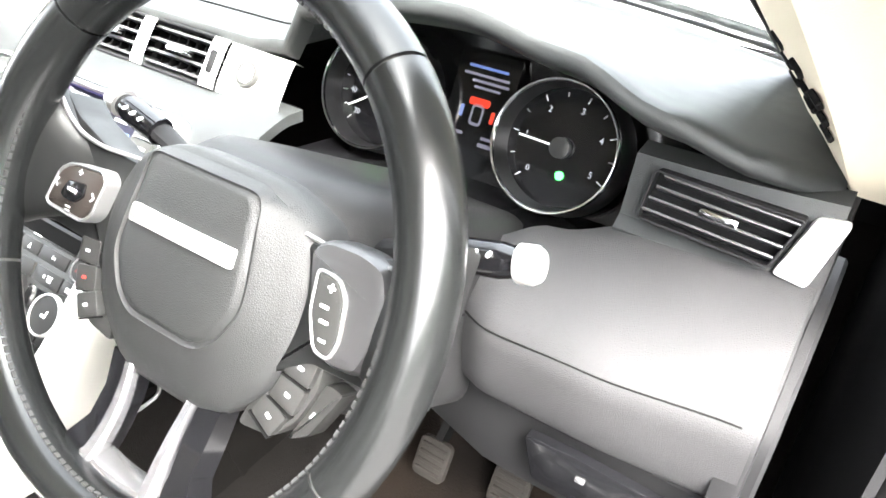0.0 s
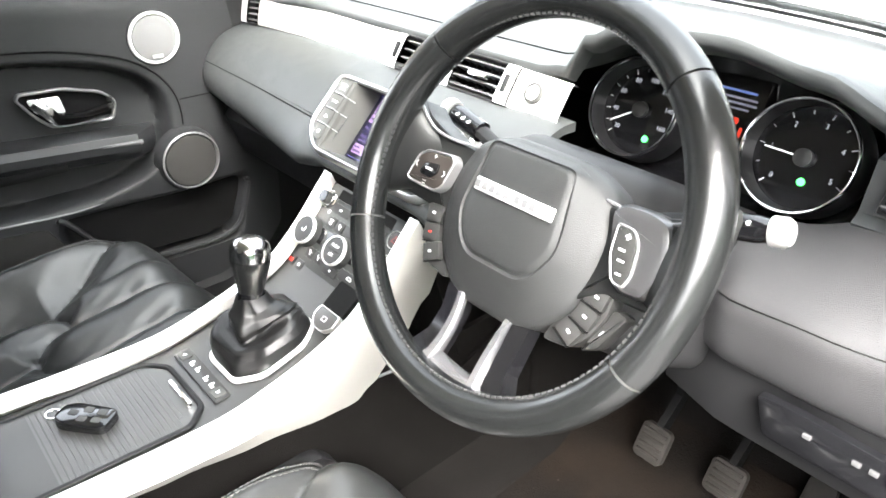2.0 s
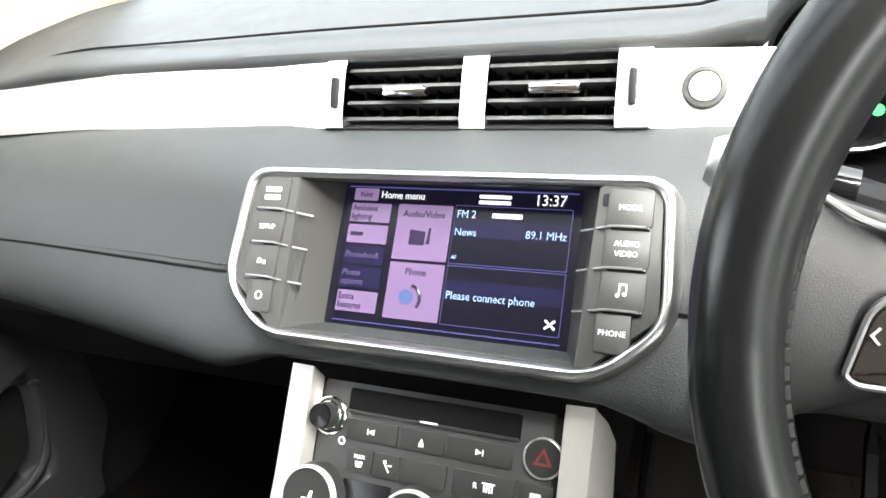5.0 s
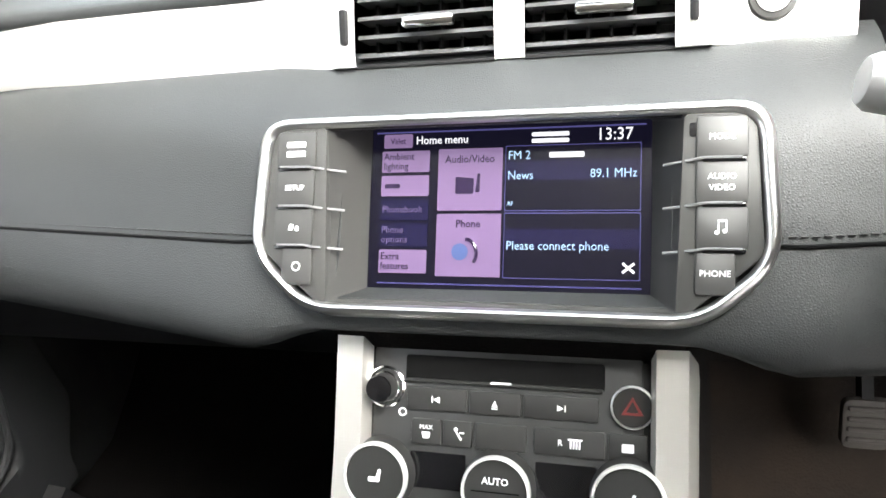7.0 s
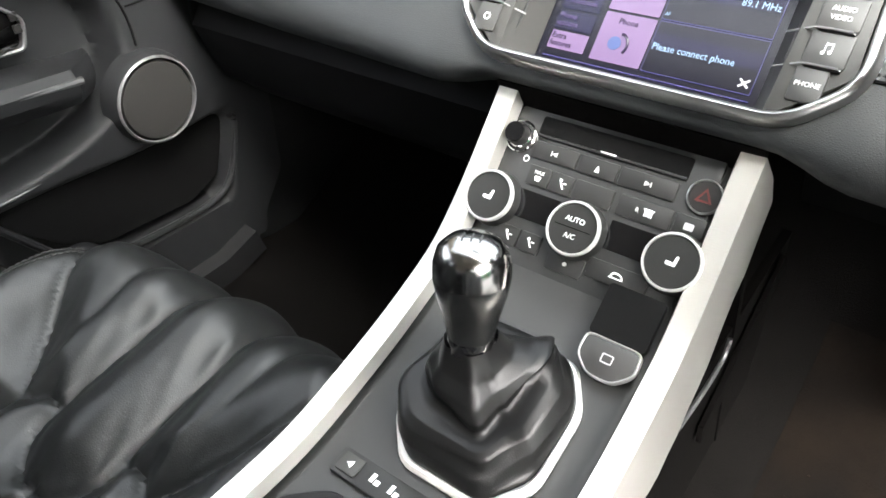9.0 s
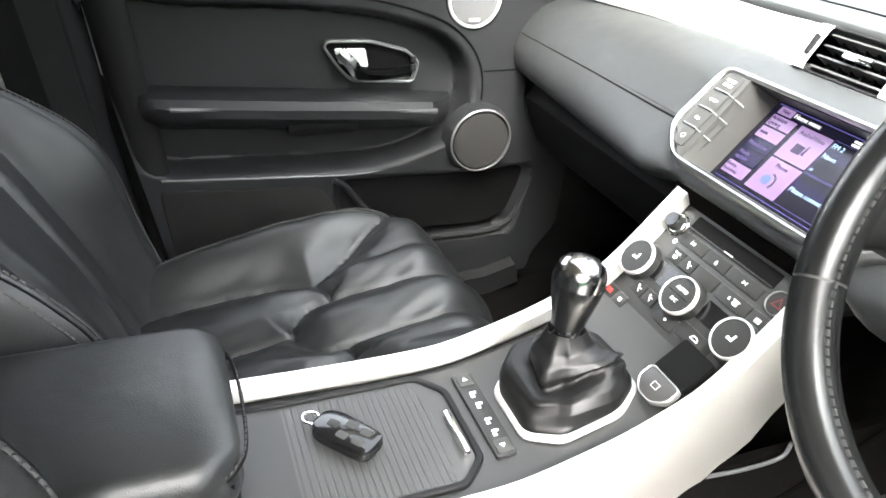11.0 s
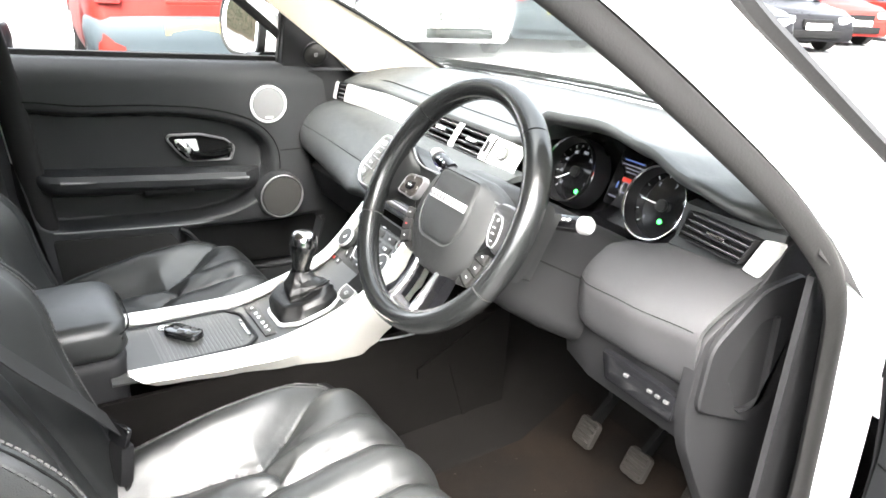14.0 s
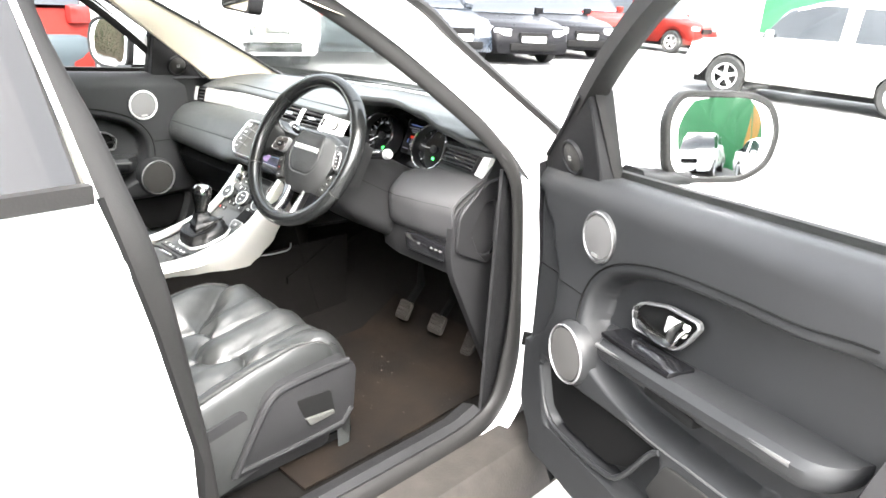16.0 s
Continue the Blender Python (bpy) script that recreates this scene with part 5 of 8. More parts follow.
part("gear_pattern", join(*[rbox(kf @ Matrix.Translation((x, 0.001, 0.0876)), 0.0011, 0.010, 0.001, 0) for x in (-0.006, 0.0, 0.006)], rbox(kf @ Matrix.Translation((0, 0.001, 0.0876)), 0.013, 0.0011, 0.001, 0)), BUTTON, gear)

# ---- key on the tray ----
fob = thing("car_key", "black folding car key with a silver edge, lying on the tray", "key", (-0.01, -0.065, 0.73))
fm = frame_of((-0.014, -0.052, 0.7305), (-0.78, -0.62, 0.0), (0.62, -0.78, 0))
fo = rounded([(-0.034, -0.017), (0.022, -0.019), (0.036, -0.012), (0.036, 0.012), (0.022, 0.019), (-0.034, 0.017)], 0.010)
part("case", prism(fo, fm, 0.012, 0.003, 0.012), GLOSS, fob)
part("edge", rim_of(fo, inset(fo, 0.002), fm, 0.005, 0.0075), CHROME, fob, "silver edge")
for x, y in ((-0.018, 0.007), (-0.018, -0.007), (0.0, 0.008), (0.0, -0.008), (0.016, 0.0)):
    part("key_button", prism(rrect(0.012, 0.009, 0.002, 3), fm @ Matrix.Translation((x, y, 0)), 0.002, 0.0005, 0.0128), GREYFRAME if x < 0.01 else BUTTON, fob)
part("ring", sweep([fm @ V((0.045 + 0.009 * math.cos(a), 0.008 * math.sin(a), 0.004)) for a in np.linspace(0, 2 * math.pi, 16, endpoint=False)], ring2(0.0012, 6), closed=True, up=(0, 0, 1)), CHROME, fob)


# ---- steering wheel ----
BROWNKEY = mat("brown_black_key", (0.016, 0.013, 0.011), 0.4, vary=0.1, spec=0.4)
SPOKESATIN = mat("spoke_satin", (0.035, 0.035, 0.036), 0.3, 0.4, vary=0.08)
WEDGE = mat("smoky_spoke_metal", (0.16, 0.16, 0.165), 0.22, 0.75, vary=0.08)
wheel = thing("steering_wheel", "black leather steering wheel with silver spoke trims", "steering wheel", (0.369, 0.32, 1.03))
TL = radians(27.5)
wm = frame_of((0.3684, 0.2472, 1.065), (1, 0, 0), (0, math.sin(TL), math.cos(TL)))
R = 0.177


def rim_section(a0, a1, n):
    rows = []
    for a in np.linspace(a0, a1, n):
        ca, sa = math.cos(radians(a)), math.sin(radians(a))
        # thicker grips at ten to two
        k = 1.0 + 0.10 * max(0.0, math.cos(radians((abs(((a + 90) % 360) - 180)) - 55) * 2.4)) if 0 < (a % 360) < 180 else 1.0
        rows.append([wm @ V(((R + u * 0.0165 * k) * ca, (R + u * 0.0165 * k) * sa, v * 0.0185 * k)) for u, v in ring2(1.0, 24)])
    return rows


SEAMS = (48.5, 140, 204, 335)
for a0, a1, n in ((48.5, 140, 56), (140, 204, 40), (204, 335, 80), (335, 408.5, 46)):
    part("rim", loft(rim_section(a0 + 0.35, a1 - 0.35, n), closed_u=True, cap=True), WHEELSKIN, wheel)
# seam grooves in lighter grey: their highlight is put into the colour
for a in SEAMS:
    part("rim_seam", loft([[wm @ V(((R + u * 0.0157) * math.cos(radians(a + d)), (R + u * 0.0157) * math.sin(radians(a + d)), v * 0.0176)) for u, v in ring2(1.0, 14)] for d in (-0.38, 0.38)], closed_u=True), GREYFRAME, wheel)
st = bmesh.new()
for a in np.arange(0, 360, 2.2):
    p = wm @ V(((R - 0.0150) * math.cos(radians(a)), (R - 0.0150) * math.sin(radians(a)), 0.0075))
    d = wm.to_3x3() @ V((-math.sin(radians(a)), math.cos(radians(a)), 0))
    b2 = rbox(frame_of(p, d, wm.to_3x3() @ V((0, 0, 1))), 0.0042, 0.0026, 0.0020, 0)
    t2 = bpy.data.meshes.new("t")
    b2.to_mesh(t2)
    b2.free()
    st.from_mesh(t2)
    bpy.data.meshes.remove(t2)
tagged(part("rim_stitching", st, THREADDARK, wheel, "row of dark stitches inside the rim"), kind="stuff")
# airbag pad: a shield-shaped face between sloping shoulders
wh = wm @ Matrix.Translation((0, 0, -0.025))
HALF_HUB = [(-0.046, 0.057), (-0.080, 0.041), (-0.095, 0.004), (-0.093, -0.034), (-0.080, -0.068), (-0.044, -0.102)]
HALF_SHIELD = [(-0.049, 0.047), (-0.0515, 0.022), (-0.055, 0.0), (-0.057, -0.022), (-0.045, -0.045), (-0.030, -0.056)]


def both_sides(half):
    return half + [(-x, y) for x, y in reversed(half)]


hub_o = rounded(both_sides(HALF_HUB), 0.022, 6)
shield = rounded(both_sides(HALF_SHIELD), 0.009, 6)


def shoulder(t, z):
    return [wh @ V((lerp(a[0], b[0], t), lerp(a[1], b[1], t), z)) for a, b in zip(hub_o, shield)]


rows = [[wh @ V((x, y, -0.034)) for x, y in hub_o], [wh @ V((x, y, -0.010)) for x, y in hub_o], [wh @ V((x, y, -0.003)) for x, y in inset(hub_o, 0.002)], [wh @ V((x, y, 0.0015)) for x, y in inset(hub_o, 0.007)],
        shoulder(0.45, 0.0065), shoulder(0.75, 0.0115), shoulder(0.90, 0.0150), shoulder(0.96, 0.0158), shoulder(1.0, 0.0142), [wh @ V((x * 0.97, y * 0.97, 0.0142)) for x, y in shield],
        [wh @ V((x * 0.93, y * 0.94, 0.0168)) for x, y in shield], [wh @ V((x * 0.86, y * 0.88, 0.0180)) for x, y in shield], [wh @ V((x * 0.4, y * 0.4 - 0.003, 0.0195)) for x, y in shield]]
hub = part("airbag_pad", loft(rows, closed_u=True, cap=True), HUBSKIN, wheel, "grey-black padded hub with a shield-shaped face", crease=50)
part("badge", prism(rrect(0.090, 0.0120, 0.0012), wh @ Matrix.Translation((0, 0.006, 0)), 0.006, 0.0012, 0.0225), SILVER, hub, "silver badge bar")
for i in range(10):
    part("badge_mark", prism(rrect(0.0056, 0.0066, 0.0005, 3), wh @ Matrix.Translation((-0.040 + 0.0088 * i + (0.003 if i > 4 else -0.001), 0.006, 0)), 0.0008, 0, 0.0235), BEZEL, hub)


def spoke(poly, z0, z1, material, name, label="", bevel=0.004):
    return part(name, prism(rounded(poly, 0.006), wh, z0, bevel, z1), material, wheel, label)


def glyphs(cx, cy, z, material, parent, sizes=(0.020, 0.013)):
    """Arrow heads either side, plus above and minus below."""
    ax, ay = sizes
    bars = ((ax, 0.0013, 0.0042, 130), (ax, -0.0013, 0.0042, 50), (-ax, 0.0013, 0.0042, 50), (-ax, -0.0013, 0.0042, 130), (0.002, ay, 0.0042, 0), (0.002, ay, 0.0042, 90), (-0.002, -ay, 0.0048, 0), (-0.002, -ay - 0.0026, 0.0048, 0))
    part("print", join(*[rbox(wh @ Matrix.Translation((cx + dx, cy + dy, z)) @ pose(0, 0, 0, 0, 0, r), w, 0.0009, 0.0006, 0) for dx, dy, w, r in bars]), material, parent)


for s in (1, -1):
    f = 1 if s > 0 else -1
    # leather spoke from hub to rim, and the smooth facing over it
    spoke([(s * x, y) for x, y in [(0.060, 0.030), (0.110, 0.033), (0.150, 0.046), (0.170, 0.060), (0.172, -0.040), (0.148, -0.034), (0.104, -0.036), (0.070, -0.060)]][::f], 0.030, 0.000, SPOKESKIN, "side_spoke", "leather covered spoke")
    flow = []
    for x, yc, hy, zt, zb in ((0.112, 0.000, 0.030, -0.001, -0.022), (0.126, 0.001, 0.030, 0.003, -0.022), (0.140, 0.003, 0.033, 0.009, -0.022), (0.154, 0.006, 0.040, 0.015, -0.020), (0.166, 0.008, 0.048, 0.019, -0.017), (0.178, 0.008, 0.055, 0.020, -0.014)):
        zm, hz = (zt + zb) / 2, (zt - zb) / 2
        flow.append([wh @ V((s * x, yc + hy * math.copysign(abs(math.cos(a)) ** 0.75, math.cos(a)), zm + hz * math.copysign(abs(math.sin(a)) ** 0.75, math.sin(a)))) for a in np.linspace(0, 2 * math.pi, 28, endpoint=False)])
    part("spoke_wedge", loft(flow, closed_u=True, cap=True), SPOKESKIN, wheel, "smooth leather flowing from rim to spoke")
    part("spoke_trim", sweep(catmull([wh @ V((s * x, y, z)) for x, y, z in [(0.074, 0.034, 0.000), (0.110, 0.032, 0.002), (0.134, 0.035, 0.003), (0.150, 0.043, 0.005), (0.164, 0.054, 0.006)]], 5), ring2(0.0016, 8, 0.0014)), BEZEL, wheel, "bright spoke edging")
    # small keys stepping down beside the hub
    for i in range(3):
        cx, cy, rot = ((0.0985, -0.0400, 6), (0.0950, -0.0585, 14), (0.0865, -0.0755, 26))[i]
        km2 = wh @ Matrix.Translation((s * cx, cy, 0)) @ pose(0, 0, 0, 0, 0, -s * rot)
        k = part("thumb_key", prism(rrect(0.021, 0.0178, 0.002, 3), km2, 0.02, 0.0012, 0.001 if s < 0 else -0.001), BUTTON, wheel, "small wheel key")
        part("print", prism(rrect(0.0042, 0.0022, 0.0006, 3), km2 @ Matrix.Translation((s * 0.001, 0, 0)), 0.0006, 0, 0.0016 if s < 0 else -0.0004), (REDINK if i == 1 else GREYINK) if s < 0 else GREYINK, k)
        part("key_gap", rbox(km2 @ Matrix.Translation((0, -0.0094, -0.002)), 0.021, 0.0012, 0.004, 0), DEEP, k)
    part("key_plate", prism(rounded([(s * x, y) for x, y in [(0.080, -0.030), (0.110, -0.028), (0.112, -0.050), (0.104, -0.074), (0.090, -0.090), (0.062, -0.094)]][::-f], 0.006), wh, 0.02, 0.002, -0.006), BUTTON, wheel)
    # lower spoke: dark leather outside, satin metal along the opening
    lower = [[(0.028, -0.096, 0.000), (0.052, -0.092, -0.002), (0.052, -0.092, -0.020), (0.030, -0.096, -0.020)],
             [(0.026, -0.120, 0.002), (0.049, -0.118, -0.001), (0.050, -0.118, -0.020), (0.028, -0.120, -0.018)],
             [(0.025, -0.142, 0.007), (0.050, -0.140, 0.004), (0.052, -0.140, -0.014), (0.028, -0.142, -0.014)],
             [(0.026, -0.166, 0.015), (0.062, -0.162, 0.013), (0.064, -0.164, -0.010), (0.030, -0.168, -0.008)]]
    part("lower_spoke", loft([[wh @ V((s * x, y, z)) for x, y, z in r] for r in lower], closed_u=True, cap=True), GLOSS, wheel, "dark lower spoke")
    path_ = catmull([wh @ V((s * x, y, z)) for x, y, z in [(0.030, -0.094, 0.001), (0.0275, -0.112, 0.003), (0.0265, -0.132, 0.007), (0.028, -0.150, 0.012), (0.031, -0.166, 0.0175)]], 5)
    part("spoke_trim", sweep(path_, [(-0.0045, -0.007), (0.0045, -0.007), (0.0052, 0.0), (0.003, 0.0032), (-0.003, 0.0032), (-0.0052, 0.0)], up=wh.to_3x3() @ V((0, 0, 1)), taper=lambda t: 0.75 + 0.5 * t), WEDGE, wheel, "smoky silver lower spoke trim")
# metal lip between the two lower spokes, lying on the rim
lip_rows = []
for a in np.linspace(-103, -77, 14):
    ca, sa = math.cos(radians(a)), math.sin(radians(a))
    lip_rows.append([wh @ V((r * ca, r * sa, z)) for r, z in ((0.1575, -0.004), (0.1560, 0.006), (0.1600, 0.0150), (0.1680, 0.0195), (0.1750, 0.0202), (0.1755, 0.0150))])
part("spoke_bridge", loft(lip_rows), WEDGE, wheel, "smoky silver lip at the foot of the spokes")
# left switch pad: satin ring, brown-black face, five-sided mode key
padl = rounded([(-0.144, -0.017), (-0.137, 0.008), (-0.126, 0.0155), (-0.093, 0.019), (-0.086, 0.013), (-0.092, -0.014), (-0.101, -0.0215), (-0.139, -0.0205)], 0.005, 5)
pl = part("switch_ring", rim_of(padl, inset(padl, 0.0022), wh, 0.014, 0.0125, 0.001), BEZEL, wheel, "satin ring round the wheel switches")
part("switch_pad", prism(inset(padl, 0.0024), wh, 0.012, 0.002, 0.0125), BROWNKEY, pl)
mode = rounded([(-0.1265, -0.0070), (-0.121, 0.0035), (-0.1035, 0.0055), (-0.1025, -0.0035), (-0.110, -0.0100), (-0.1225, -0.0100)], 0.002, 3)
part("mode_key", prism(mode, wh, 0.004, 0.001, 0.0145), GLOSS, pl)
words("print", "MODE", 0.0037, wh @ Matrix.Translation((-0.1140, -0.0022, 0.0148)), GREYINK, pl)
glyphs(-0.1145, -0.0015, 0.0128, GREYINK, pl)
# right switch pod: a raised wedge with a dark key strip
pod = rounded([(0.086, 0.030), (0.097, 0.039), (0.122, 0.040), (0.139, 0.036), (0.147, 0.020), (0.147, -0.008), (0.141, -0.027), (0.118, -0.029), (0.103, -0.020)], 0.007, 5)
pr = part("switch_pod", loft([[wh @ V((x, y, -0.012)) for x, y in pod], [wh @ V((x, y, 0.004)) for x, y in pod], [wh @ V((x, y, 0.010)) for x, y in inset(pod, 0.003)], [wh @ V((x, y, 0.0125)) for x, y in inset(pod, 0.009)]], closed_u=True, cap=True), SPOKESATIN, wheel, "smoky satin switch pod")
padr = rounded([(0.099, 0.023), (0.116, 0.022), (0.124, 0.012), (0.128, -0.012), (0.124, -0.024), (0.112, -0.022), (0.102, -0.002)], 0.005, 5)
part("switch_ring", rim_of(padr, inset(padr, 0.0018), wh, 0.004, 0.0150, 0.0006), BEZEL, pr)
part("switch_pad", prism(inset(padr, 0.0020), wh, 0.004, 0.001, 0.0148), BUTTON, pr)
for gx, gy, gw, gh in ((0.113, 0.015, 0.005, 0.0016), (0.113, 0.015, 0.0016, 0.005), (0.112, 0.004, 0.006, 0.0018), (0.1145, -0.004, 0.006, 0.0018), (0.117, -0.014, 0.005, 0.0016)):
    part("print", rbox(wh @ Matrix.Translation((gx, gy, 0.0151)), gw, gh, 0.0005, 0), GREYINK, pr)
# second key below the right-hand row
part("key_block", prism(rounded([(0.098, -0.088), (0.112, -0.080), (0.127, -0.046), (0.113, -0.044)], 0.004), wh, 0.016, 0.002, -0.010), BUTTON, wheel, "dark lower wheel key")
part("key_block_print", rbox(wh @ Matrix.Translation((0.111, -0.066, -0.0098)) @ pose(0, 0, 0, 0, 0, 60), 0.005, 0.0014, 0.0006, 0), GREYINK, wheel)

# column shroud and stalks
col = thing("steering_column", "black steering column shroud with stalks", "steering column", (0.369, 0.42, 0.98))
cm = frame_of((0.3684, 0.285, 1.045), (1, 0, 0), (0, math.sin(TL), math.cos(TL)))
COLSKIN = mat("column_plastic", (0.0085, 0.0085, 0.0088), 0.5, grain=0.2, grain_scale=800, vary=0.15, spec=0.22)
part("shroud", loft([[cm @ V((x, y - dy, z)) for x, y in rrect(w, h, 0.035, 7)] for w, h, z, dy in ((0.11, 0.10, 0.004, 0.0), (0.15, 0.135, -0.012, 0.006), (0.176, 0.160, -0.04, 0.012), (0.190, 0.175, -0.10, 0.018), (0.200, 0.185, -0.18, 0.022), (0.205, 0.19, -0.27, 0.022))], closed_u=True, cap=True), COLSKIN, col, "dark grey column shroud")
part("shroud_split", loft([[cm @ V((s_ * w, -0.014 + d, z)) for z, w in ((-0.012, 0.0752), (-0.04, 0.0882), (-0.10, 0.0952), (-0.18, 0.1002), (-0.25, 0.1022))] for d in (-0.001, 0.001) for s_ in (1,)]), DEEP, col)
part("lower_knob", lathe([(0.006, 0.0), (0.0075, 0.012), (0.0135, 0.018), (0.0145, 0.030), (0.012, 0.036), (0.0, 0.037)], frame_of(cm @ V((0.088, -0.012, -0.055)), (0, 0, 1), (0, 1, 0)) @ pose(0, 0, 0, 0, 0, 0), 20), GLOSS, col, "black rotary knob on the column")
for s, ln in ((1, 1.0), (-1, 1.0)):
    a = cm @ V((s * 0.06, 0.025, -0.045))
    b = cm @ V((s * 0.137, 0.048, -0.045))
    c = cm @ V((s * 0.182, 0.058, -0.042))
    stalk = part("stalk", sweep([a, a.lerp(b, 0.5), b], ring2(0.008, 10, 0.006), taper=lambda t: 0.9 + 0.3 * t), PLASTIC, col, "black control stalk")
    part("stalk_end", sweep([b, b.lerp(c, 0.15), b.lerp(c, 0.2), b.lerp(c, 0.7), b.lerp(c, 0.75), c], ring2(0.0115, 14), taper=lambda t: 1.0 if t < 0.99 else 0.8), GLOSS, stalk)
    part("stalk_cap", sweep([c, c + (c - b).normalized() * 0.010, c + (c - b).normalized() * 0.014], ring2(0.0122, 20), taper=lambda t: 1.0 if t < 0.6 else 0.8), GREYMETAL, stalk, "silver stalk cap")
    for i in range(3):
        p = b.lerp(c, 0.25 + 0.2 * i)
        part("stalk_mark", rbox(frame_of(p + V((0, -0.009, 0.008)), (1, 0, 0), (0, 1, 0)), 0.002, 0.006, 0.002, 0), WHITEINK, stalk)
part("adjuster", rbox(cm @ Matrix.Translation((0.045, -0.085, -0.05)), 0.03, 0.02, 0.06, 0.006), PLASTIC, col)

# ---- seats ----
def groove(d, w, depth):
    return -depth * math.exp(-(d / w) ** 2)


def seg_dist(px, py, ax, ay, bx, by):
    vx, vy = bx - ax, by - ay
    t = max(0.0, min(1.0, ((px - ax) * vx + (py - ay) * vy) / (vx * vx + vy * vy)))
    return math.hypot(px - ax - t * vx, py - ay - t * vy)


LOBE = [(0.058, 0.0), (0.082, 0.006), (0.108, -0.014), (0.128, -0.06), (0.142, -0.14), (0.150, -0.32)]
FAN = [(0.108, -0.014), (0.140, 0.03), (0.185, 0.10), (0.215, 0.16), (0.225, 0.26)]


# the backrest's line, and how far the side bolsters stand out from it, by height
BACKLINE = [(0.40, -0.21), (0.56, -0.268), (0.76, -0.352), (0.96, -0.450), (1.25, -0.600), (1.45, -0.710)]
BOLSTER = [(0.40, 0.030), (0.60, 0.046), (0.69, 0.056), (0.76, 0.074), (0.82, 0.072), (0.86, 0.055), (0.90, 0.032), (0.94, 0.008), (0.96, 0.002), (1.0, 0.013), (1.09, 0.020), (1.20, 0.010), (1.30, 0.0)]
BACKWIDTH = [(0.40, 0.262), (0.84, 0.265), (0.93, 0.238), (0.96, 0.232), (1.00, 0.240), (1.06, 0.236), (1.14, 0.205), (1.24, 0.160)]


def seat(xc, dy, raised, label):
    s = thing("front_seat", label, "car seat", (xc, -0.1 + dy, 0.40), group="front seats")
    W, Y0, Y1 = 0.262, -0.30, 0.242
    nx, ny = 120, 120
    rows = []
    for j in range(ny + 1):
        v = j / ny
        row = []
        for i in range(nx + 1):
            u = i / nx * 2 - 1
            ax = abs(u)
            front = Y1 - 0.030 * ax ** 3 - 0.012 * ax
            x = u * W * (1 - 0.10 * v ** 4)
            y = lerp(Y0, front, v)
            h = 0.668 - 0.19 * (0.22 - y)
            # bolsters, highest toward the back
            h += 0.046 * math.exp(-((ax - 0.80) / 0.17) ** 2) * (0.55 + 0.45 * min(1, v * 2)) * (1 - 0.55 * v ** 3)
            # roll over at the front and at the sides
            h -= 0.09 * max(0, (v - 0.80) / 0.20) ** 2.2
            h -= 0.11 * max(0, (ax - 0.86) / 0.14) ** 2
            xx = abs(x)
            # long tongue with a round rear end, a seam behind it, lobes and fan-shaped panels beside it
            tw = 0.058 - 0.03 * max(0.0, y)
            sd = xx - tw if y > -0.01 else math.hypot(xx, y + 0.01) - 0.058
            d = abs(sd)
            if y < -0.06:
                d = min(d, math.hypot(xx, 0.0))
            else:
                d = min(d, math.hypot(xx, y + 0.068)) if y < -0.068 else d
            for (ax_, ay_), (bx_, by_) in zip(LOBE, LOBE[1:]):
                d = min(d, seg_dist(xx, y, ax_, ay_, bx_, by_))
            for (ax_, ay_), (bx_, by_) in zip(FAN, FAN[1:]):
                d = min(d, seg_dist(xx, y, ax_, ay_, bx_, by_))
            h += 0.025 * (1 - math.exp(-(d / 0.030) ** 2)) - 0.016 - 0.008 * math.exp(-(d / 0.0040) ** 2)
            if sd > 0 and xx > tw and y > 0.02:
                h += (groove(xx - tw - 0.052 - 0.15 * max(0, y - 0.05), 0.016, 0.006) + groove(xx - tw - 0.052 - 0.15 * max(0, y - 0.05), 0.004, 0.003)) * min(1.0, (y - 0.02) / 0.08)
            # wrinkles that run into the seams
            h += 0.0030 * noise.noise((x * 70 + y * 25, y * 14 + xc, 2.0)) * math.exp(-(d / 0.035) ** 2)
            h += 0.0030 * noise.noise((x * 14 + xc * 5, y * 14, 0.3)) + 0.0007 * noise.noise((x * 80, y * 30 + xc, 1.3))
            row.append(V((xc + x, y + dy, h)))
        rows.append(row)
    for i in (9, 111):
        for k in (-1, 1):
            stitches([rows[j][i + k] + V((0, 0, 0.0008)) for j in range(6, 112, 2)], s, THREAD, 0.0075, 0.0052, 0.0013)
        part("seam", sweep([rows[j][i] + V((0, 0, 0.0002)) for j in range(6, 112, 3)], ring2(0.0013, 5)), DEEP, s)
    # skirt down the front
    last = rows[-1]
    for k in range(1, 6):
        rows.append([p + V((0, -0.004 * k * k * 0.35, -0.020 * k)) for p in last])
    rows = [[p + V((0, 0, -0.10)) for p in rows[0]]] + rows
    rows = [[r[0] + V((0.0, 0, -0.08))] + r + [r[-1] + V((0.0, 0, -0.08))] for r in rows]
    part("cushion", loft(rows), LEATHER, s, "pleated black leather cushion", crease=70)
    for sx in (-1, 1):
        # side valance
        sm_ = frame_of((xc + sx * 0.258, dy, 0.0), (0, sx, 0), (0, 0, 1)) @ Matrix.Diagonal((sx, 1, 1, 1))
        poly = [(-0.150, 0.445), (-0.052, 0.612), (-0.006, 0.632), (0.162, 0.638), (0.192, 0.605), (0.186, 0.492), (0.160, 0.450)][::sx]
        part("side_valance", prism(rounded(poly, 0.016), sm_, 0.03, 0.005, 0.010), PLASTIC, s, "black plastic seat side")
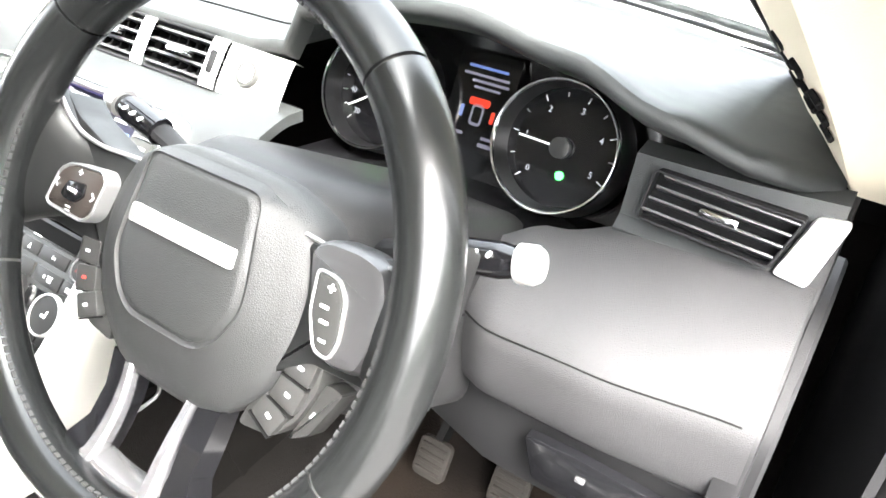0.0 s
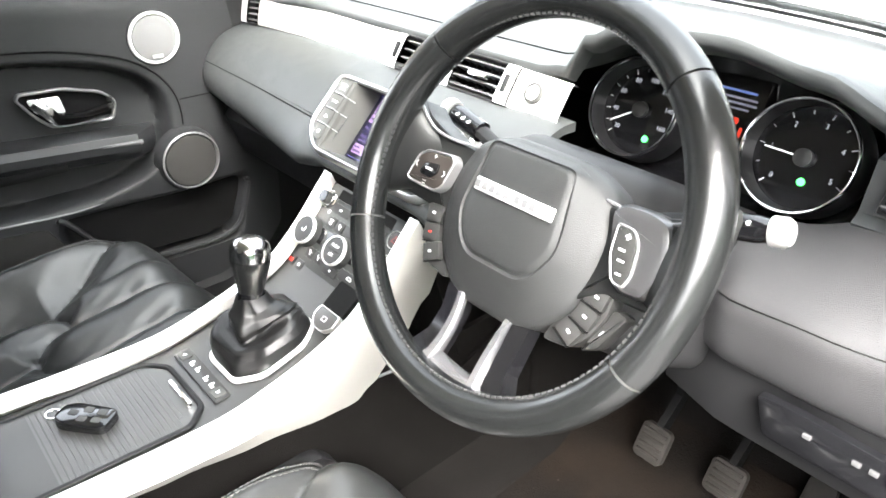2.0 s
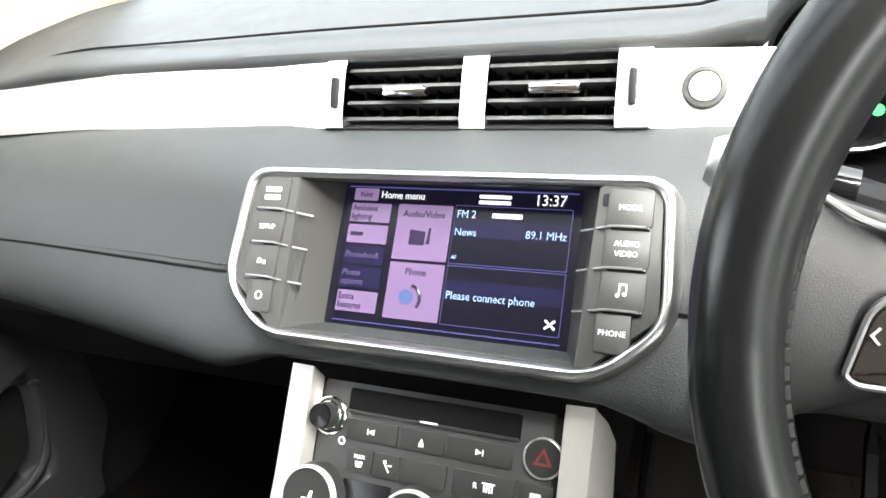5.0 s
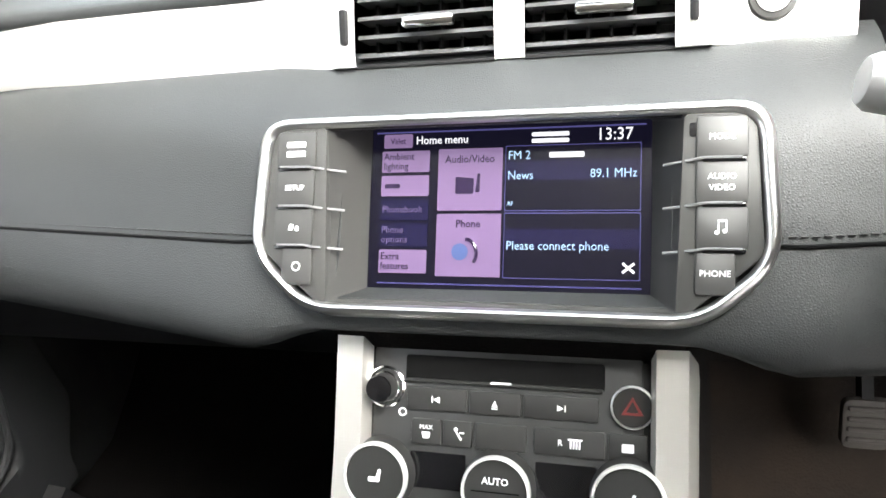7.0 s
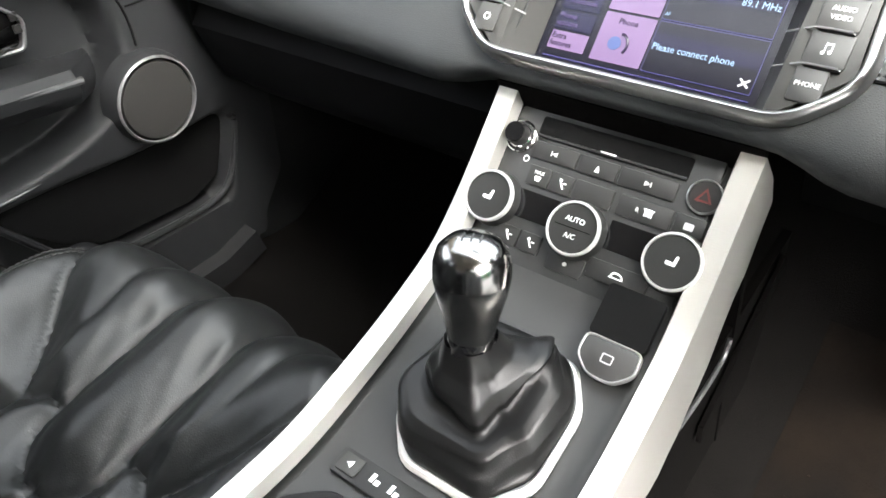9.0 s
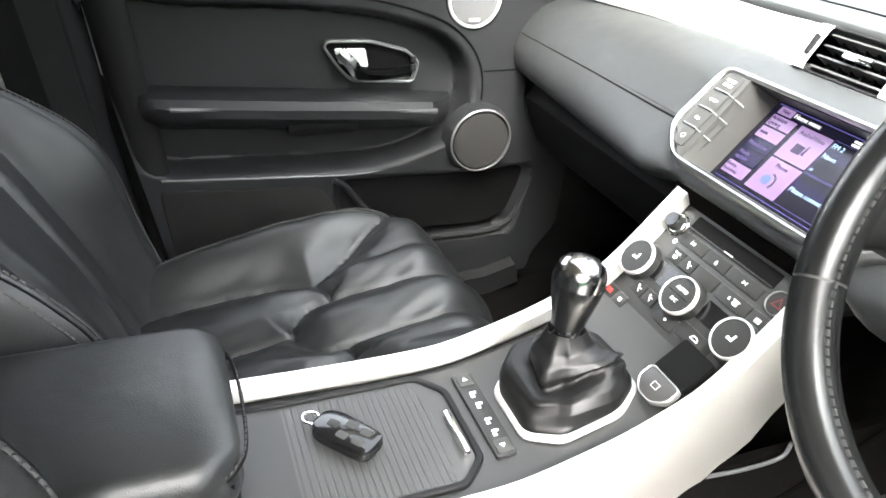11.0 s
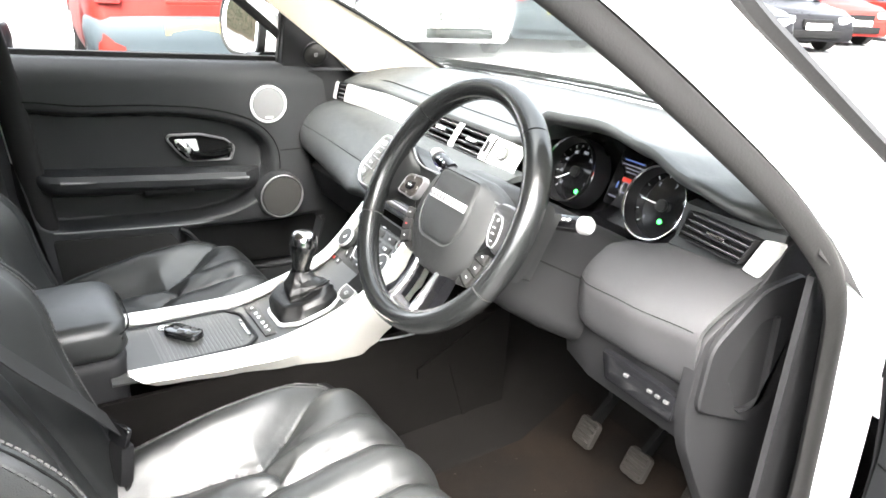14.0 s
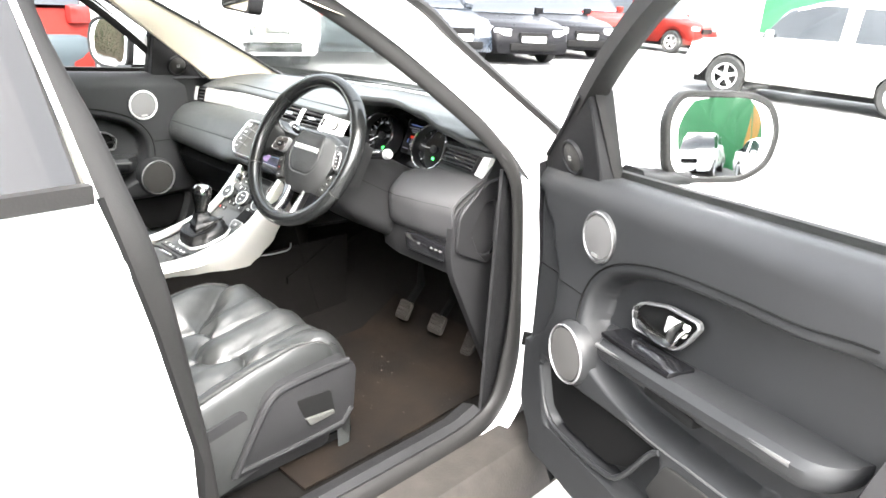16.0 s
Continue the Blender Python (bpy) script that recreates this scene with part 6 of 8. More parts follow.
        part("rear_side_cover", prism(rounded([(-0.36, 0.43), (-0.30, 0.56), (-0.10, 0.60), (-0.06, 0.50), (-0.12, 0.43)][::sx], 0.02), sm_, 0.03, 0.005, -0.006), PLASTIC, s)
        if sx > 0:
            part("valance_ridge", sweep(catmull([sm_ @ V((a, b, 0.009)) for a, b in ((-0.138, 0.455), (-0.095, 0.532), (-0.048, 0.606), (-0.004, 0.624), (0.08, 0.628), (0.165, 0.630))], 4), ring2(0.0085, 8)), PLASTIC, s, "raised edge of the seat side")
            part("lower_lip", sweep([sm_ @ V((a, b, 0.008)) for a, b in ((-0.135, 0.462), (0.02, 0.462), (0.15, 0.466), (0.178, 0.50))], ring2(0.008, 8)), PLASTIC, s)
            # flat black plate in place of a hollow, its shade put into the colour
            part("recess", prism(rounded([(0.018, 0.578), (0.113, 0.572), (0.128, 0.502), (0.053, 0.496)][::-1], 0.010), sm_, 0.004, 0, 0.0115), DEEP, s)
            part("lever", prism(rounded([(0.040, 0.525), (0.120, 0.518), (0.124, 0.506), (0.055, 0.501)][::-1], 0.005), sm_, 0.004, 0.0015, 0.016), GREYFRAME, s, "seat adjuster")
    part("base", rbox((xc, -0.06 + dy, 0.47), 0.47, 0.42, 0.17, 0.03), PLASTIC, s)
    for rx in (-0.19, 0.19):
        part("rail", rbox((xc + rx, -0.05 + dy, 0.378), 0.035, 0.56, 0.03, 0.006), DEEP, s)
    # backrest: hollow middle, full lower bolsters, a notch, then narrower shoulders
    def back_y(z):
        return sum(table(BACKLINE, z - raised + k, False)[0] for k in (-0.04, 0.0, 0.04)) / 3
    rows = []
    for j in range(101):
        v = j / 100
        row = []
        z = 0.555 + (0.69 + raised) * v
        zz = z - raised
        w = sum(table(BACKWIDTH, zz + k, False)[0] for k in (-0.03, -0.015, 0.0, 0.015, 0.03)) / 5
        side = sum(table(BOLSTER, zz + k, False)[0] for k in (-0.03, -0.015, 0.0, 0.015, 0.03)) / 5
        for i in range(136):
            u = i / 135 * 2 - 1
            ax = abs(u)
            x = u * w
            xx = abs(x)
            f = side * math.exp(-((ax - 0.86) / 0.20) ** 2)
            f -= 0.09 * max(0, (ax - 0.88) / 0.12) ** 2
            f -= 0.10 * max(0, (v - 0.92) / 0.08) ** 2
            f += 0.014 * math.exp(-((zz - 0.70) / 0.12) ** 2) * max(0.0, 1 - ax * 1.6)
            if zz < 0.95:
                f += 0.0045 * math.exp(-((ax - 0.88) / 0.022) ** 2) - 0.004 * math.exp(-((ax - 0.88) / 0.006) ** 2) - 0.003 * math.exp(-((ax - 0.82) / 0.012) ** 2)
            f += groove(xx - (0.146 + 0.020 * (zz - 0.75)), 0.010, 0.012) * (zz < 1.16)
            d = abs(xx - (0.052 + 0.09 * max(0.0, zz - 0.62))) if zz < 1.0 else abs(math.hypot(xx / 0.086, (zz - 1.0) / 0.10) - 1) * 0.06
            f += groove(d, 0.010, 0.012)
            if xx > 0.146:
                f += groove(zz - 0.955 - 0.12 * (xx - 0.2), 0.010, 0.012)
            f += 0.002 * noise.noise((x * 14 + xc, z * 14, 4.0))
            row.append(V((xc + x, back_y(z) + f + dy, z + 0.35 * f)))
        rows.append(row)
    part("backrest", loft(rows), LEATHER, s, "black leather backrest with side bolsters", crease=70)
    part("back_shell", loft([[V((xc + sgn * (table(BACKWIDTH, z - raised)[0] - k), back_y(z) + off + dy, z)) for sgn, k, off in ((-1, 0.003, -0.085), (-1, 0.035, -0.15), (1, 0.035, -0.15), (1, 0.003, -0.085))] for z in np.linspace(0.58, 1.20 + raised, 12)], cap=False), LEATHER, s)
    for i in (8, 127):
        for k in (-2, 2):
            stitches([rows[j][i + k] + V((0, 0.0022, 0.0010)) for j in range(2, 56, 1)], s, THREAD, 0.0075, 0.0052, 0.0016)
        part("seam", sweep([rows[j][i] + V((0, 0.0004, 0.0)) for j in range(2, 56, 3)], ring2(0.0016, 5)), DEEP, s)
    hr = frame_of((xc, back_y(1.345) + 0.03 + dy, 1.345), (1, 0, 0), (0, -0.22, 0.97))
    part("headrest", loft([[hr @ V((x, y, z)) for x, y in rrect(w, h, 0.05, 6)] for w, h, z in ((0.20, 0.12, 0.065), (0.24, 0.16, 0.055), (0.25, 0.17, 0.02), (0.24, 0.16, -0.03), (0.2, 0.12, -0.045))], closed_u=True, cap=True), LEATHER, s)
    for rx in (-0.06, 0.06):
        part("headrest_post", sweep([hr @ V((rx, -0.15, -0.012)), hr @ V((rx, -0.05, -0.012))], ring2(0.006, 8)), CHROME, s)
    return s


seat(0.369, 0.010, 0.125, "black leather driver's seat with pleated cushion, slightly worn")
seat(-0.369, 0.022, 0.0, "black leather passenger seat with pleated cushion")
# belt lying over the driver's seat, clipped into its buckle
bk = thing("fastened_belt", "black seat belt lying fastened over the empty driver's seat", "seat belt", (0.185, -0.2, 0.62))
path_ = catmull([V((0.186, -0.205, 0.715)), V((0.26, -0.262, 0.83)), V((0.36, -0.325, 0.965)), V((0.50, -0.375, 1.13)), V((0.62, -0.42, 1.27)), V((0.70, -0.44, 1.34))], 5)
part("webbing", sweep(path_, [(-0.0235, -0.001), (0.0235, -0.001), (0.0235, 0.001), (-0.0235, 0.001)], up=(-0.15, 0.9, 0.3)), WEB, bk, "black belt webbing")
bkm = frame_of((0.185, -0.200, 0.690), (1, 0.35, 0), (0, 0.15, 1))
part("tongue_plate", prism(rounded([(-0.030, 0.020), (-0.024, -0.012), (0.024, -0.012), (0.034, 0.026)], 0.006), bkm, 0.006, 0.001, 0.003), GLOSS, bk, "black belt tongue")
part("buckle", rbox(bkm @ Matrix.Translation((0.0, -0.045, -0.006)), 0.040, 0.070, 0.022, 0.006), PLASTIC, bk)
part("stem", rbox(bkm @ Matrix.Translation((0.0, -0.13, -0.012)), 0.030, 0.11, 0.010, 0.003), WEB, bk)
# rear bench, plain
rb = thing("bench_seat", "black leather rear bench seat", "car seat", (0, -1.2, 0.4))
part("cushion", rbox((0, -1.1, 0.60), 1.3, 0.5, 0.2, 0.05, 3), LEATHER, rb)
part("backrest", rbox(pose(0, -1.42, 0.95, -15, 0, 0), 1.3, 0.16, 0.62, 0.05, 3), LEATHER, rb)

# ---- pedals and mat ----
for nm, x, y, z, w, h in (("clutch_pedal", 0.326, 0.655, 0.500, 0.052, 0.060), ("brake_pedal", 0.436, 0.690, 0.482, 0.058, 0.058), ("accelerator_pedal", 0.550, 0.725, 0.470, 0.042, 0.13)):
    pd = thing(nm, "worn metal and rubber " + nm.replace("_", " "), "pedal", (x, y, z))
    pm = frame_of((x, y, z), (1, 0, 0), (0, 0.45, 0.89))
    part("pad", prism(rrect(w, h, 0.010), pm, 0.012, 0.003, 0.006), WORN, pd, "scuffed pedal pad")
    for i in range(4 if h < 0.1 else 7):
        part("rib", rbox(pm @ Matrix.Translation((0, -h / 2 + 0.012 + i * 0.0125, 0.007)), w * 0.8, 0.006, 0.005, 0.0015, 1), WORN, pd)
    part("arm", sweep([pm @ V((0, h * 0.3, -0.008)), pm @ V((0, h * 0.5 + 0.06, -0.03)), V((x, y + 0.05, 0.78))], [(-0.006, -0.014), (0.006, -0.014), (0.006, 0.014), (-0.006, 0.014)]), DEEP, pd)
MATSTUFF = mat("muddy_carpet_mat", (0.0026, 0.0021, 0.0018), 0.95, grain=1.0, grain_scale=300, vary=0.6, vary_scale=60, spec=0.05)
nt = MATSTUFF.node_tree
co_ = nt.nodes.new("ShaderNodeTexCoord")
st_ = nt.nodes.new("ShaderNodeTexNoise")
st_.inputs["Scale"].default_value = 7.0
st_.inputs["Detail"].default_value = 9.0
st_.inputs["Roughness"].default_value = 0.7
nt.links.new(co_.outputs["Object"], st_.inputs["Vector"])
rp_ = nt.nodes.new("ShaderNodeValToRGB")
rp_.color_ramp.elements[0].position = 0.40
rp_.color_ramp.elements[1].position = 0.80
mx_ = nt.nodes.new("ShaderNodeMixRGB")
nt.links.new(st_.outputs["Fac"], rp_.inputs[0])
nt.links.new(rp_.outputs[0], mx_.inputs[0])
src = nt.nodes["Principled BSDF"].inputs["Base Color"].links[0].from_socket
nt.links.new(src, mx_.inputs[1])
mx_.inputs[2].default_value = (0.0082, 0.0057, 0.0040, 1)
nt.links.new(mx_.outputs[0], nt.nodes["Principled BSDF"].inputs["Base Color"])
mat_rows = []
for y in np.linspace(0.02, 0.77, 46):
    up_ = table([(0.30, 0.0), (0.62, 0.010), (0.78, 0.100)], y, False)[0]
    mat_rows.append([V((x, y, 0.373 + up_ + 0.003 * noise.noise((x * 9, y * 9, 0)) + 0.05 * max(0.0, 0.20 - x))) for x in np.linspace(0.165, 0.68, 30)])
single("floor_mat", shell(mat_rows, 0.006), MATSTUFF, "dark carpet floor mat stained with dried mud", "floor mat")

# dry leaf scraps and grit lying on the mat
rnd = random.Random(11)
SCRAP = mat("pale_grit", (0.026, 0.021, 0.016), 0.9, vary=0.4, vary_scale=80, spec=0.1)
verts, faces = [], []
for _ in range(70):
    x, y = rnd.uniform(0.18, 0.70), rnd.uniform(0.03, 0.60)
    z = 0.3745 + table([(0.30, 0.0), (0.62, 0.010), (0.78, 0.100)], y, False)[0]
    r = rnd.uniform(0.0010, 0.0034)
    a = rnd.uniform(0, 6.28)
    i = len(verts)
    for q in range(5):
        k = r * rnd.uniform(0.6, 1.3)
        verts.append((x + k * math.cos(a + q * 1.256), y + k * math.sin(a + q * 1.256), z))
    verts.append((x, y, z + r * 0.7))
    faces += [(i + q, i + (q + 1) % 5, i + 5) for q in range(5)]
me = bpy.data.meshes.new("grit")
me.from_pydata(verts, [], faces)
me.materials.append(SCRAP)
tagged(new("grit", me), "pale grit and leaf scraps on the muddy mat", "grit", kind="stuff")


# ---- front doors: built closed on the right, then placed ----
RECESS = [(-0.275, 0.984), (-0.10, 0.980), (0.08, 0.971), (0.205, 0.955), (0.315, 0.918), (0.368, 0.852), (0.352, 0.762), (0.282, 0.708), (0.164, 0.682), (-0.05, 0.690), (-0.205, 0.706), (-0.240, 0.80)]
REC = [V((p.x, p.y)) for p in catmull([(y, z, 0) for y, z in RECESS], 6, closed=True)]


def rec_dist(y, z):
    """Signed distance to the recess outline, negative inside."""
    best, inside = 9.0, False
    n = len(REC)
    for i in range(n):
        a, b = REC[i], REC[(i + 1) % n]
        best = min(best, seg_dist(y, z, a.x, a.y, b.x, b.y))
        if (a.y > z) != (b.y > z) and y < (b.x - a.x) * (z - a.y) / (b.y - a.y) + a.x:
            inside = not inside
    return -best if inside else best


def sill_z(y):
    return 1.088 + 0.035 * (0.43 - y) / 0.7


def card_x(y, z):
    x = 0.752 + 0.012 * (z - 0.75) / 0.3
    top = sill_z(y)
    x += 0.030 * max(0.0, (z - top + 0.045) / 0.045) ** 2
    d = rec_dist(y, z)
    x += 0.055 * max(0.0, min(1.0, 0.5 - d / 0.020)) ** 1.5 if d < 0.010 else 0.0
    # speaker area and lower bulge
    x -= 0.022 * math.exp(-(((y - 0.385) / 0.12) ** 2 + ((z - 0.715) / 0.11) ** 2))
    # flat part behind the raised front edge
    if z > 0.66:
        x += 0.016 * max(0.0, min(1.0, (y - table([(0.66, 0.58), (0.72, 0.52), (0.78, 0.492), (0.86, 0.500), (0.95, 0.540), (1.01, 0.590), (1.05, 0.66)], z)[0]) / 0.016))
    # pocket
    if z < 0.665 and -0.02 < y - 0.11 < 0.44 and z > 0.50:
        x += 0.05 * min(1, max(0, (0.655 - z) / 0.02)) * min(1, max(0, (y - 0.10) / 0.03)) * min(1, max(0, (0.52 - y - (0.62 - z) * 0.25) / 0.03))
    return x


def front_edge(z):
    return table([(0.30, 0.44), (0.42, 0.54), (0.52, 0.60), (0.62, 0.605), (0.85, 0.600), (1.00, 0.622), (1.10, 0.635)], z)[0]


# copies of the speaker mesh, toned for the daylight on the open door
GRILLE_LOW_SUN = mat("lower_mesh_sun_tone", (0.055, 0.053, 0.051), 0.55, 0.3, grain=0.8, grain_scale=900, vary=0.1, spec=0.3)
GRILLE_UP_SUN = mat("upper_mesh_sun_tone", (0.085, 0.083, 0.082), 0.55, 0.3, grain=0.8, grain_scale=900, vary=0.1, spec=0.3)


def build_door(label, low_mesh, up_mesh, ring_top):
    d = thing("door_1" if low_mesh is GRILLE_DARK else "door_2", label, "car door", (0.822, 0.648, 0.5), kind="structure")
    zs = list(np.linspace(0.40, 0.66, 20)) + list(np.linspace(0.665, 1.005, 86)) + [1.015, 1.03, 1.045, 1.06, 1.075]
    rows = []
    for z in zs:
        rows.append([V((card_x(y, z), y, z)) for y in np.linspace(-0.285 + 0.085 * max(0, (1.0 - z) / 0.5), front_edge(z), 120)])
    rows.append([V((0.790, p.y, sill_z(p.y))) for p in rows[-1]])
    rows.append([V((0.835, p.y, sill_z(p.y) + 0.002)) for p in rows[-1]])
    part("door_card", loft(rows), DOORSKIN, d, "dark grey moulded door trim", crease=60)
    part("waist_rubber", sweep([V((0.842, y, sill_z(y) + 0.004)) for y in np.linspace(0.45, -0.36, 10)], [(-0.008, -0.012), (0.008, -0.012), (0.006, 0.010), (-0.004, 0.012)]), RUBBER, d)
    # metal core and outer skin
    core = []
    for z in (0.32, 0.36, 0.5, 0.8, 1.0, 1.075):
        xo = table([(0.32, 0.87), (0.45, 0.915), (0.8, 0.93), (1.0, 0.915), (1.08, 0.885)], z)[0]
        fe, re = front_edge(z) + 0.012, -0.375 + 0.06 * max(0, (0.6 - z) / 0.3)
        core.append([V((0.84, fe, z)), V((0.86, fe + 0.03, z)), V((xo - 0.01, fe + 0.035, z)), V((xo, fe + 0.02, z)), V((xo + 0.004, 0.1, z)), V((xo, re + 0.02, z)), V((xo - 0.02, re, z)), V((0.86, re + 0.01, z)), V((0.85, re + 0.03, z))])
    part("door_shell", loft(core, closed_u=True, cap=True), PAINT, d, "white painted door shell")
    part("door_edge_seal", sweep(catmull([V((0.80, front_edge(z) + 0.018, z)) for z in (1.08, 0.95, 0.8, 0.65, 0.5, 0.40, 0.34)] + [V((0.80, y, 0.335)) for y in (0.35, 0.1, -0.2)], 3), ring2(0.010, 8)), RUBBER, d)
    part("front_edge_cover", loft([[V((0.764, front_edge(z) - 0.002, z)), V((0.785, front_edge(z) + 0.014, z)), V((0.85, front_edge(z) + 0.03, z)), V((0.88, front_edge(z) + 0.045, z))] for z in np.linspace(0.34, 1.08, 14)]), PLASTIC, d)
    part("lower_edge", loft([[V((x, y, z)) for y in np.linspace(-0.24, front_edge(0.40), 12)] for x, z in ((0.752, 0.41), (0.765, 0.375), (0.80, 0.34))]), PLASTIC, d)
    part("rear_edge_cover", loft([[V((card_x(yr, z), yr, z)), V((card_x(yr, z) + 0.02, yr - 0.018, z)), V((0.862, yr - 0.035, z))] for z in np.linspace(0.36, 1.075, 14) for yr in [-0.285 + 0.085 * max(0, (1.0 - z) / 0.5)]]), PLASTIC, d)
    # pocket lip and lower insert
    lip = [(0.105, 0.660), (0.13, 0.640), (0.20, 0.545), (0.26, 0.515), (0.42, 0.505), (0.49, 0.53), (0.525, 0.62), (0.52, 0.64)]
    part("pocket_lip", sweep(catmull([V((0.748, y, z)) for y, z in lip], 5), ring2(0.006, 8)), DOORSKIN, d)
    # near-black sheets stand for the shade inside the pocket
    part("pocket_shade", prism(rounded([(-y, z) for y, z in [(0.125, 0.650), (0.203, 0.560), (0.262, 0.529), (0.420, 0.519), (0.480, 0.542), (0.510, 0.620), (0.508, 0.650)]], 0.010), frame_of((0.764, 0, 0), (0, -1, 0), (0, 0, 1)), 0.004), DEEP, d, "black sheet standing for the shade in the door pocket")
    part("pocket_back", loft([[V((0.81, y, z)) for y in (0.08, 0.3, 0.54)] for z in (0.49, 0.58, 0.665)]), DEEP, d, "black back sheet deepening the shade in the door pocket")
    pi = frame_of((0.7465, 0, 0), (0, -1, 0), (0, 0, 1))
    part("pocket_insert", prism(rounded([(0.205, 0.672), (-0.082, 0.650), (-0.125, 0.572), (-0.05, 0.53), (0.195, 0.532)], 0.012), pi, 0.01, 0.003, 0.003), INSERT, d, "grey carpeted insert")
    # armrest pull
    def arm(y):
        return 0.800 + 0.038 * (0.305 - y) / 0.505
    rows = []
    for y in list(np.linspace(-0.235, -0.17, 14)) + list(np.linspace(-0.16, 0.345, 30)):
        k = min(1.0, max(0.0, (y + 0.235) / 0.06), 1.0)
        k = math.sqrt(1 - (1 - k) ** 2) if k < 1 else 1.0
        k2 = min(1.0, max(0.02, (0.345 - y) / 0.05))
        z0 = arm(y)
        out = 0.728 - 0.004 * math.sin((y + 0.2) * 6)
        xin = 0.815
        w = (xin - out) * (0.05 + 0.95 * k) * (0.35 + 0.65 * k2)
        rows.append([V((xin, y, z0 + 0.004)), V((xin - w * 0.6, y, z0 + 0.006)), V((xin - w * 0.88, y, z0 + 0.003)), V((xin - w, y, z0 - 0.010)), V((xin - w, y, z0 - 0.026 * k)), V((xin - w * 0.85, y, z0 - 0.045 * k)), V((xin - w * 0.5, y, z0 - 0.058 * k)), V((xin, y, z0 - 0.062 * k))])
    part("armrest", loft(rows, cap=True), DOORSKIN, d, "padded armrest with a grab handle")
    part("armrest_trim", sweep([V((0.731, y, arm(y) - 0.012)) for y in np.linspace(-0.17, 0.30, 14)], ring2(0.0055, 8)), SATIN, d, "satin grab rail")
    # black block standing for the shaded hollow under the grab handle
    part("grab_shade", rbox((0.755, 0.085, 0.772), 0.05, 0.13, 0.022, 0.008), DEEP, d)
    # lower trim line under the recess
    part("trim_line", sweep(catmull([V((0.749, y, z)) for y, z in ((-0.20, 0.690), (0.0, 0.676), (0.17, 0.668), (0.290, 0.694), (0.366, 0.756), (0.384, 0.80))], 5), ring2(0.0022, 6)), SATIN, d)
    # pressed groove above the recess and the short joint in front of it
    groove = []
    for i in range(len(REC)):
        a, b = REC[i - 1], REC[(i + 1) % len(REC)]
        t_ = (b - a).normalized()
        q = REC[i] + V((t_.y, -t_.x)) * (0.026 if rec_dist(REC[i].x + t_.y * 0.01, REC[i].y - t_.x * 0.01) > 0 else -0.026)
        if q.y > 0.80 and q.x > -0.25:
            groove.append(V((card_x(q.x, q.y) - 0.0016, q.x, q.y)))
    part("groove", sweep(groove, ring2(0.0020, 6), up=(1, 0, 0)), DEEP, d, "dark pressed groove")
    part("groove", sweep([V((card_x(y, 0.853) - 0.0004, y, 0.853)) for y in np.linspace(0.400, front_edge(0.853) - 0.003, 12)], ring2(0.0014, 6), up=(1, 0, 0)), DEEP, d)
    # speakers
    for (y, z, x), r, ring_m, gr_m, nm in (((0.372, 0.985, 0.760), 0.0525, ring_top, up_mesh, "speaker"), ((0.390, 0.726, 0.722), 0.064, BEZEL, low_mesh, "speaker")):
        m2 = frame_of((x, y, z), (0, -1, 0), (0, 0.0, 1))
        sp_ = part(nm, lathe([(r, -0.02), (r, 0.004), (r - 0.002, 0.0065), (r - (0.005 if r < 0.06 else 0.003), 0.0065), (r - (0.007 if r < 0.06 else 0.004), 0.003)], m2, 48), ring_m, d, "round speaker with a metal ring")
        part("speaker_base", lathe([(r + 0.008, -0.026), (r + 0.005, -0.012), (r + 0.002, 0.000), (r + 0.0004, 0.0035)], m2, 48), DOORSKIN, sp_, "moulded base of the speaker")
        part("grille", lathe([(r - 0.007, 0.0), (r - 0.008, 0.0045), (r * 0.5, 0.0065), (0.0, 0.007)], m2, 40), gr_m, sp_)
        if r < 0.06:
            part("plate", prism(rrect(0.022, 0.007, 0.001, 3), m2 @ Matrix.Translation((0, -0.036, 0)), 0.002, 0, 0.008), GREYMETAL, sp_)
    # inside handle
    hm = frame_of((0.797, 0, 0), (0, -1, 0), (0, 0, 1))
    ho = rounded([(-0.284, 0.866), (-0.272, 0.826), (-0.150, 0.834), (-0.125, 0.860), (-0.098, 0.900), (-0.106, 0.912), (-0.185, 0.910), (-0.258, 0.890)], 0.012, 5)
    hb = part("handle_bezel", rim_of(ho, inset(ho, 0.005), hm, 0.012, 0.008, 0.002), BEZEL, d, "satin handle surround")
    part("handle_bowl", prism(inset(ho, 0.005), hm, 0.004, 0, -0.004), DEEP, hb)
    lever = catmull([hm @ V((-0.262, 0.850, 0.002)), hm @ V((-0.215, 0.846, 0.010)), hm @ V((-0.165, 0.852, 0.016)), hm @ V((-0.148, 0.872, 0.016)), hm @ V((-0.128, 0.893, 0.012))], 4)
    part("handle_lever", sweep(lever, [(-0.005, -0.012), (0.004, -0.012), (0.006, 0.0), (0.004, 0.012), (-0.005, 0.012)], up=(0, 0, 1)), CHROME, hb, "chrome handle lever")
    part("handle_plate", prism(rounded([(-0.182, 0.862), (-0.128, 0.870), (-0.118, 0.898), (-0.176, 0.896)], 0.005), hm, 0.004, 0.001, 0.011), SILVER, hb)
    for k in range(2):
        part("lock_switch", rbox(hm @ Matrix.Translation((-0.270, 0.872 - 0.016 * k, 0.006)), 0.010, 0.011, 0.004, 0.001), BUTTON, hb)
    # sail panel with tweeter
    srows = []
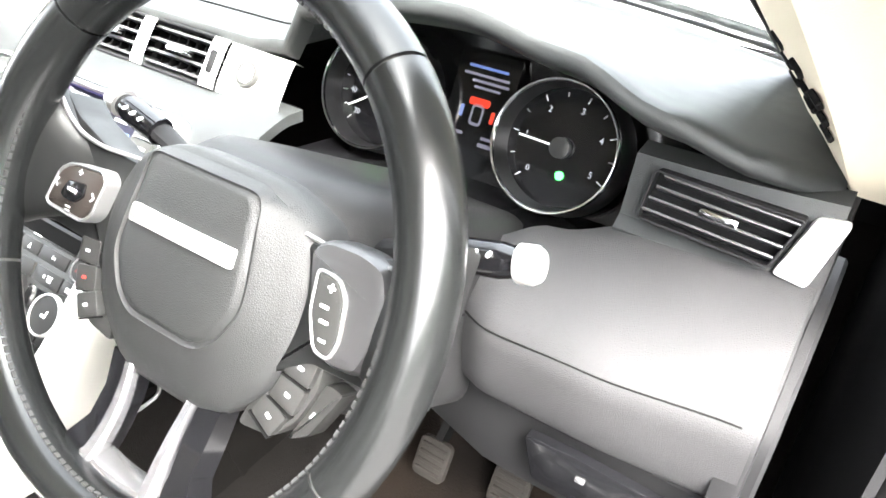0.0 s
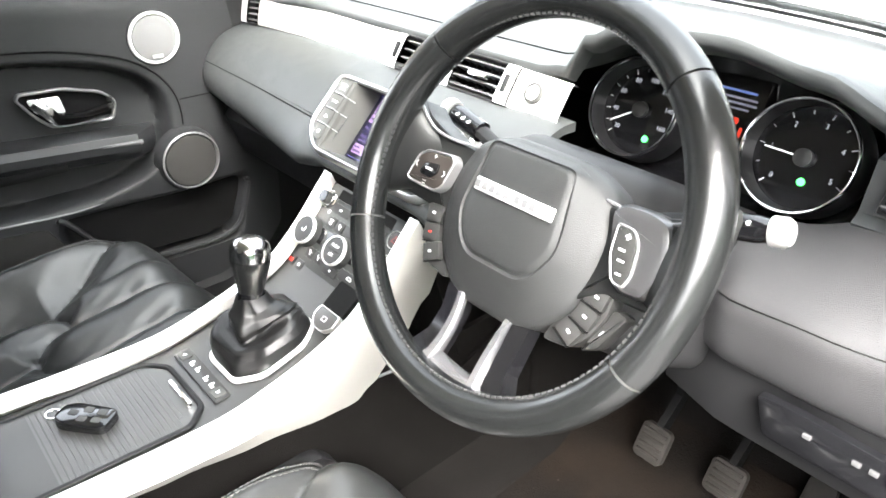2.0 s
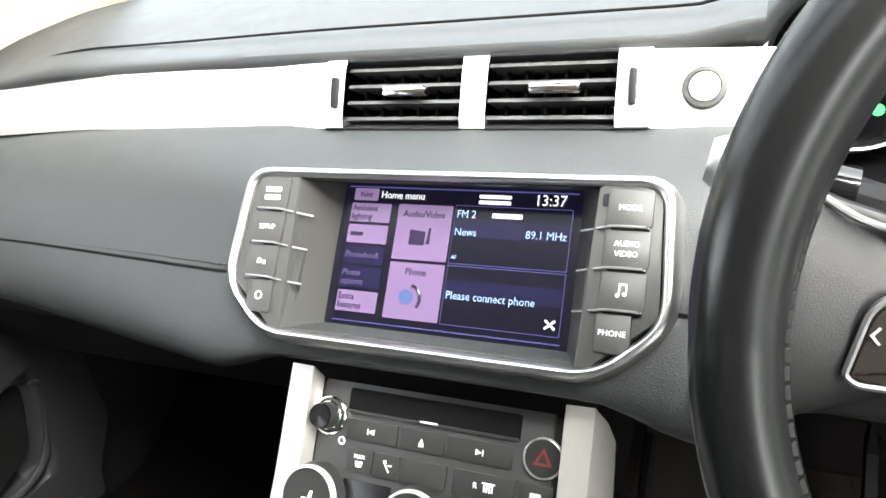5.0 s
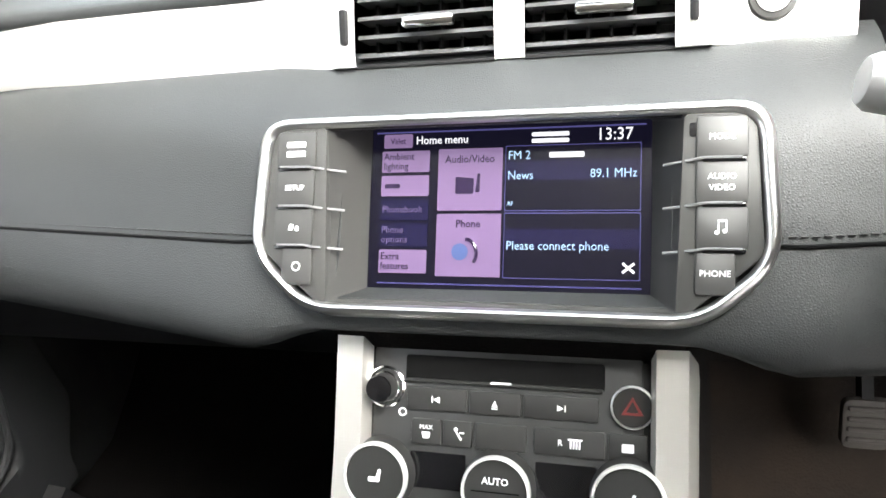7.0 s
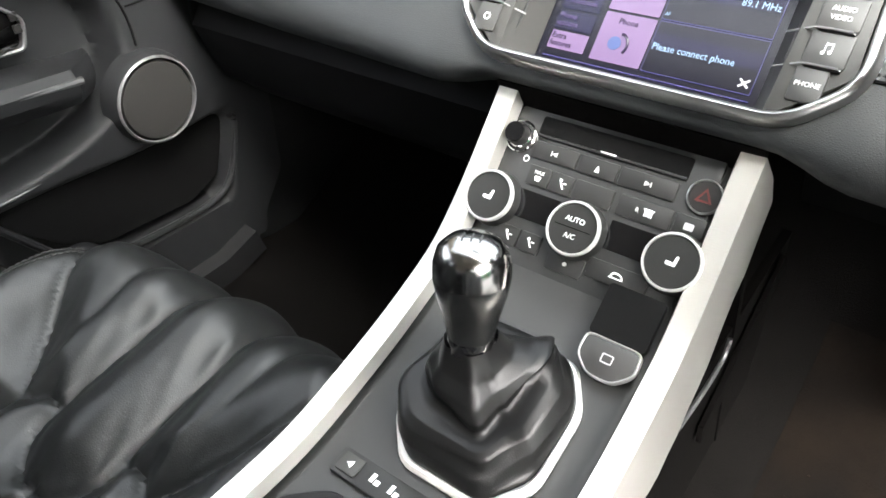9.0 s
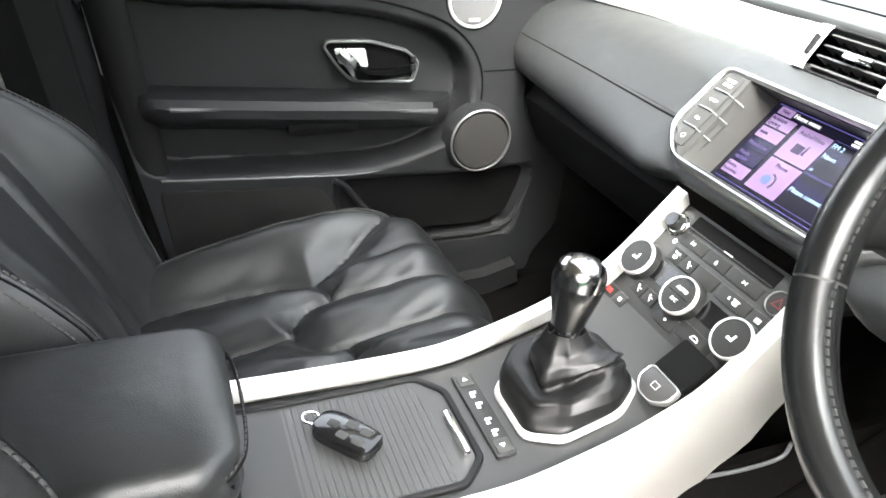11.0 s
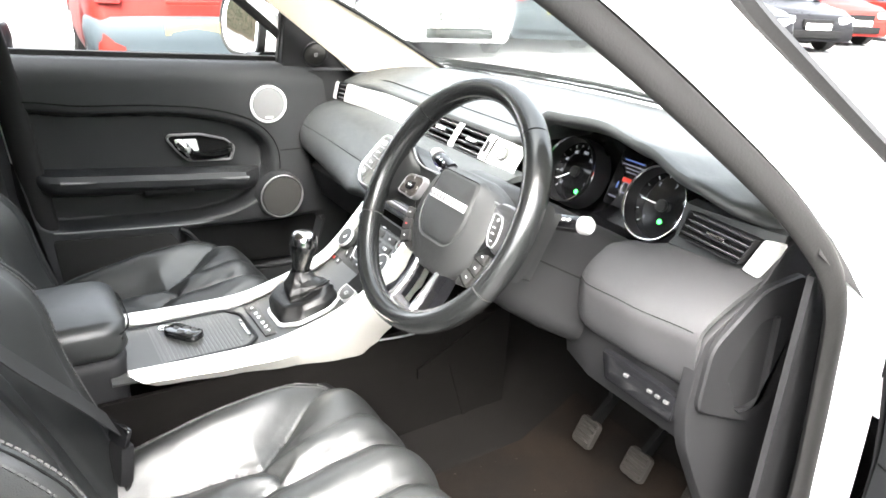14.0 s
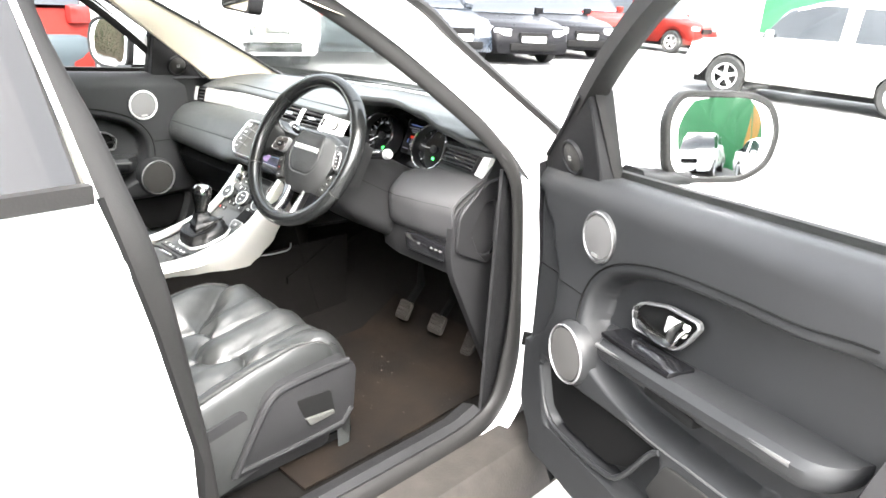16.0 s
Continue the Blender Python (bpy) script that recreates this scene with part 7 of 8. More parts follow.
    for z, y1 in ((1.065, 0.640), (1.09, 0.645), (1.12, 0.622), (1.15, 0.588), (1.18, 0.552), (1.21, 0.516), (1.24, 0.480), (1.268, 0.448)):
        xs_ = 0.787 - max(0, z - 1.09) * 0.28
        srows.append([V((xs_ + 0.055, 0.424, z)), V((xs_ + 0.003, 0.424, z))] + [V((xs_, y, z)) for y in np.linspace(0.428, y1 - 0.006, 8)] + [V((xs_ + 0.004, y1, z)), V((xs_ + 0.055, y1 + 0.004, z))])
    part("sail_panel", loft(srows), PLASTIC, d, "black corner panel")
    part("sail_ridge", sweep(catmull([V((0.785 - max(0, z - 1.09) * 0.28, y, z)) for y, z in ((0.630, 1.10), (0.560, 1.160), (0.500, 1.212), (0.455, 1.252))], 4), ring2(0.004, 8)), PLASTIC, d)
    tm2 = frame_of((0.779, 0.520, 1.116), (0, -1, 0), (-0.28, 0, 1))
    tw = part("tweeter", lathe([(0.039, -0.006), (0.039, 0.004), (0.037, 0.007), (0.034, 0.007), (0.030, 0.003)], tm2, 36), PLASTIC, d, "small round tweeter")
    part("grille", lathe([(0.033, 0.002), (0.026, 0.007), (0.0, 0.009)], tm2, 32), GRILLE_DARK, tw)
    for a in range(4):
        part("tweeter_slot", rbox(tm2 @ Matrix.Translation((0.006 * (a % 2) - 0.003, 0.006 * (a // 2) - 0.003, 0.009)), 0.0042, 0.0042, 0.002, 0), GREYMETAL, tw)
    # window frame and glass
    fr = [(0.645, 1.085), (0.585, 1.145), (0.425, 1.280), (0.290, 1.378), (0.158, 1.455), (0.03, 1.495), (-0.25, 1.505), (-0.395, 1.47), (-0.385, 1.30), (-0.365, 1.11)]

    def fx(z):
        return 0.835 - max(0, z - 1.08) * 0.40
    part("window_frame", sweep(catmull([V((fx(z), y, z)) for y, z in fr], 6), [(-0.018, -0.024), (0.010, -0.026), (0.016, 0.0), (0.010, 0.026), (-0.018, 0.024), (-0.022, 0.0)], up=(1, 0, 0)), RUBBER, d, "black window frame")
    part("frame_bar", sweep([V((fx(z) - 0.006, 0.432 - (z - 1.09) * 0.03, z)) for z in (1.08, 1.18, 1.27)], [(-0.01, -0.008), (0.01, -0.008), (0.01, 0.008), (-0.01, 0.008)], up=(1, 0, 0)), RUBBER, d)
    rows = []
    for z in np.linspace(1.085, 1.475, 8):
        y0 = table([(1.08, 0.43), (1.26, 0.43), (1.285, 0.41), (1.395, 0.25), (1.46, 0.10), (1.48, 0.05)], z)[0]
        rows.append([V((fx(z) + 0.002, y, z)) for y in np.linspace(y0, -0.385, 8)])
    gp = part("window_pane", shell(rows, 0.004), SIDEGLASS, d, "clear side window")
    gp.visible_shadow = False
    # door mirror
    mm = frame_of((1.051, 0.400, 1.170), V((1, -0.165, 0)), V((0, 0.088, 1)))
    mo = rounded([(-0.118, -0.062), (-0.085, -0.092), (0.060, -0.094), (0.122, -0.060), (0.140, 0.010), (0.118, 0.070), (0.060, 0.092), (-0.100, 0.092), (-0.128, 0.04)], 0.030, 5)
    rows = [[mm @ V((x, y, 0.006)) for x, y in mo], [mm @ V((x * 1.02, y * 1.02, -0.01)) for x, y in mo], [mm @ V((x * 1.0 - 0.020, y * 1.0, -0.05)) for x, y in mo], [mm @ V((x * 0.95 - 0.040, y * 0.92, -0.09)) for x, y in mo], [mm @ V((x * 0.80 - 0.052, y * 0.76, -0.12)) for x, y in mo], [mm @ V((x * 0.45 - 0.055, y * 0.42, -0.138)) for x, y in mo]]
    mir = part("mirror_housing", loft(rows, closed_u=True, cap=True), PAINT, d, "white door mirror housing")
    part("mirror_surround", rim_of([(x * 1.03, y * 1.03) for x, y in mo], inset(mo, 0.011), mm, 0.035, 0.010, 0.003), RUBBER, mir, "black mirror surround")
    mi = inset(mo, 0.009)
    bow = []
    for k in (1.0, 0.9, 0.8, 0.7, 0.6, 0.5, 0.4, 0.3, 0.2, 0.1, 0.01):
        bow.append([mm @ V((x * k, y * k, 0.0085 - ((x * k) ** 2 + (y * k) ** 2) / (2 * 2.0))) for x, y in mi])
    part("mirror_pane", loft(bow, closed_u=True), MIRROR, mir, "slightly convex mirror glass")
    part("mirror_foot", loft([[V((x, y, z)) for y, z in rrect(w, h, 0.012, 4) for y, z in [(y + 0.42, z + zc)]] for x, w, h, zc in ((0.86, 0.075, 0.036, 1.094), (0.92, 0.060, 0.026, 1.088), (0.985, 0.07, 0.030, 1.086))], closed_u=True, cap=True), PLASTIC, d, "black mirror foot")
    return d


DOORSKIN = mat("door_trim_skin", (0.0098, 0.0102, 0.0108), 0.5, grain=0.35, grain_scale=600, kind="leather", vary=0.25, spec=0.27)
INSERT = mat("grey_pocket_insert", (0.014, 0.0138, 0.0132), 0.9, grain=0.7, grain_scale=500, vary=0.2, spec=0.06)
SATIN = mat("satin_dark_metal", (0.07, 0.07, 0.07), 0.35, 0.4, vary=0.08)
PLACE[0] = Matrix.Diagonal((-1, 1, 1, 1))
build_door("closed passenger door, dark grey trim, round speakers, chrome handle", GRILLE_DARK, GRILLE, SILVER)
turn = Matrix.Translation((0.866, 0.600, 0.0)) @ pose(0, 0, 0, 0, 0, 66.2) @ Matrix.Translation((-0.822, -0.648, 0.0))
PLACE[0] = Matrix.Translation((0, 0, 0.014)) @ Matrix.Translation((0.82, 0, 1.0)) @ pose(0, 0, 0, 0, -2.2, 0) @ Matrix.Translation((-0.82, 0, -1.0)) @ turn
# driver's speakers and upper ring take darker tones to offset direct daylight
drv = build_door("driver's door standing open, dark grey trim, window switches on the armrest", GRILLE_LOW_SUN, GRILLE_UP_SUN, SATIN)
swm = frame_of((0.762, 0.195, 0.822), (0, -1, 0.05), (-1, 0, 0))
swp = part("switch_plate", rbox(swm @ Matrix.Translation((0, 0, 0.004)), 0.20, 0.060, 0.012, 0.004), GLOSS, drv, "gloss black window switch plate")
for i, (x, y) in enumerate(((-0.035, -0.012), (-0.035, 0.014), (-0.005, -0.012), (-0.005, 0.014), (0.030, 0.0))):
    part("window_switch", rbox(swm @ Matrix.Translation((x, y, 0.012)), 0.020, 0.014, 0.008, 0.003), BUTTON, swp)
    part("switch_tip", rbox(swm @ Matrix.Translation((x + 0.006, y, 0.0165)), 0.006, 0.010, 0.002, 0.0006), CHROME, swp)
PLACE[0] = Matrix.Identity(4)
# door check strap
ck = thing("door_hinge", "black door check strap between body and door", "hinge", (0.84, 0.62, 0.6))
part("strap", sweep([V((0.82, 0.60, 0.62)), V((0.86, 0.63, 0.615)), V((0.90, 0.62, 0.61))], [(-0.004, -0.018), (0.004, -0.018), (0.004, 0.018), (-0.004, 0.018)]), DEEP, ck)
for z in (0.5, 0.9):
    part("hinge_leaf", rbox((0.86, 0.625, z), 0.06, 0.02, 0.05, 0.005), PAINT, ck)


# ---- outside: a car park on an overcast day ----
ASPHALT = mat("pale_asphalt", (0.125, 0.123, 0.121), 0.9, grain=0.8, grain_scale=120, vary=0.2, vary_scale=1.5)
gb = bmesh.new()
bmesh.ops.create_grid(gb, x_segments=80, y_segments=80, size=400)
single("ground", gb, ASPHALT, "grey asphalt car park", "ground", kind="structure", recalc=False)
CARGLASS = mat("car_glass", (0.008, 0.010, 0.012), 0.05, vary=0.1, spec=0.5)
TYRE = mat("tyre_rubber", (0.006, 0.006, 0.006), 0.8, vary=0.2)
ALLOY = mat("alloy_wheel", (0.55, 0.55, 0.56), 0.35, 0.8, vary=0.05)
DARKALLOY = mat("dark_alloy", (0.08, 0.08, 0.085), 0.4, 0.7, vary=0.05)
PLATE_Y = mat("yellow_plate", (0.14, 0.11, 0.018), 0.5, vary=0.03)
PLATE_W = mat("white_plate", (0.75, 0.75, 0.72), 0.5, vary=0.03)
TAIL = mat("tail_lamp", (0.13, 0.007, 0.006), 0.15, vary=0.1)
LAMPG = mat("headlamp", (0.55, 0.56, 0.58), 0.1, 0.6, vary=0.1)


def paint(name, c):
    return mat(name, c, 0.28, coat=0.6, vary=0.03, vary_scale=3)


def side_shape(kind):
    """Outline of waist line, roof line: (station 0..1, waist z, roof z)."""
    if kind == "suv":
        return [(0.0, 0.62, 0.62), (0.03, 0.90, 0.90), (0.10, 0.98, 0.98), (0.27, 1.06, 1.07), (0.38, 1.10, 1.60), (0.50, 1.11, 1.73), (0.75, 1.12, 1.72), (0.93, 1.13, 1.62), (0.985, 1.05, 1.10), (1.0, 0.65, 0.66)]
    if kind == "van":
        return [(0.0, 0.6, 0.6), (0.03, 0.92, 0.92), (0.10, 1.02, 1.03), (0.20, 1.12, 1.14), (0.32, 1.16, 1.75), (0.40, 1.16, 1.84), (0.8, 1.16, 1.84), (0.97, 1.16, 1.80), (0.99, 1.1, 1.2), (1.0, 0.6, 0.61)]
    if kind == "hatch":
        return [(0.0, 0.52, 0.52), (0.03, 0.74, 0.74), (0.12, 0.84, 0.84), (0.28, 0.94, 0.95), (0.42, 0.98, 1.40), (0.55, 0.99, 1.49), (0.80, 1.01, 1.46), (0.93, 1.04, 1.28), (0.985, 0.98, 1.02), (1.0, 0.55, 0.56)]
    return [(0.0, 0.50, 0.50), (0.03, 0.70, 0.70), (0.12, 0.80, 0.80), (0.30, 0.90, 0.91), (0.43, 0.93, 1.36), (0.54, 0.94, 1.43), (0.70, 0.95, 1.39), (0.83, 0.98, 1.08), (0.97, 0.96, 0.98), (1.0, 0.55, 0.56)]


def parked_car(label, kind, x, y, heading, body, wheel_m, length, width, lower=None, bumper=None, size=1.0):
    """A parked car; heading in degrees, 0 with its nose towards +y."""
    PLACE[0] = Matrix.Translation((x, y, 0)) @ pose(0, 0, 0, 0, 0, heading) @ Matrix.Diagonal((size, size, size, 1))
    c = thing("parked_car", label, "car", (0, 0, 0), group="parked cars")
    shp = side_shape(kind)
    st_ = np.linspace(0, 1, 41)
    hw = width / 2

    def yy(t):
        return length * (0.5 - t)

    def hx_(t):
        return hw * (1 - 0.14 * max(0, (0.12 - t) / 0.12) ** 2 - 0.10 * max(0, (t - 0.92) / 0.08) ** 2)
    rows = []
    wr = 0.32 if kind not in ("suv", "van") else 0.36
    wy = (0.185, 0.80) if kind != "sedan" else (0.18, 0.78)
    for t in st_:
        w, r = table(shp, t)
        h = hx_(t)
        zb = 0.24 if kind not in ("suv", "van") else 0.32
        arch = 0.0
        for k in wy:
            q = (t - k) * length / (wr * 1.12)
            if abs(q) < 1:
                arch = max(arch, wr + wr * 1.12 * math.sqrt(1 - q * q))
        zl = max(zb, arch)
        zl = min(zl, w - 0.04)
        rows.append([V((sx * a, yy(t), z)) for sx, seq in ((-1, ((h * 0.93, zl), (h * 0.995, lerp(zl, w, 0.25)), (h, lerp(zl, w, 0.6)), (h * 0.97, w - 0.03), (h * 0.90, w))), (1, ((h * 0.90, w), (h * 0.97, w - 0.03), (h, lerp(zl, w, 0.6)), (h * 0.995, lerp(zl, w, 0.25)), (h * 0.93, zl)))) for a, z in seq])
    part("body", loft(rows, cap=True), body, c, crease=50)
    part("underbody", rbox((0, 0, 0.33), width * 0.86, length * 0.9, 0.25, 0.03), DEEP, c)
    # greenhouse: dark glass with a painted roof and pillars
    g_rows = []
    for t in np.linspace(0.27 if kind != "van" else 0.20, 0.985, 30):
        w, r = table(shp, t)
        if r - w < 0.012:
            r = w + 0.012
        h = hx_(t) * 0.90
        k = (r - w) / 0.48
        top_h = h - 0.17 * min(1, k)
        g_rows.append([V((-h, yy(t), w - 0.01)), V((-lerp(h, top_h, 0.9), yy(t), lerp(w, r, 0.9))), V((-top_h * 0.92, yy(t), r)), V((0, yy(t), r + 0.02 * k)), V((top_h * 0.92, yy(t), r)), V((lerp(h, top_h, 0.9), yy(t), lerp(w, r, 0.9))), V((h, yy(t), w - 0.01))])
    part("glasshouse", loft(g_rows), CARGLASS if kind != "van" else body, c, "dark car windows")
    roof_rows_ = [[p + V((0, 0, 0.006)) for p in row[1:6]] for row in g_rows if row[3].z > max(r_[3].z for r_ in g_rows) - 0.14]
    part("roof", loft(roof_rows_), body, c)
    for sx in (-1, 1):
        for f0, f1 in ((0.0, 0.06), (0.44, 0.49), (0.93, 0.99)):
            i0, i1 = int(f0 * (len(g_rows) - 1)), max(int(f0 * (len(g_rows) - 1)) + 1, int(f1 * (len(g_rows) - 1)))
            seg_ = g_rows[i0:i1 + 1]
            if len(seg_) > 1:
                part("pillar", loft([[row[0 if sx < 0 else 6] + V((sx * 0.005, 0, 0)), row[1 if sx < 0 else 5] + V((sx * 0.005, 0, 0.003))] for row in seg_]), body, c)
    for sx in (-1, 1):
        for k in wy:
            m2 = frame_of((sx * (hw - 0.11), yy(k), wr), (0, sx, 0), (0, 0, 1))
            tyre = part("wheel", lathe([(wr * 0.62, 0.085), (wr * 0.9, 0.10), (wr, 0.07), (wr, -0.09), (wr * 0.9, -0.10), (0.05, -0.1)], m2, 28), TYRE, c, "car wheel")
            part("rim", lathe([(wr * 0.66, 0.07), (wr * 0.64, 0.092), (wr * 0.58, 0.085), (wr * 0.55, 0.04)], m2, 28), wheel_m, tyre)
            for i in range(5):
                a = 2 * math.pi * i / 5 + 0.3
                dv = m2.to_3x3() @ V((math.cos(a), math.sin(a), 0))
                part("spoke", rbox(frame_of(m2 @ V((wr * 0.32 * math.cos(a), wr * 0.32 * math.sin(a), 0.07)), dv, m2.to_3x3() @ V((-math.sin(a), math.cos(a), 0))), wr * 0.6, 0.065, 0.02, 0.008, 1), wheel_m, tyre)
            part("hub", lathe([(0.06, 0.05), (0.055, 0.085), (0.0, 0.088)], m2, 16), wheel_m, tyre)
    # lamps, plates, bumpers, mirrors
    w0 = table(shp, 0.05)[0]
    for sx in (-1, 1):
        part("headlamp", rbox(pose(sx * hw * 0.70, yy(0.02), w0 - 0.10, 0, 0, sx * -18), 0.34, 0.10, 0.13, 0.03), LAMPG, c)
        part("tail_lamp", rbox(pose(sx * hw * 0.80, yy(0.985), table(shp, 0.93)[0] - 0.10, 0, 0, sx * 15), 0.22, 0.10, 0.17, 0.03), TAIL, c)
        part("wing_mirror", rbox((sx * (hw + 0.06), yy(0.33), table(shp, 0.36)[0] + 0.06), 0.18, 0.10, 0.13, 0.03), body, c)
        part("door_handle", rbox((sx * (hw + 0.004), yy(0.62), table(shp, 0.6)[0] - 0.12), 0.02, 0.18, 0.025, 0.006), body, c)
    part("grille", rbox((0, yy(0.0) + 0.0, w0 - 0.16), 0.62, 0.06, 0.15, 0.02), DEEP, c)
    part("lower_grille", rbox((0, yy(0.0) + 0.01, 0.36), 1.0, 0.06, 0.14, 0.02), DEEP, c)
    part("front_plate", rbox((0, yy(0.0) + 0.04, 0.50), 0.52, 0.012, 0.11, 0.002), PLATE_W, c, "plain number plate")
    # rear bumper wrapped round the corners, tailgate seam and lamp band
    plan = catmull([V((-hw * 1.0, yy(0.885), 0)), V((-hw * 0.985, yy(0.955), 0)), V((-hw * 0.80, yy(0.992), 0)), V((0, yy(1.0) - 0.035, 0)), V((hw * 0.80, yy(0.992), 0)), V((hw * 0.985, yy(0.955), 0)), V((hw * 1.0, yy(0.885), 0))], 4)
    top_ = 0.76 if bumper else 0.70
    rear = []
    for i_, p in enumerate(plan):
        d_ = (plan[min(i_ + 1, len(plan) - 1)] - plan[max(i_ - 1, 0)]).normalized()
        n_ = V((d_.y, -d_.x, 0))
        rear.append([p + n_ * o + V((0, 0, z)) for o, z in ((-0.10, 0.27), (-0.02, 0.30), (0.010, 0.40), (0.014, 0.50), (0.030, 0.54), (0.034, 0.62), (0.018, top_ - 0.05), (-0.015, top_ - 0.01), (-0.10, top_))])
    part("rear_bumper", loft(rear), bumper or body, c, crease=60)
    part("tailgate_handle", rbox((0, yy(1.0) - 0.012, table(shp, 0.96)[0] - 0.13), 0.46, 0.03, 0.035, 0.01), body, c)
    part("rear_plate", rbox((0, yy(1.0) - 0.055, 0.66), 0.52, 0.012, 0.11, 0.002), PLATE_Y, c, "plain number plate")
    part("rear_diffuser", rbox((0, yy(0.985), 0.34), width * 0.8, 0.14, 0.10, 0.03), DEEP, c)
    if lower:
        for sx in (-1, 1):
            part("sill_band", sweep([V((sx * (hw + 0.004), yy(t), 0.47)) for t in np.linspace(0.27, 0.72, 6)], [(-0.02, -0.16), (0.02, -0.14), (0.016, 0.12), (-0.02, 0.14)]), lower, c, "grey lower cladding")
    PLACE[0] = Matrix.Identity(4)
    return c


P_SILVER = paint("silver_paint_outdoor", (0.60, 0.60, 0.58))
P_GREY = paint("grey_cladding_paint", (0.30, 0.30, 0.28))
P_BLACK = mat("black_paint", (0.004, 0.004, 0.0045), 0.3, vary=0.03, spec=0.05)
P_WHITE = paint("white_paint_outdoor", (0.78, 0.78, 0.78))
P_RED = mat("red_paint", (0.085, 0.006, 0.004), 0.5, vary=0.05, vary_scale=3, spec=0.10)
P_BLUE = mat("blue_grey_paint", (0.024, 0.030, 0.034), 0.55, vary=0.05, vary_scale=3, spec=0.08)
P_NAVY = paint("dark_blue_paint", (0.010, 0.013, 0.018))
parked_car("silver four-wheel drive with grey lower cladding", "suv", -1.85, 11.7, 93, P_SILVER, ALLOY, 4.6, 1.85, lower=P_GREY, size=0.87)
parked_car("black saloon with dark wheels", "sedan", -8.9, 11.6, -112, P_BLACK, DARKALLOY, 4.5, 1.8)
parked_car("black saloon with dark wheels", "sedan", -9.2, 13.9, -112, P_BLACK, DARKALLOY, 4.5, 1.8)
parked_car("red small four-wheel drive", "suv", -8.6, 18.6, -95, P_RED, ALLOY, 4.2, 1.75, size=0.8)
parked_car("small red hatchback in a row of parked cars", "hatch", -9.6, 16.2, -110, P_RED, ALLOY, 4.0, 1.7)
parked_car("red hatchback with a blue-grey bumper", "hatch", -7.75, 1.5, 87, P_RED, ALLOY, 4.0, 1.72, bumper=P_BLUE)
parked_car("white van with red tail lamps", "van", -7.5, -0.98, 89, P_WHITE, ALLOY, 4.4, 1.85, bumper=P_BLACK)
parked_car("white hatchback facing the road", "hatch", -9.8, 6.1, -105, P_WHITE, ALLOY, 4.2, 1.75)
parked_car("blue-grey saloon seen from behind", "sedan", -10.0, 8.2, 72, P_BLUE, ALLOY, 4.4, 1.78)
parked_car("dark blue hatchback with dark wheels", "hatch", -9.4, 10.0, -108, P_NAVY, DARKALLOY, 4.1, 1.74)
parked_car("white saloon parked by a green container", "sedan", 12.0, 2.9, 78, P_WHITE, ALLOY, 4.5, 1.8)
parked_car("silver pickup parked by a green container", "suv", 13.4, 0.0, 96, P_SILVER, ALLOY, 4.6, 1.8)
parked_car("white estate car beside a fence", "suv", -3.0, 26.0, 100, P_WHITE, ALLOY, 4.6, 1.8)

# green building with yellow stripes
GREEN = mat("green_cladding", (0.012, 0.115, 0.035), 0.55, vary=0.08, vary_scale=2)
YELLOW = mat("yellow_stripe", (0.24, 0.12, 0.012), 0.55, vary=0.05)
CONCRETE = mat("pale_concrete", (0.45, 0.44, 0.41), 0.85, grain=0.4, grain_scale=40, vary=0.12, vary_scale=1)
gbld = thing("green_building", "green clad shed with diagonal yellow stripes", "building", (17, 2, 0))
part("wall", rbox((19.0, -3.0, 3.0), 4.0, 44.0, 6.0, 0.05), GREEN, gbld)
for y in (-13.0, -5.0, 2.4, 9.0):
    m2 = frame_of((16.99, y, 2.3), (0, -1, 0), (0, 0, 1))
    part("stripe", prism([(-0.35, -2.1), (0.35, -2.1), (-0.9, 3.2), (-1.6, 3.2)], m2, 0.02, 0, 0.01), YELLOW, gbld)
for i in range(56):
    part("rib", rbox((16.98, -24.6 + 0.78 * i, 3.0), 0.05, 0.06, 5.9, 0.0), GREEN, gbld)
part("roof", rbox((19.0, -3.0, 6.06), 4.4, 44.4, 0.12, 0.02), CONCRETE, gbld)
shop = thing("low_building", "long low pale building with green doors at the far side", "building", (2, 36, 0))
part("wall", rbox((4.0, 37.0, 2.0), 34.0, 6.0, 4.0, 0.05), CONCRETE, shop)
part("roof", rbox((4.0, 36.8, 4.1), 35.0, 7.0, 0.25, 0.04), GREYMETAL, shop)
for i in range(3):
    part("door", rbox((-10 + 5.2 * i, 33.98, 1.4), 3.0, 0.08, 2.6, 0.02), GREEN, shop)

# hedge and trees behind
LEAF = mat("leaf_green", (0.022, 0.042, 0.011), 0.6, vary=0.5, vary_scale=1.2)
BARK = mat("bark", (0.10, 0.075, 0.05), 0.9, grain=0.8, grain_scale=30, vary=0.3)


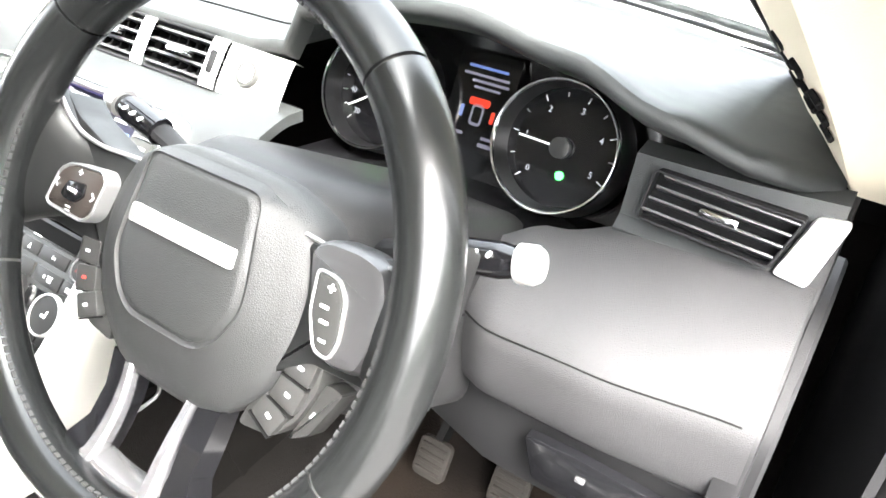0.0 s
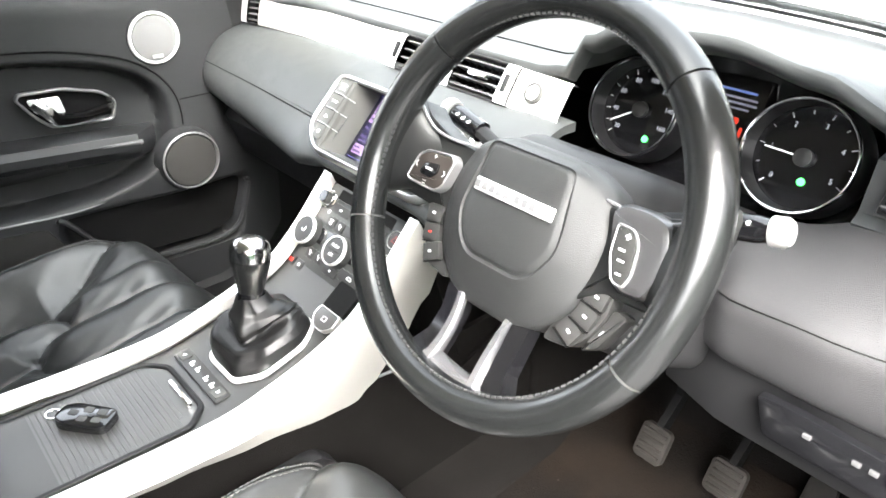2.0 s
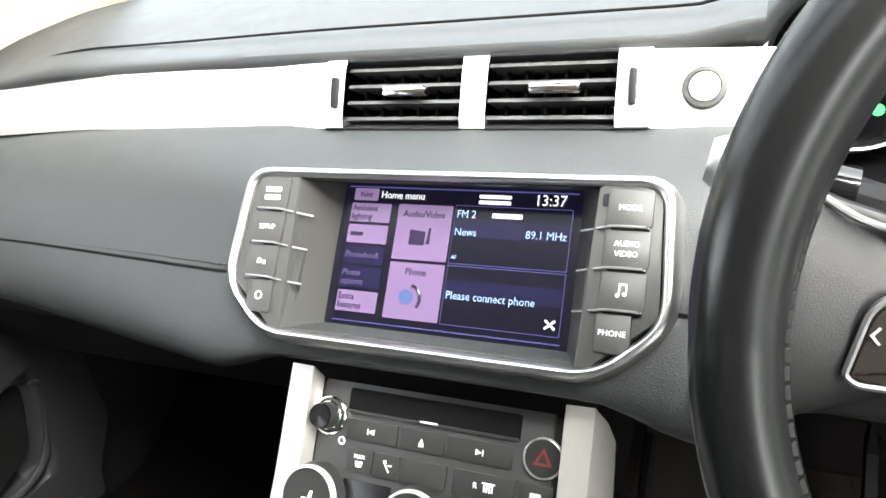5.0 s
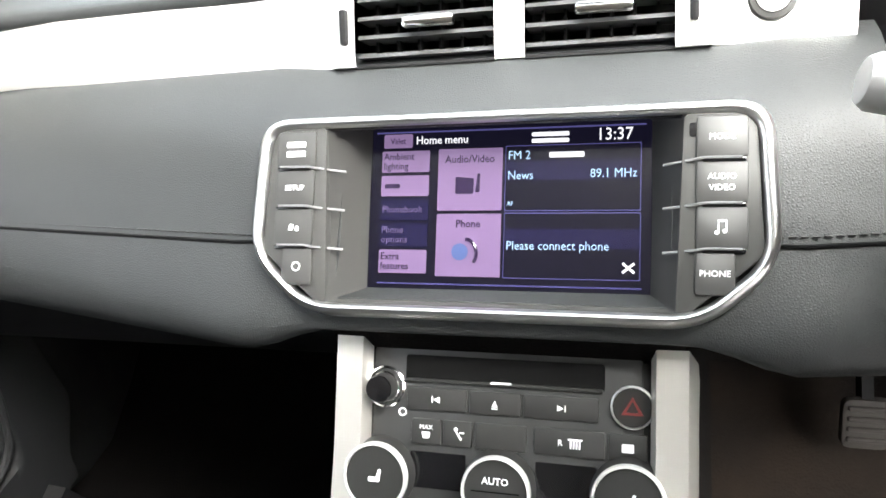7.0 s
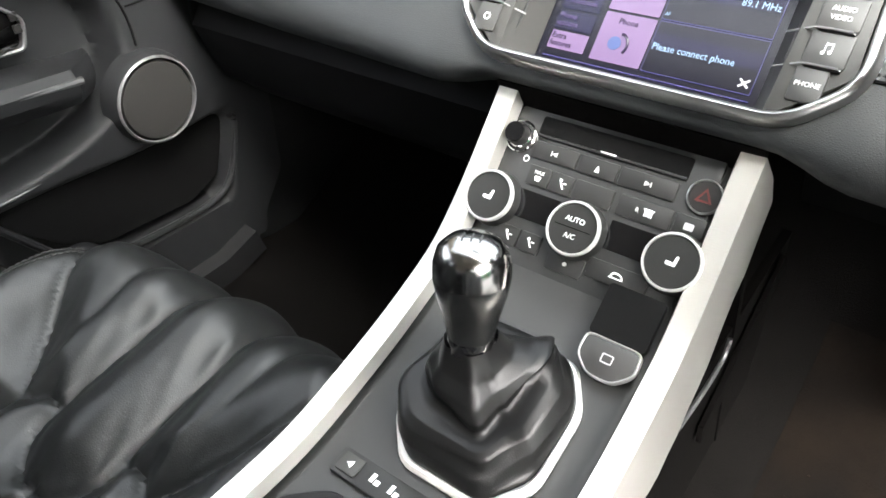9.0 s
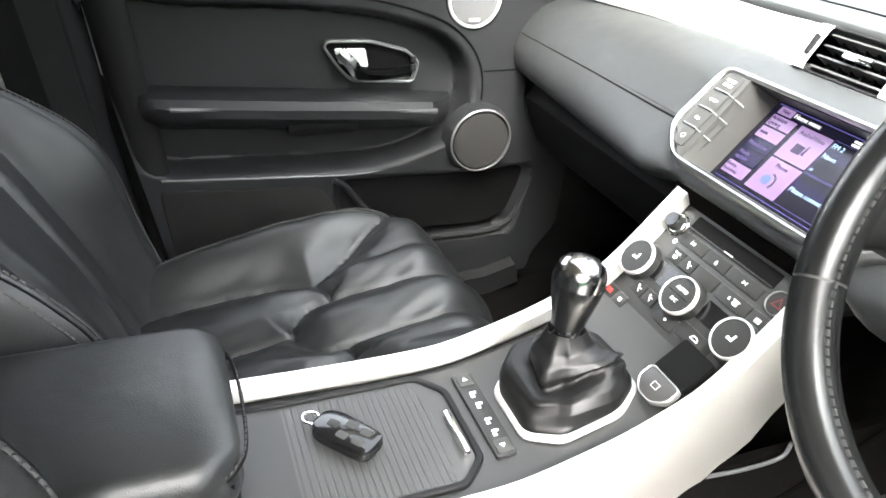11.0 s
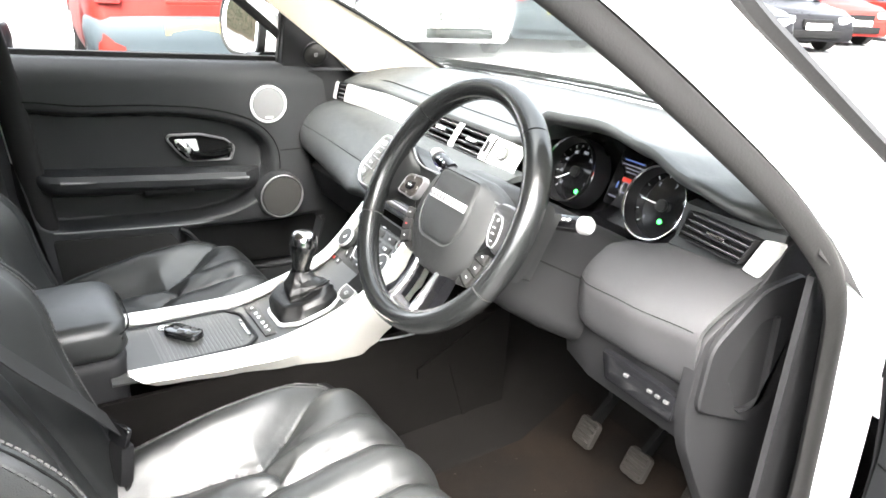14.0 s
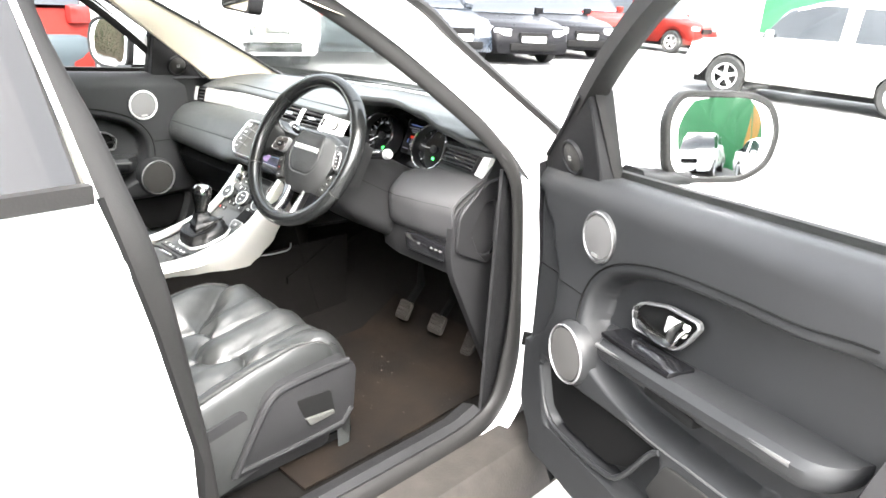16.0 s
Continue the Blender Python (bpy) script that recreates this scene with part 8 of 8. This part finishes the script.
def tree(x, y, h, seed):
    rnd = random.Random(seed)
    t = thing("tree", "broad-leaved tree in full green leaf", "tree", (x, y, 0), group="trees behind the car park")
    trunk = sweep(catmull([(x, y, 0), (x + rnd.uniform(-.1, .1), y, h * 0.25), (x + rnd.uniform(-.3, .3), y + 0.1, h * 0.7)], 4), ring2(0.16, 8), taper=lambda k: 1.2 - 0.9 * k, up=(1, 0, 0))
    part("trunk", trunk, BARK, t)
    bm = bmesh.new()
    for k in range(5):
        a = rnd.uniform(0, 6.28)
        z0 = h * rnd.uniform(0.3, 0.6)
        p1 = V((x + math.cos(a) * h * 0.22, y + math.sin(a) * h * 0.22, z0 + h * 0.2))
        part("limb", sweep([V((x, y, z0)), (V((x, y, z0)) + p1) / 2 + V((0, 0, 0.1)), p1], ring2(0.06, 6), taper=lambda q: 1.1 - 0.8 * q, up=(0.3, 0.2, 1)), BARK, t)
    verts, faces = [], []
    for _ in range(2600):
        while True:
            p = V((rnd.uniform(-1, 1), rnd.uniform(-1, 1), rnd.uniform(-1, 1)))
            if 0.35 < p.length < 1:
                break
        n3 = noise.noise(p * 2.1 + V((seed, 0, 0)))
        if n3 < -0.12:
            continue
        q = V((x + p.x * h * 0.36, y + p.y * h * 0.36, h * 0.64 + p.z * h * 0.36))
        s = rnd.uniform(0.08, 0.17)
        u = V((rnd.uniform(-1, 1), rnd.uniform(-1, 1), rnd.uniform(-1, 1))).normalized()
        w = u.cross(V((rnd.uniform(-1, 1), rnd.uniform(-1, 1), 1))).normalized()
        i = len(verts)
        verts += [q - u * s, q + w * s * 0.5, q + u * s, q - w * s * 0.5]
        faces.append((i, i + 1, i + 2, i + 3))
    bm.free()
    me = bpy.data.meshes.new("crown")
    me.from_pydata([tuple(v) for v in verts], [], faces)
    me.materials.append(LEAF)
    ob = new("crown", me)
    ob.parent = t
    ob.matrix_parent_inverse = Matrix.Translation(-t.location)
    tagged(ob, "leafy crown", kind="stuff")


for i, (x, y, h) in enumerate(((-9, -24, 6.5), (-5.5, -25, 7.5), (-12.5, -23, 6), (-2, -26, 7), (2, -25, 6.5), (-16, -22, 7), (-20, -19, 6.5), (6, -27, 7))):
    tree(x, y, h, i + 3)


def hedge(x0, x1, y, h, seed):
    """A long clipped hedge of many small leaves over dark twigs."""
    rnd = random.Random(seed)
    t = thing("hedge", "tall green hedge along the edge of the car park", "hedge", ((x0 + x1) / 2, y, 0), kind="stuff")
    part("twig_core", rbox(((x0 + x1) / 2, y, h * 0.42), x1 - x0 - 0.6, 0.7, h * 0.80, 0.2), BARK, t)
    verts, faces = [], []
    for _ in range(26000):
        x = rnd.uniform(x0, x1)
        a = rnd.uniform(0, math.pi)
        top = h * (0.92 + 0.14 * noise.noise((x * 0.9, 0, seed)) + 0.06 * noise.noise((x * 3.1, 2, seed)))
        q = V((x, y + math.cos(a) * rnd.uniform(0.5, 0.75), rnd.uniform(0.05, 1.0) ** 0.8 * top))
        s = rnd.uniform(0.05, 0.11)
        u = V((rnd.uniform(-1, 1), rnd.uniform(-1, 1), rnd.uniform(-1, 1))).normalized()
        w = u.cross(V((rnd.uniform(-1, 1), rnd.uniform(-1, 1), 1))).normalized()
        i = len(verts)
        verts += [q - u * s, q + w * s * 0.5, q + u * s, q - w * s * 0.5]
        faces.append((i, i + 1, i + 2, i + 3))
    me = bpy.data.meshes.new("leaf_mass")
    me.from_pydata([tuple(v) for v in verts], [], faces)
    me.materials.append(LEAF)
    ob = new("leaf_mass", me)
    ob.parent = t
    ob.matrix_parent_inverse = Matrix.Translation(-t.location)
    tagged(ob, "hedge leaves", kind="stuff")


hedge(-30.0, -2.5, -13.0, 3.4, 5)
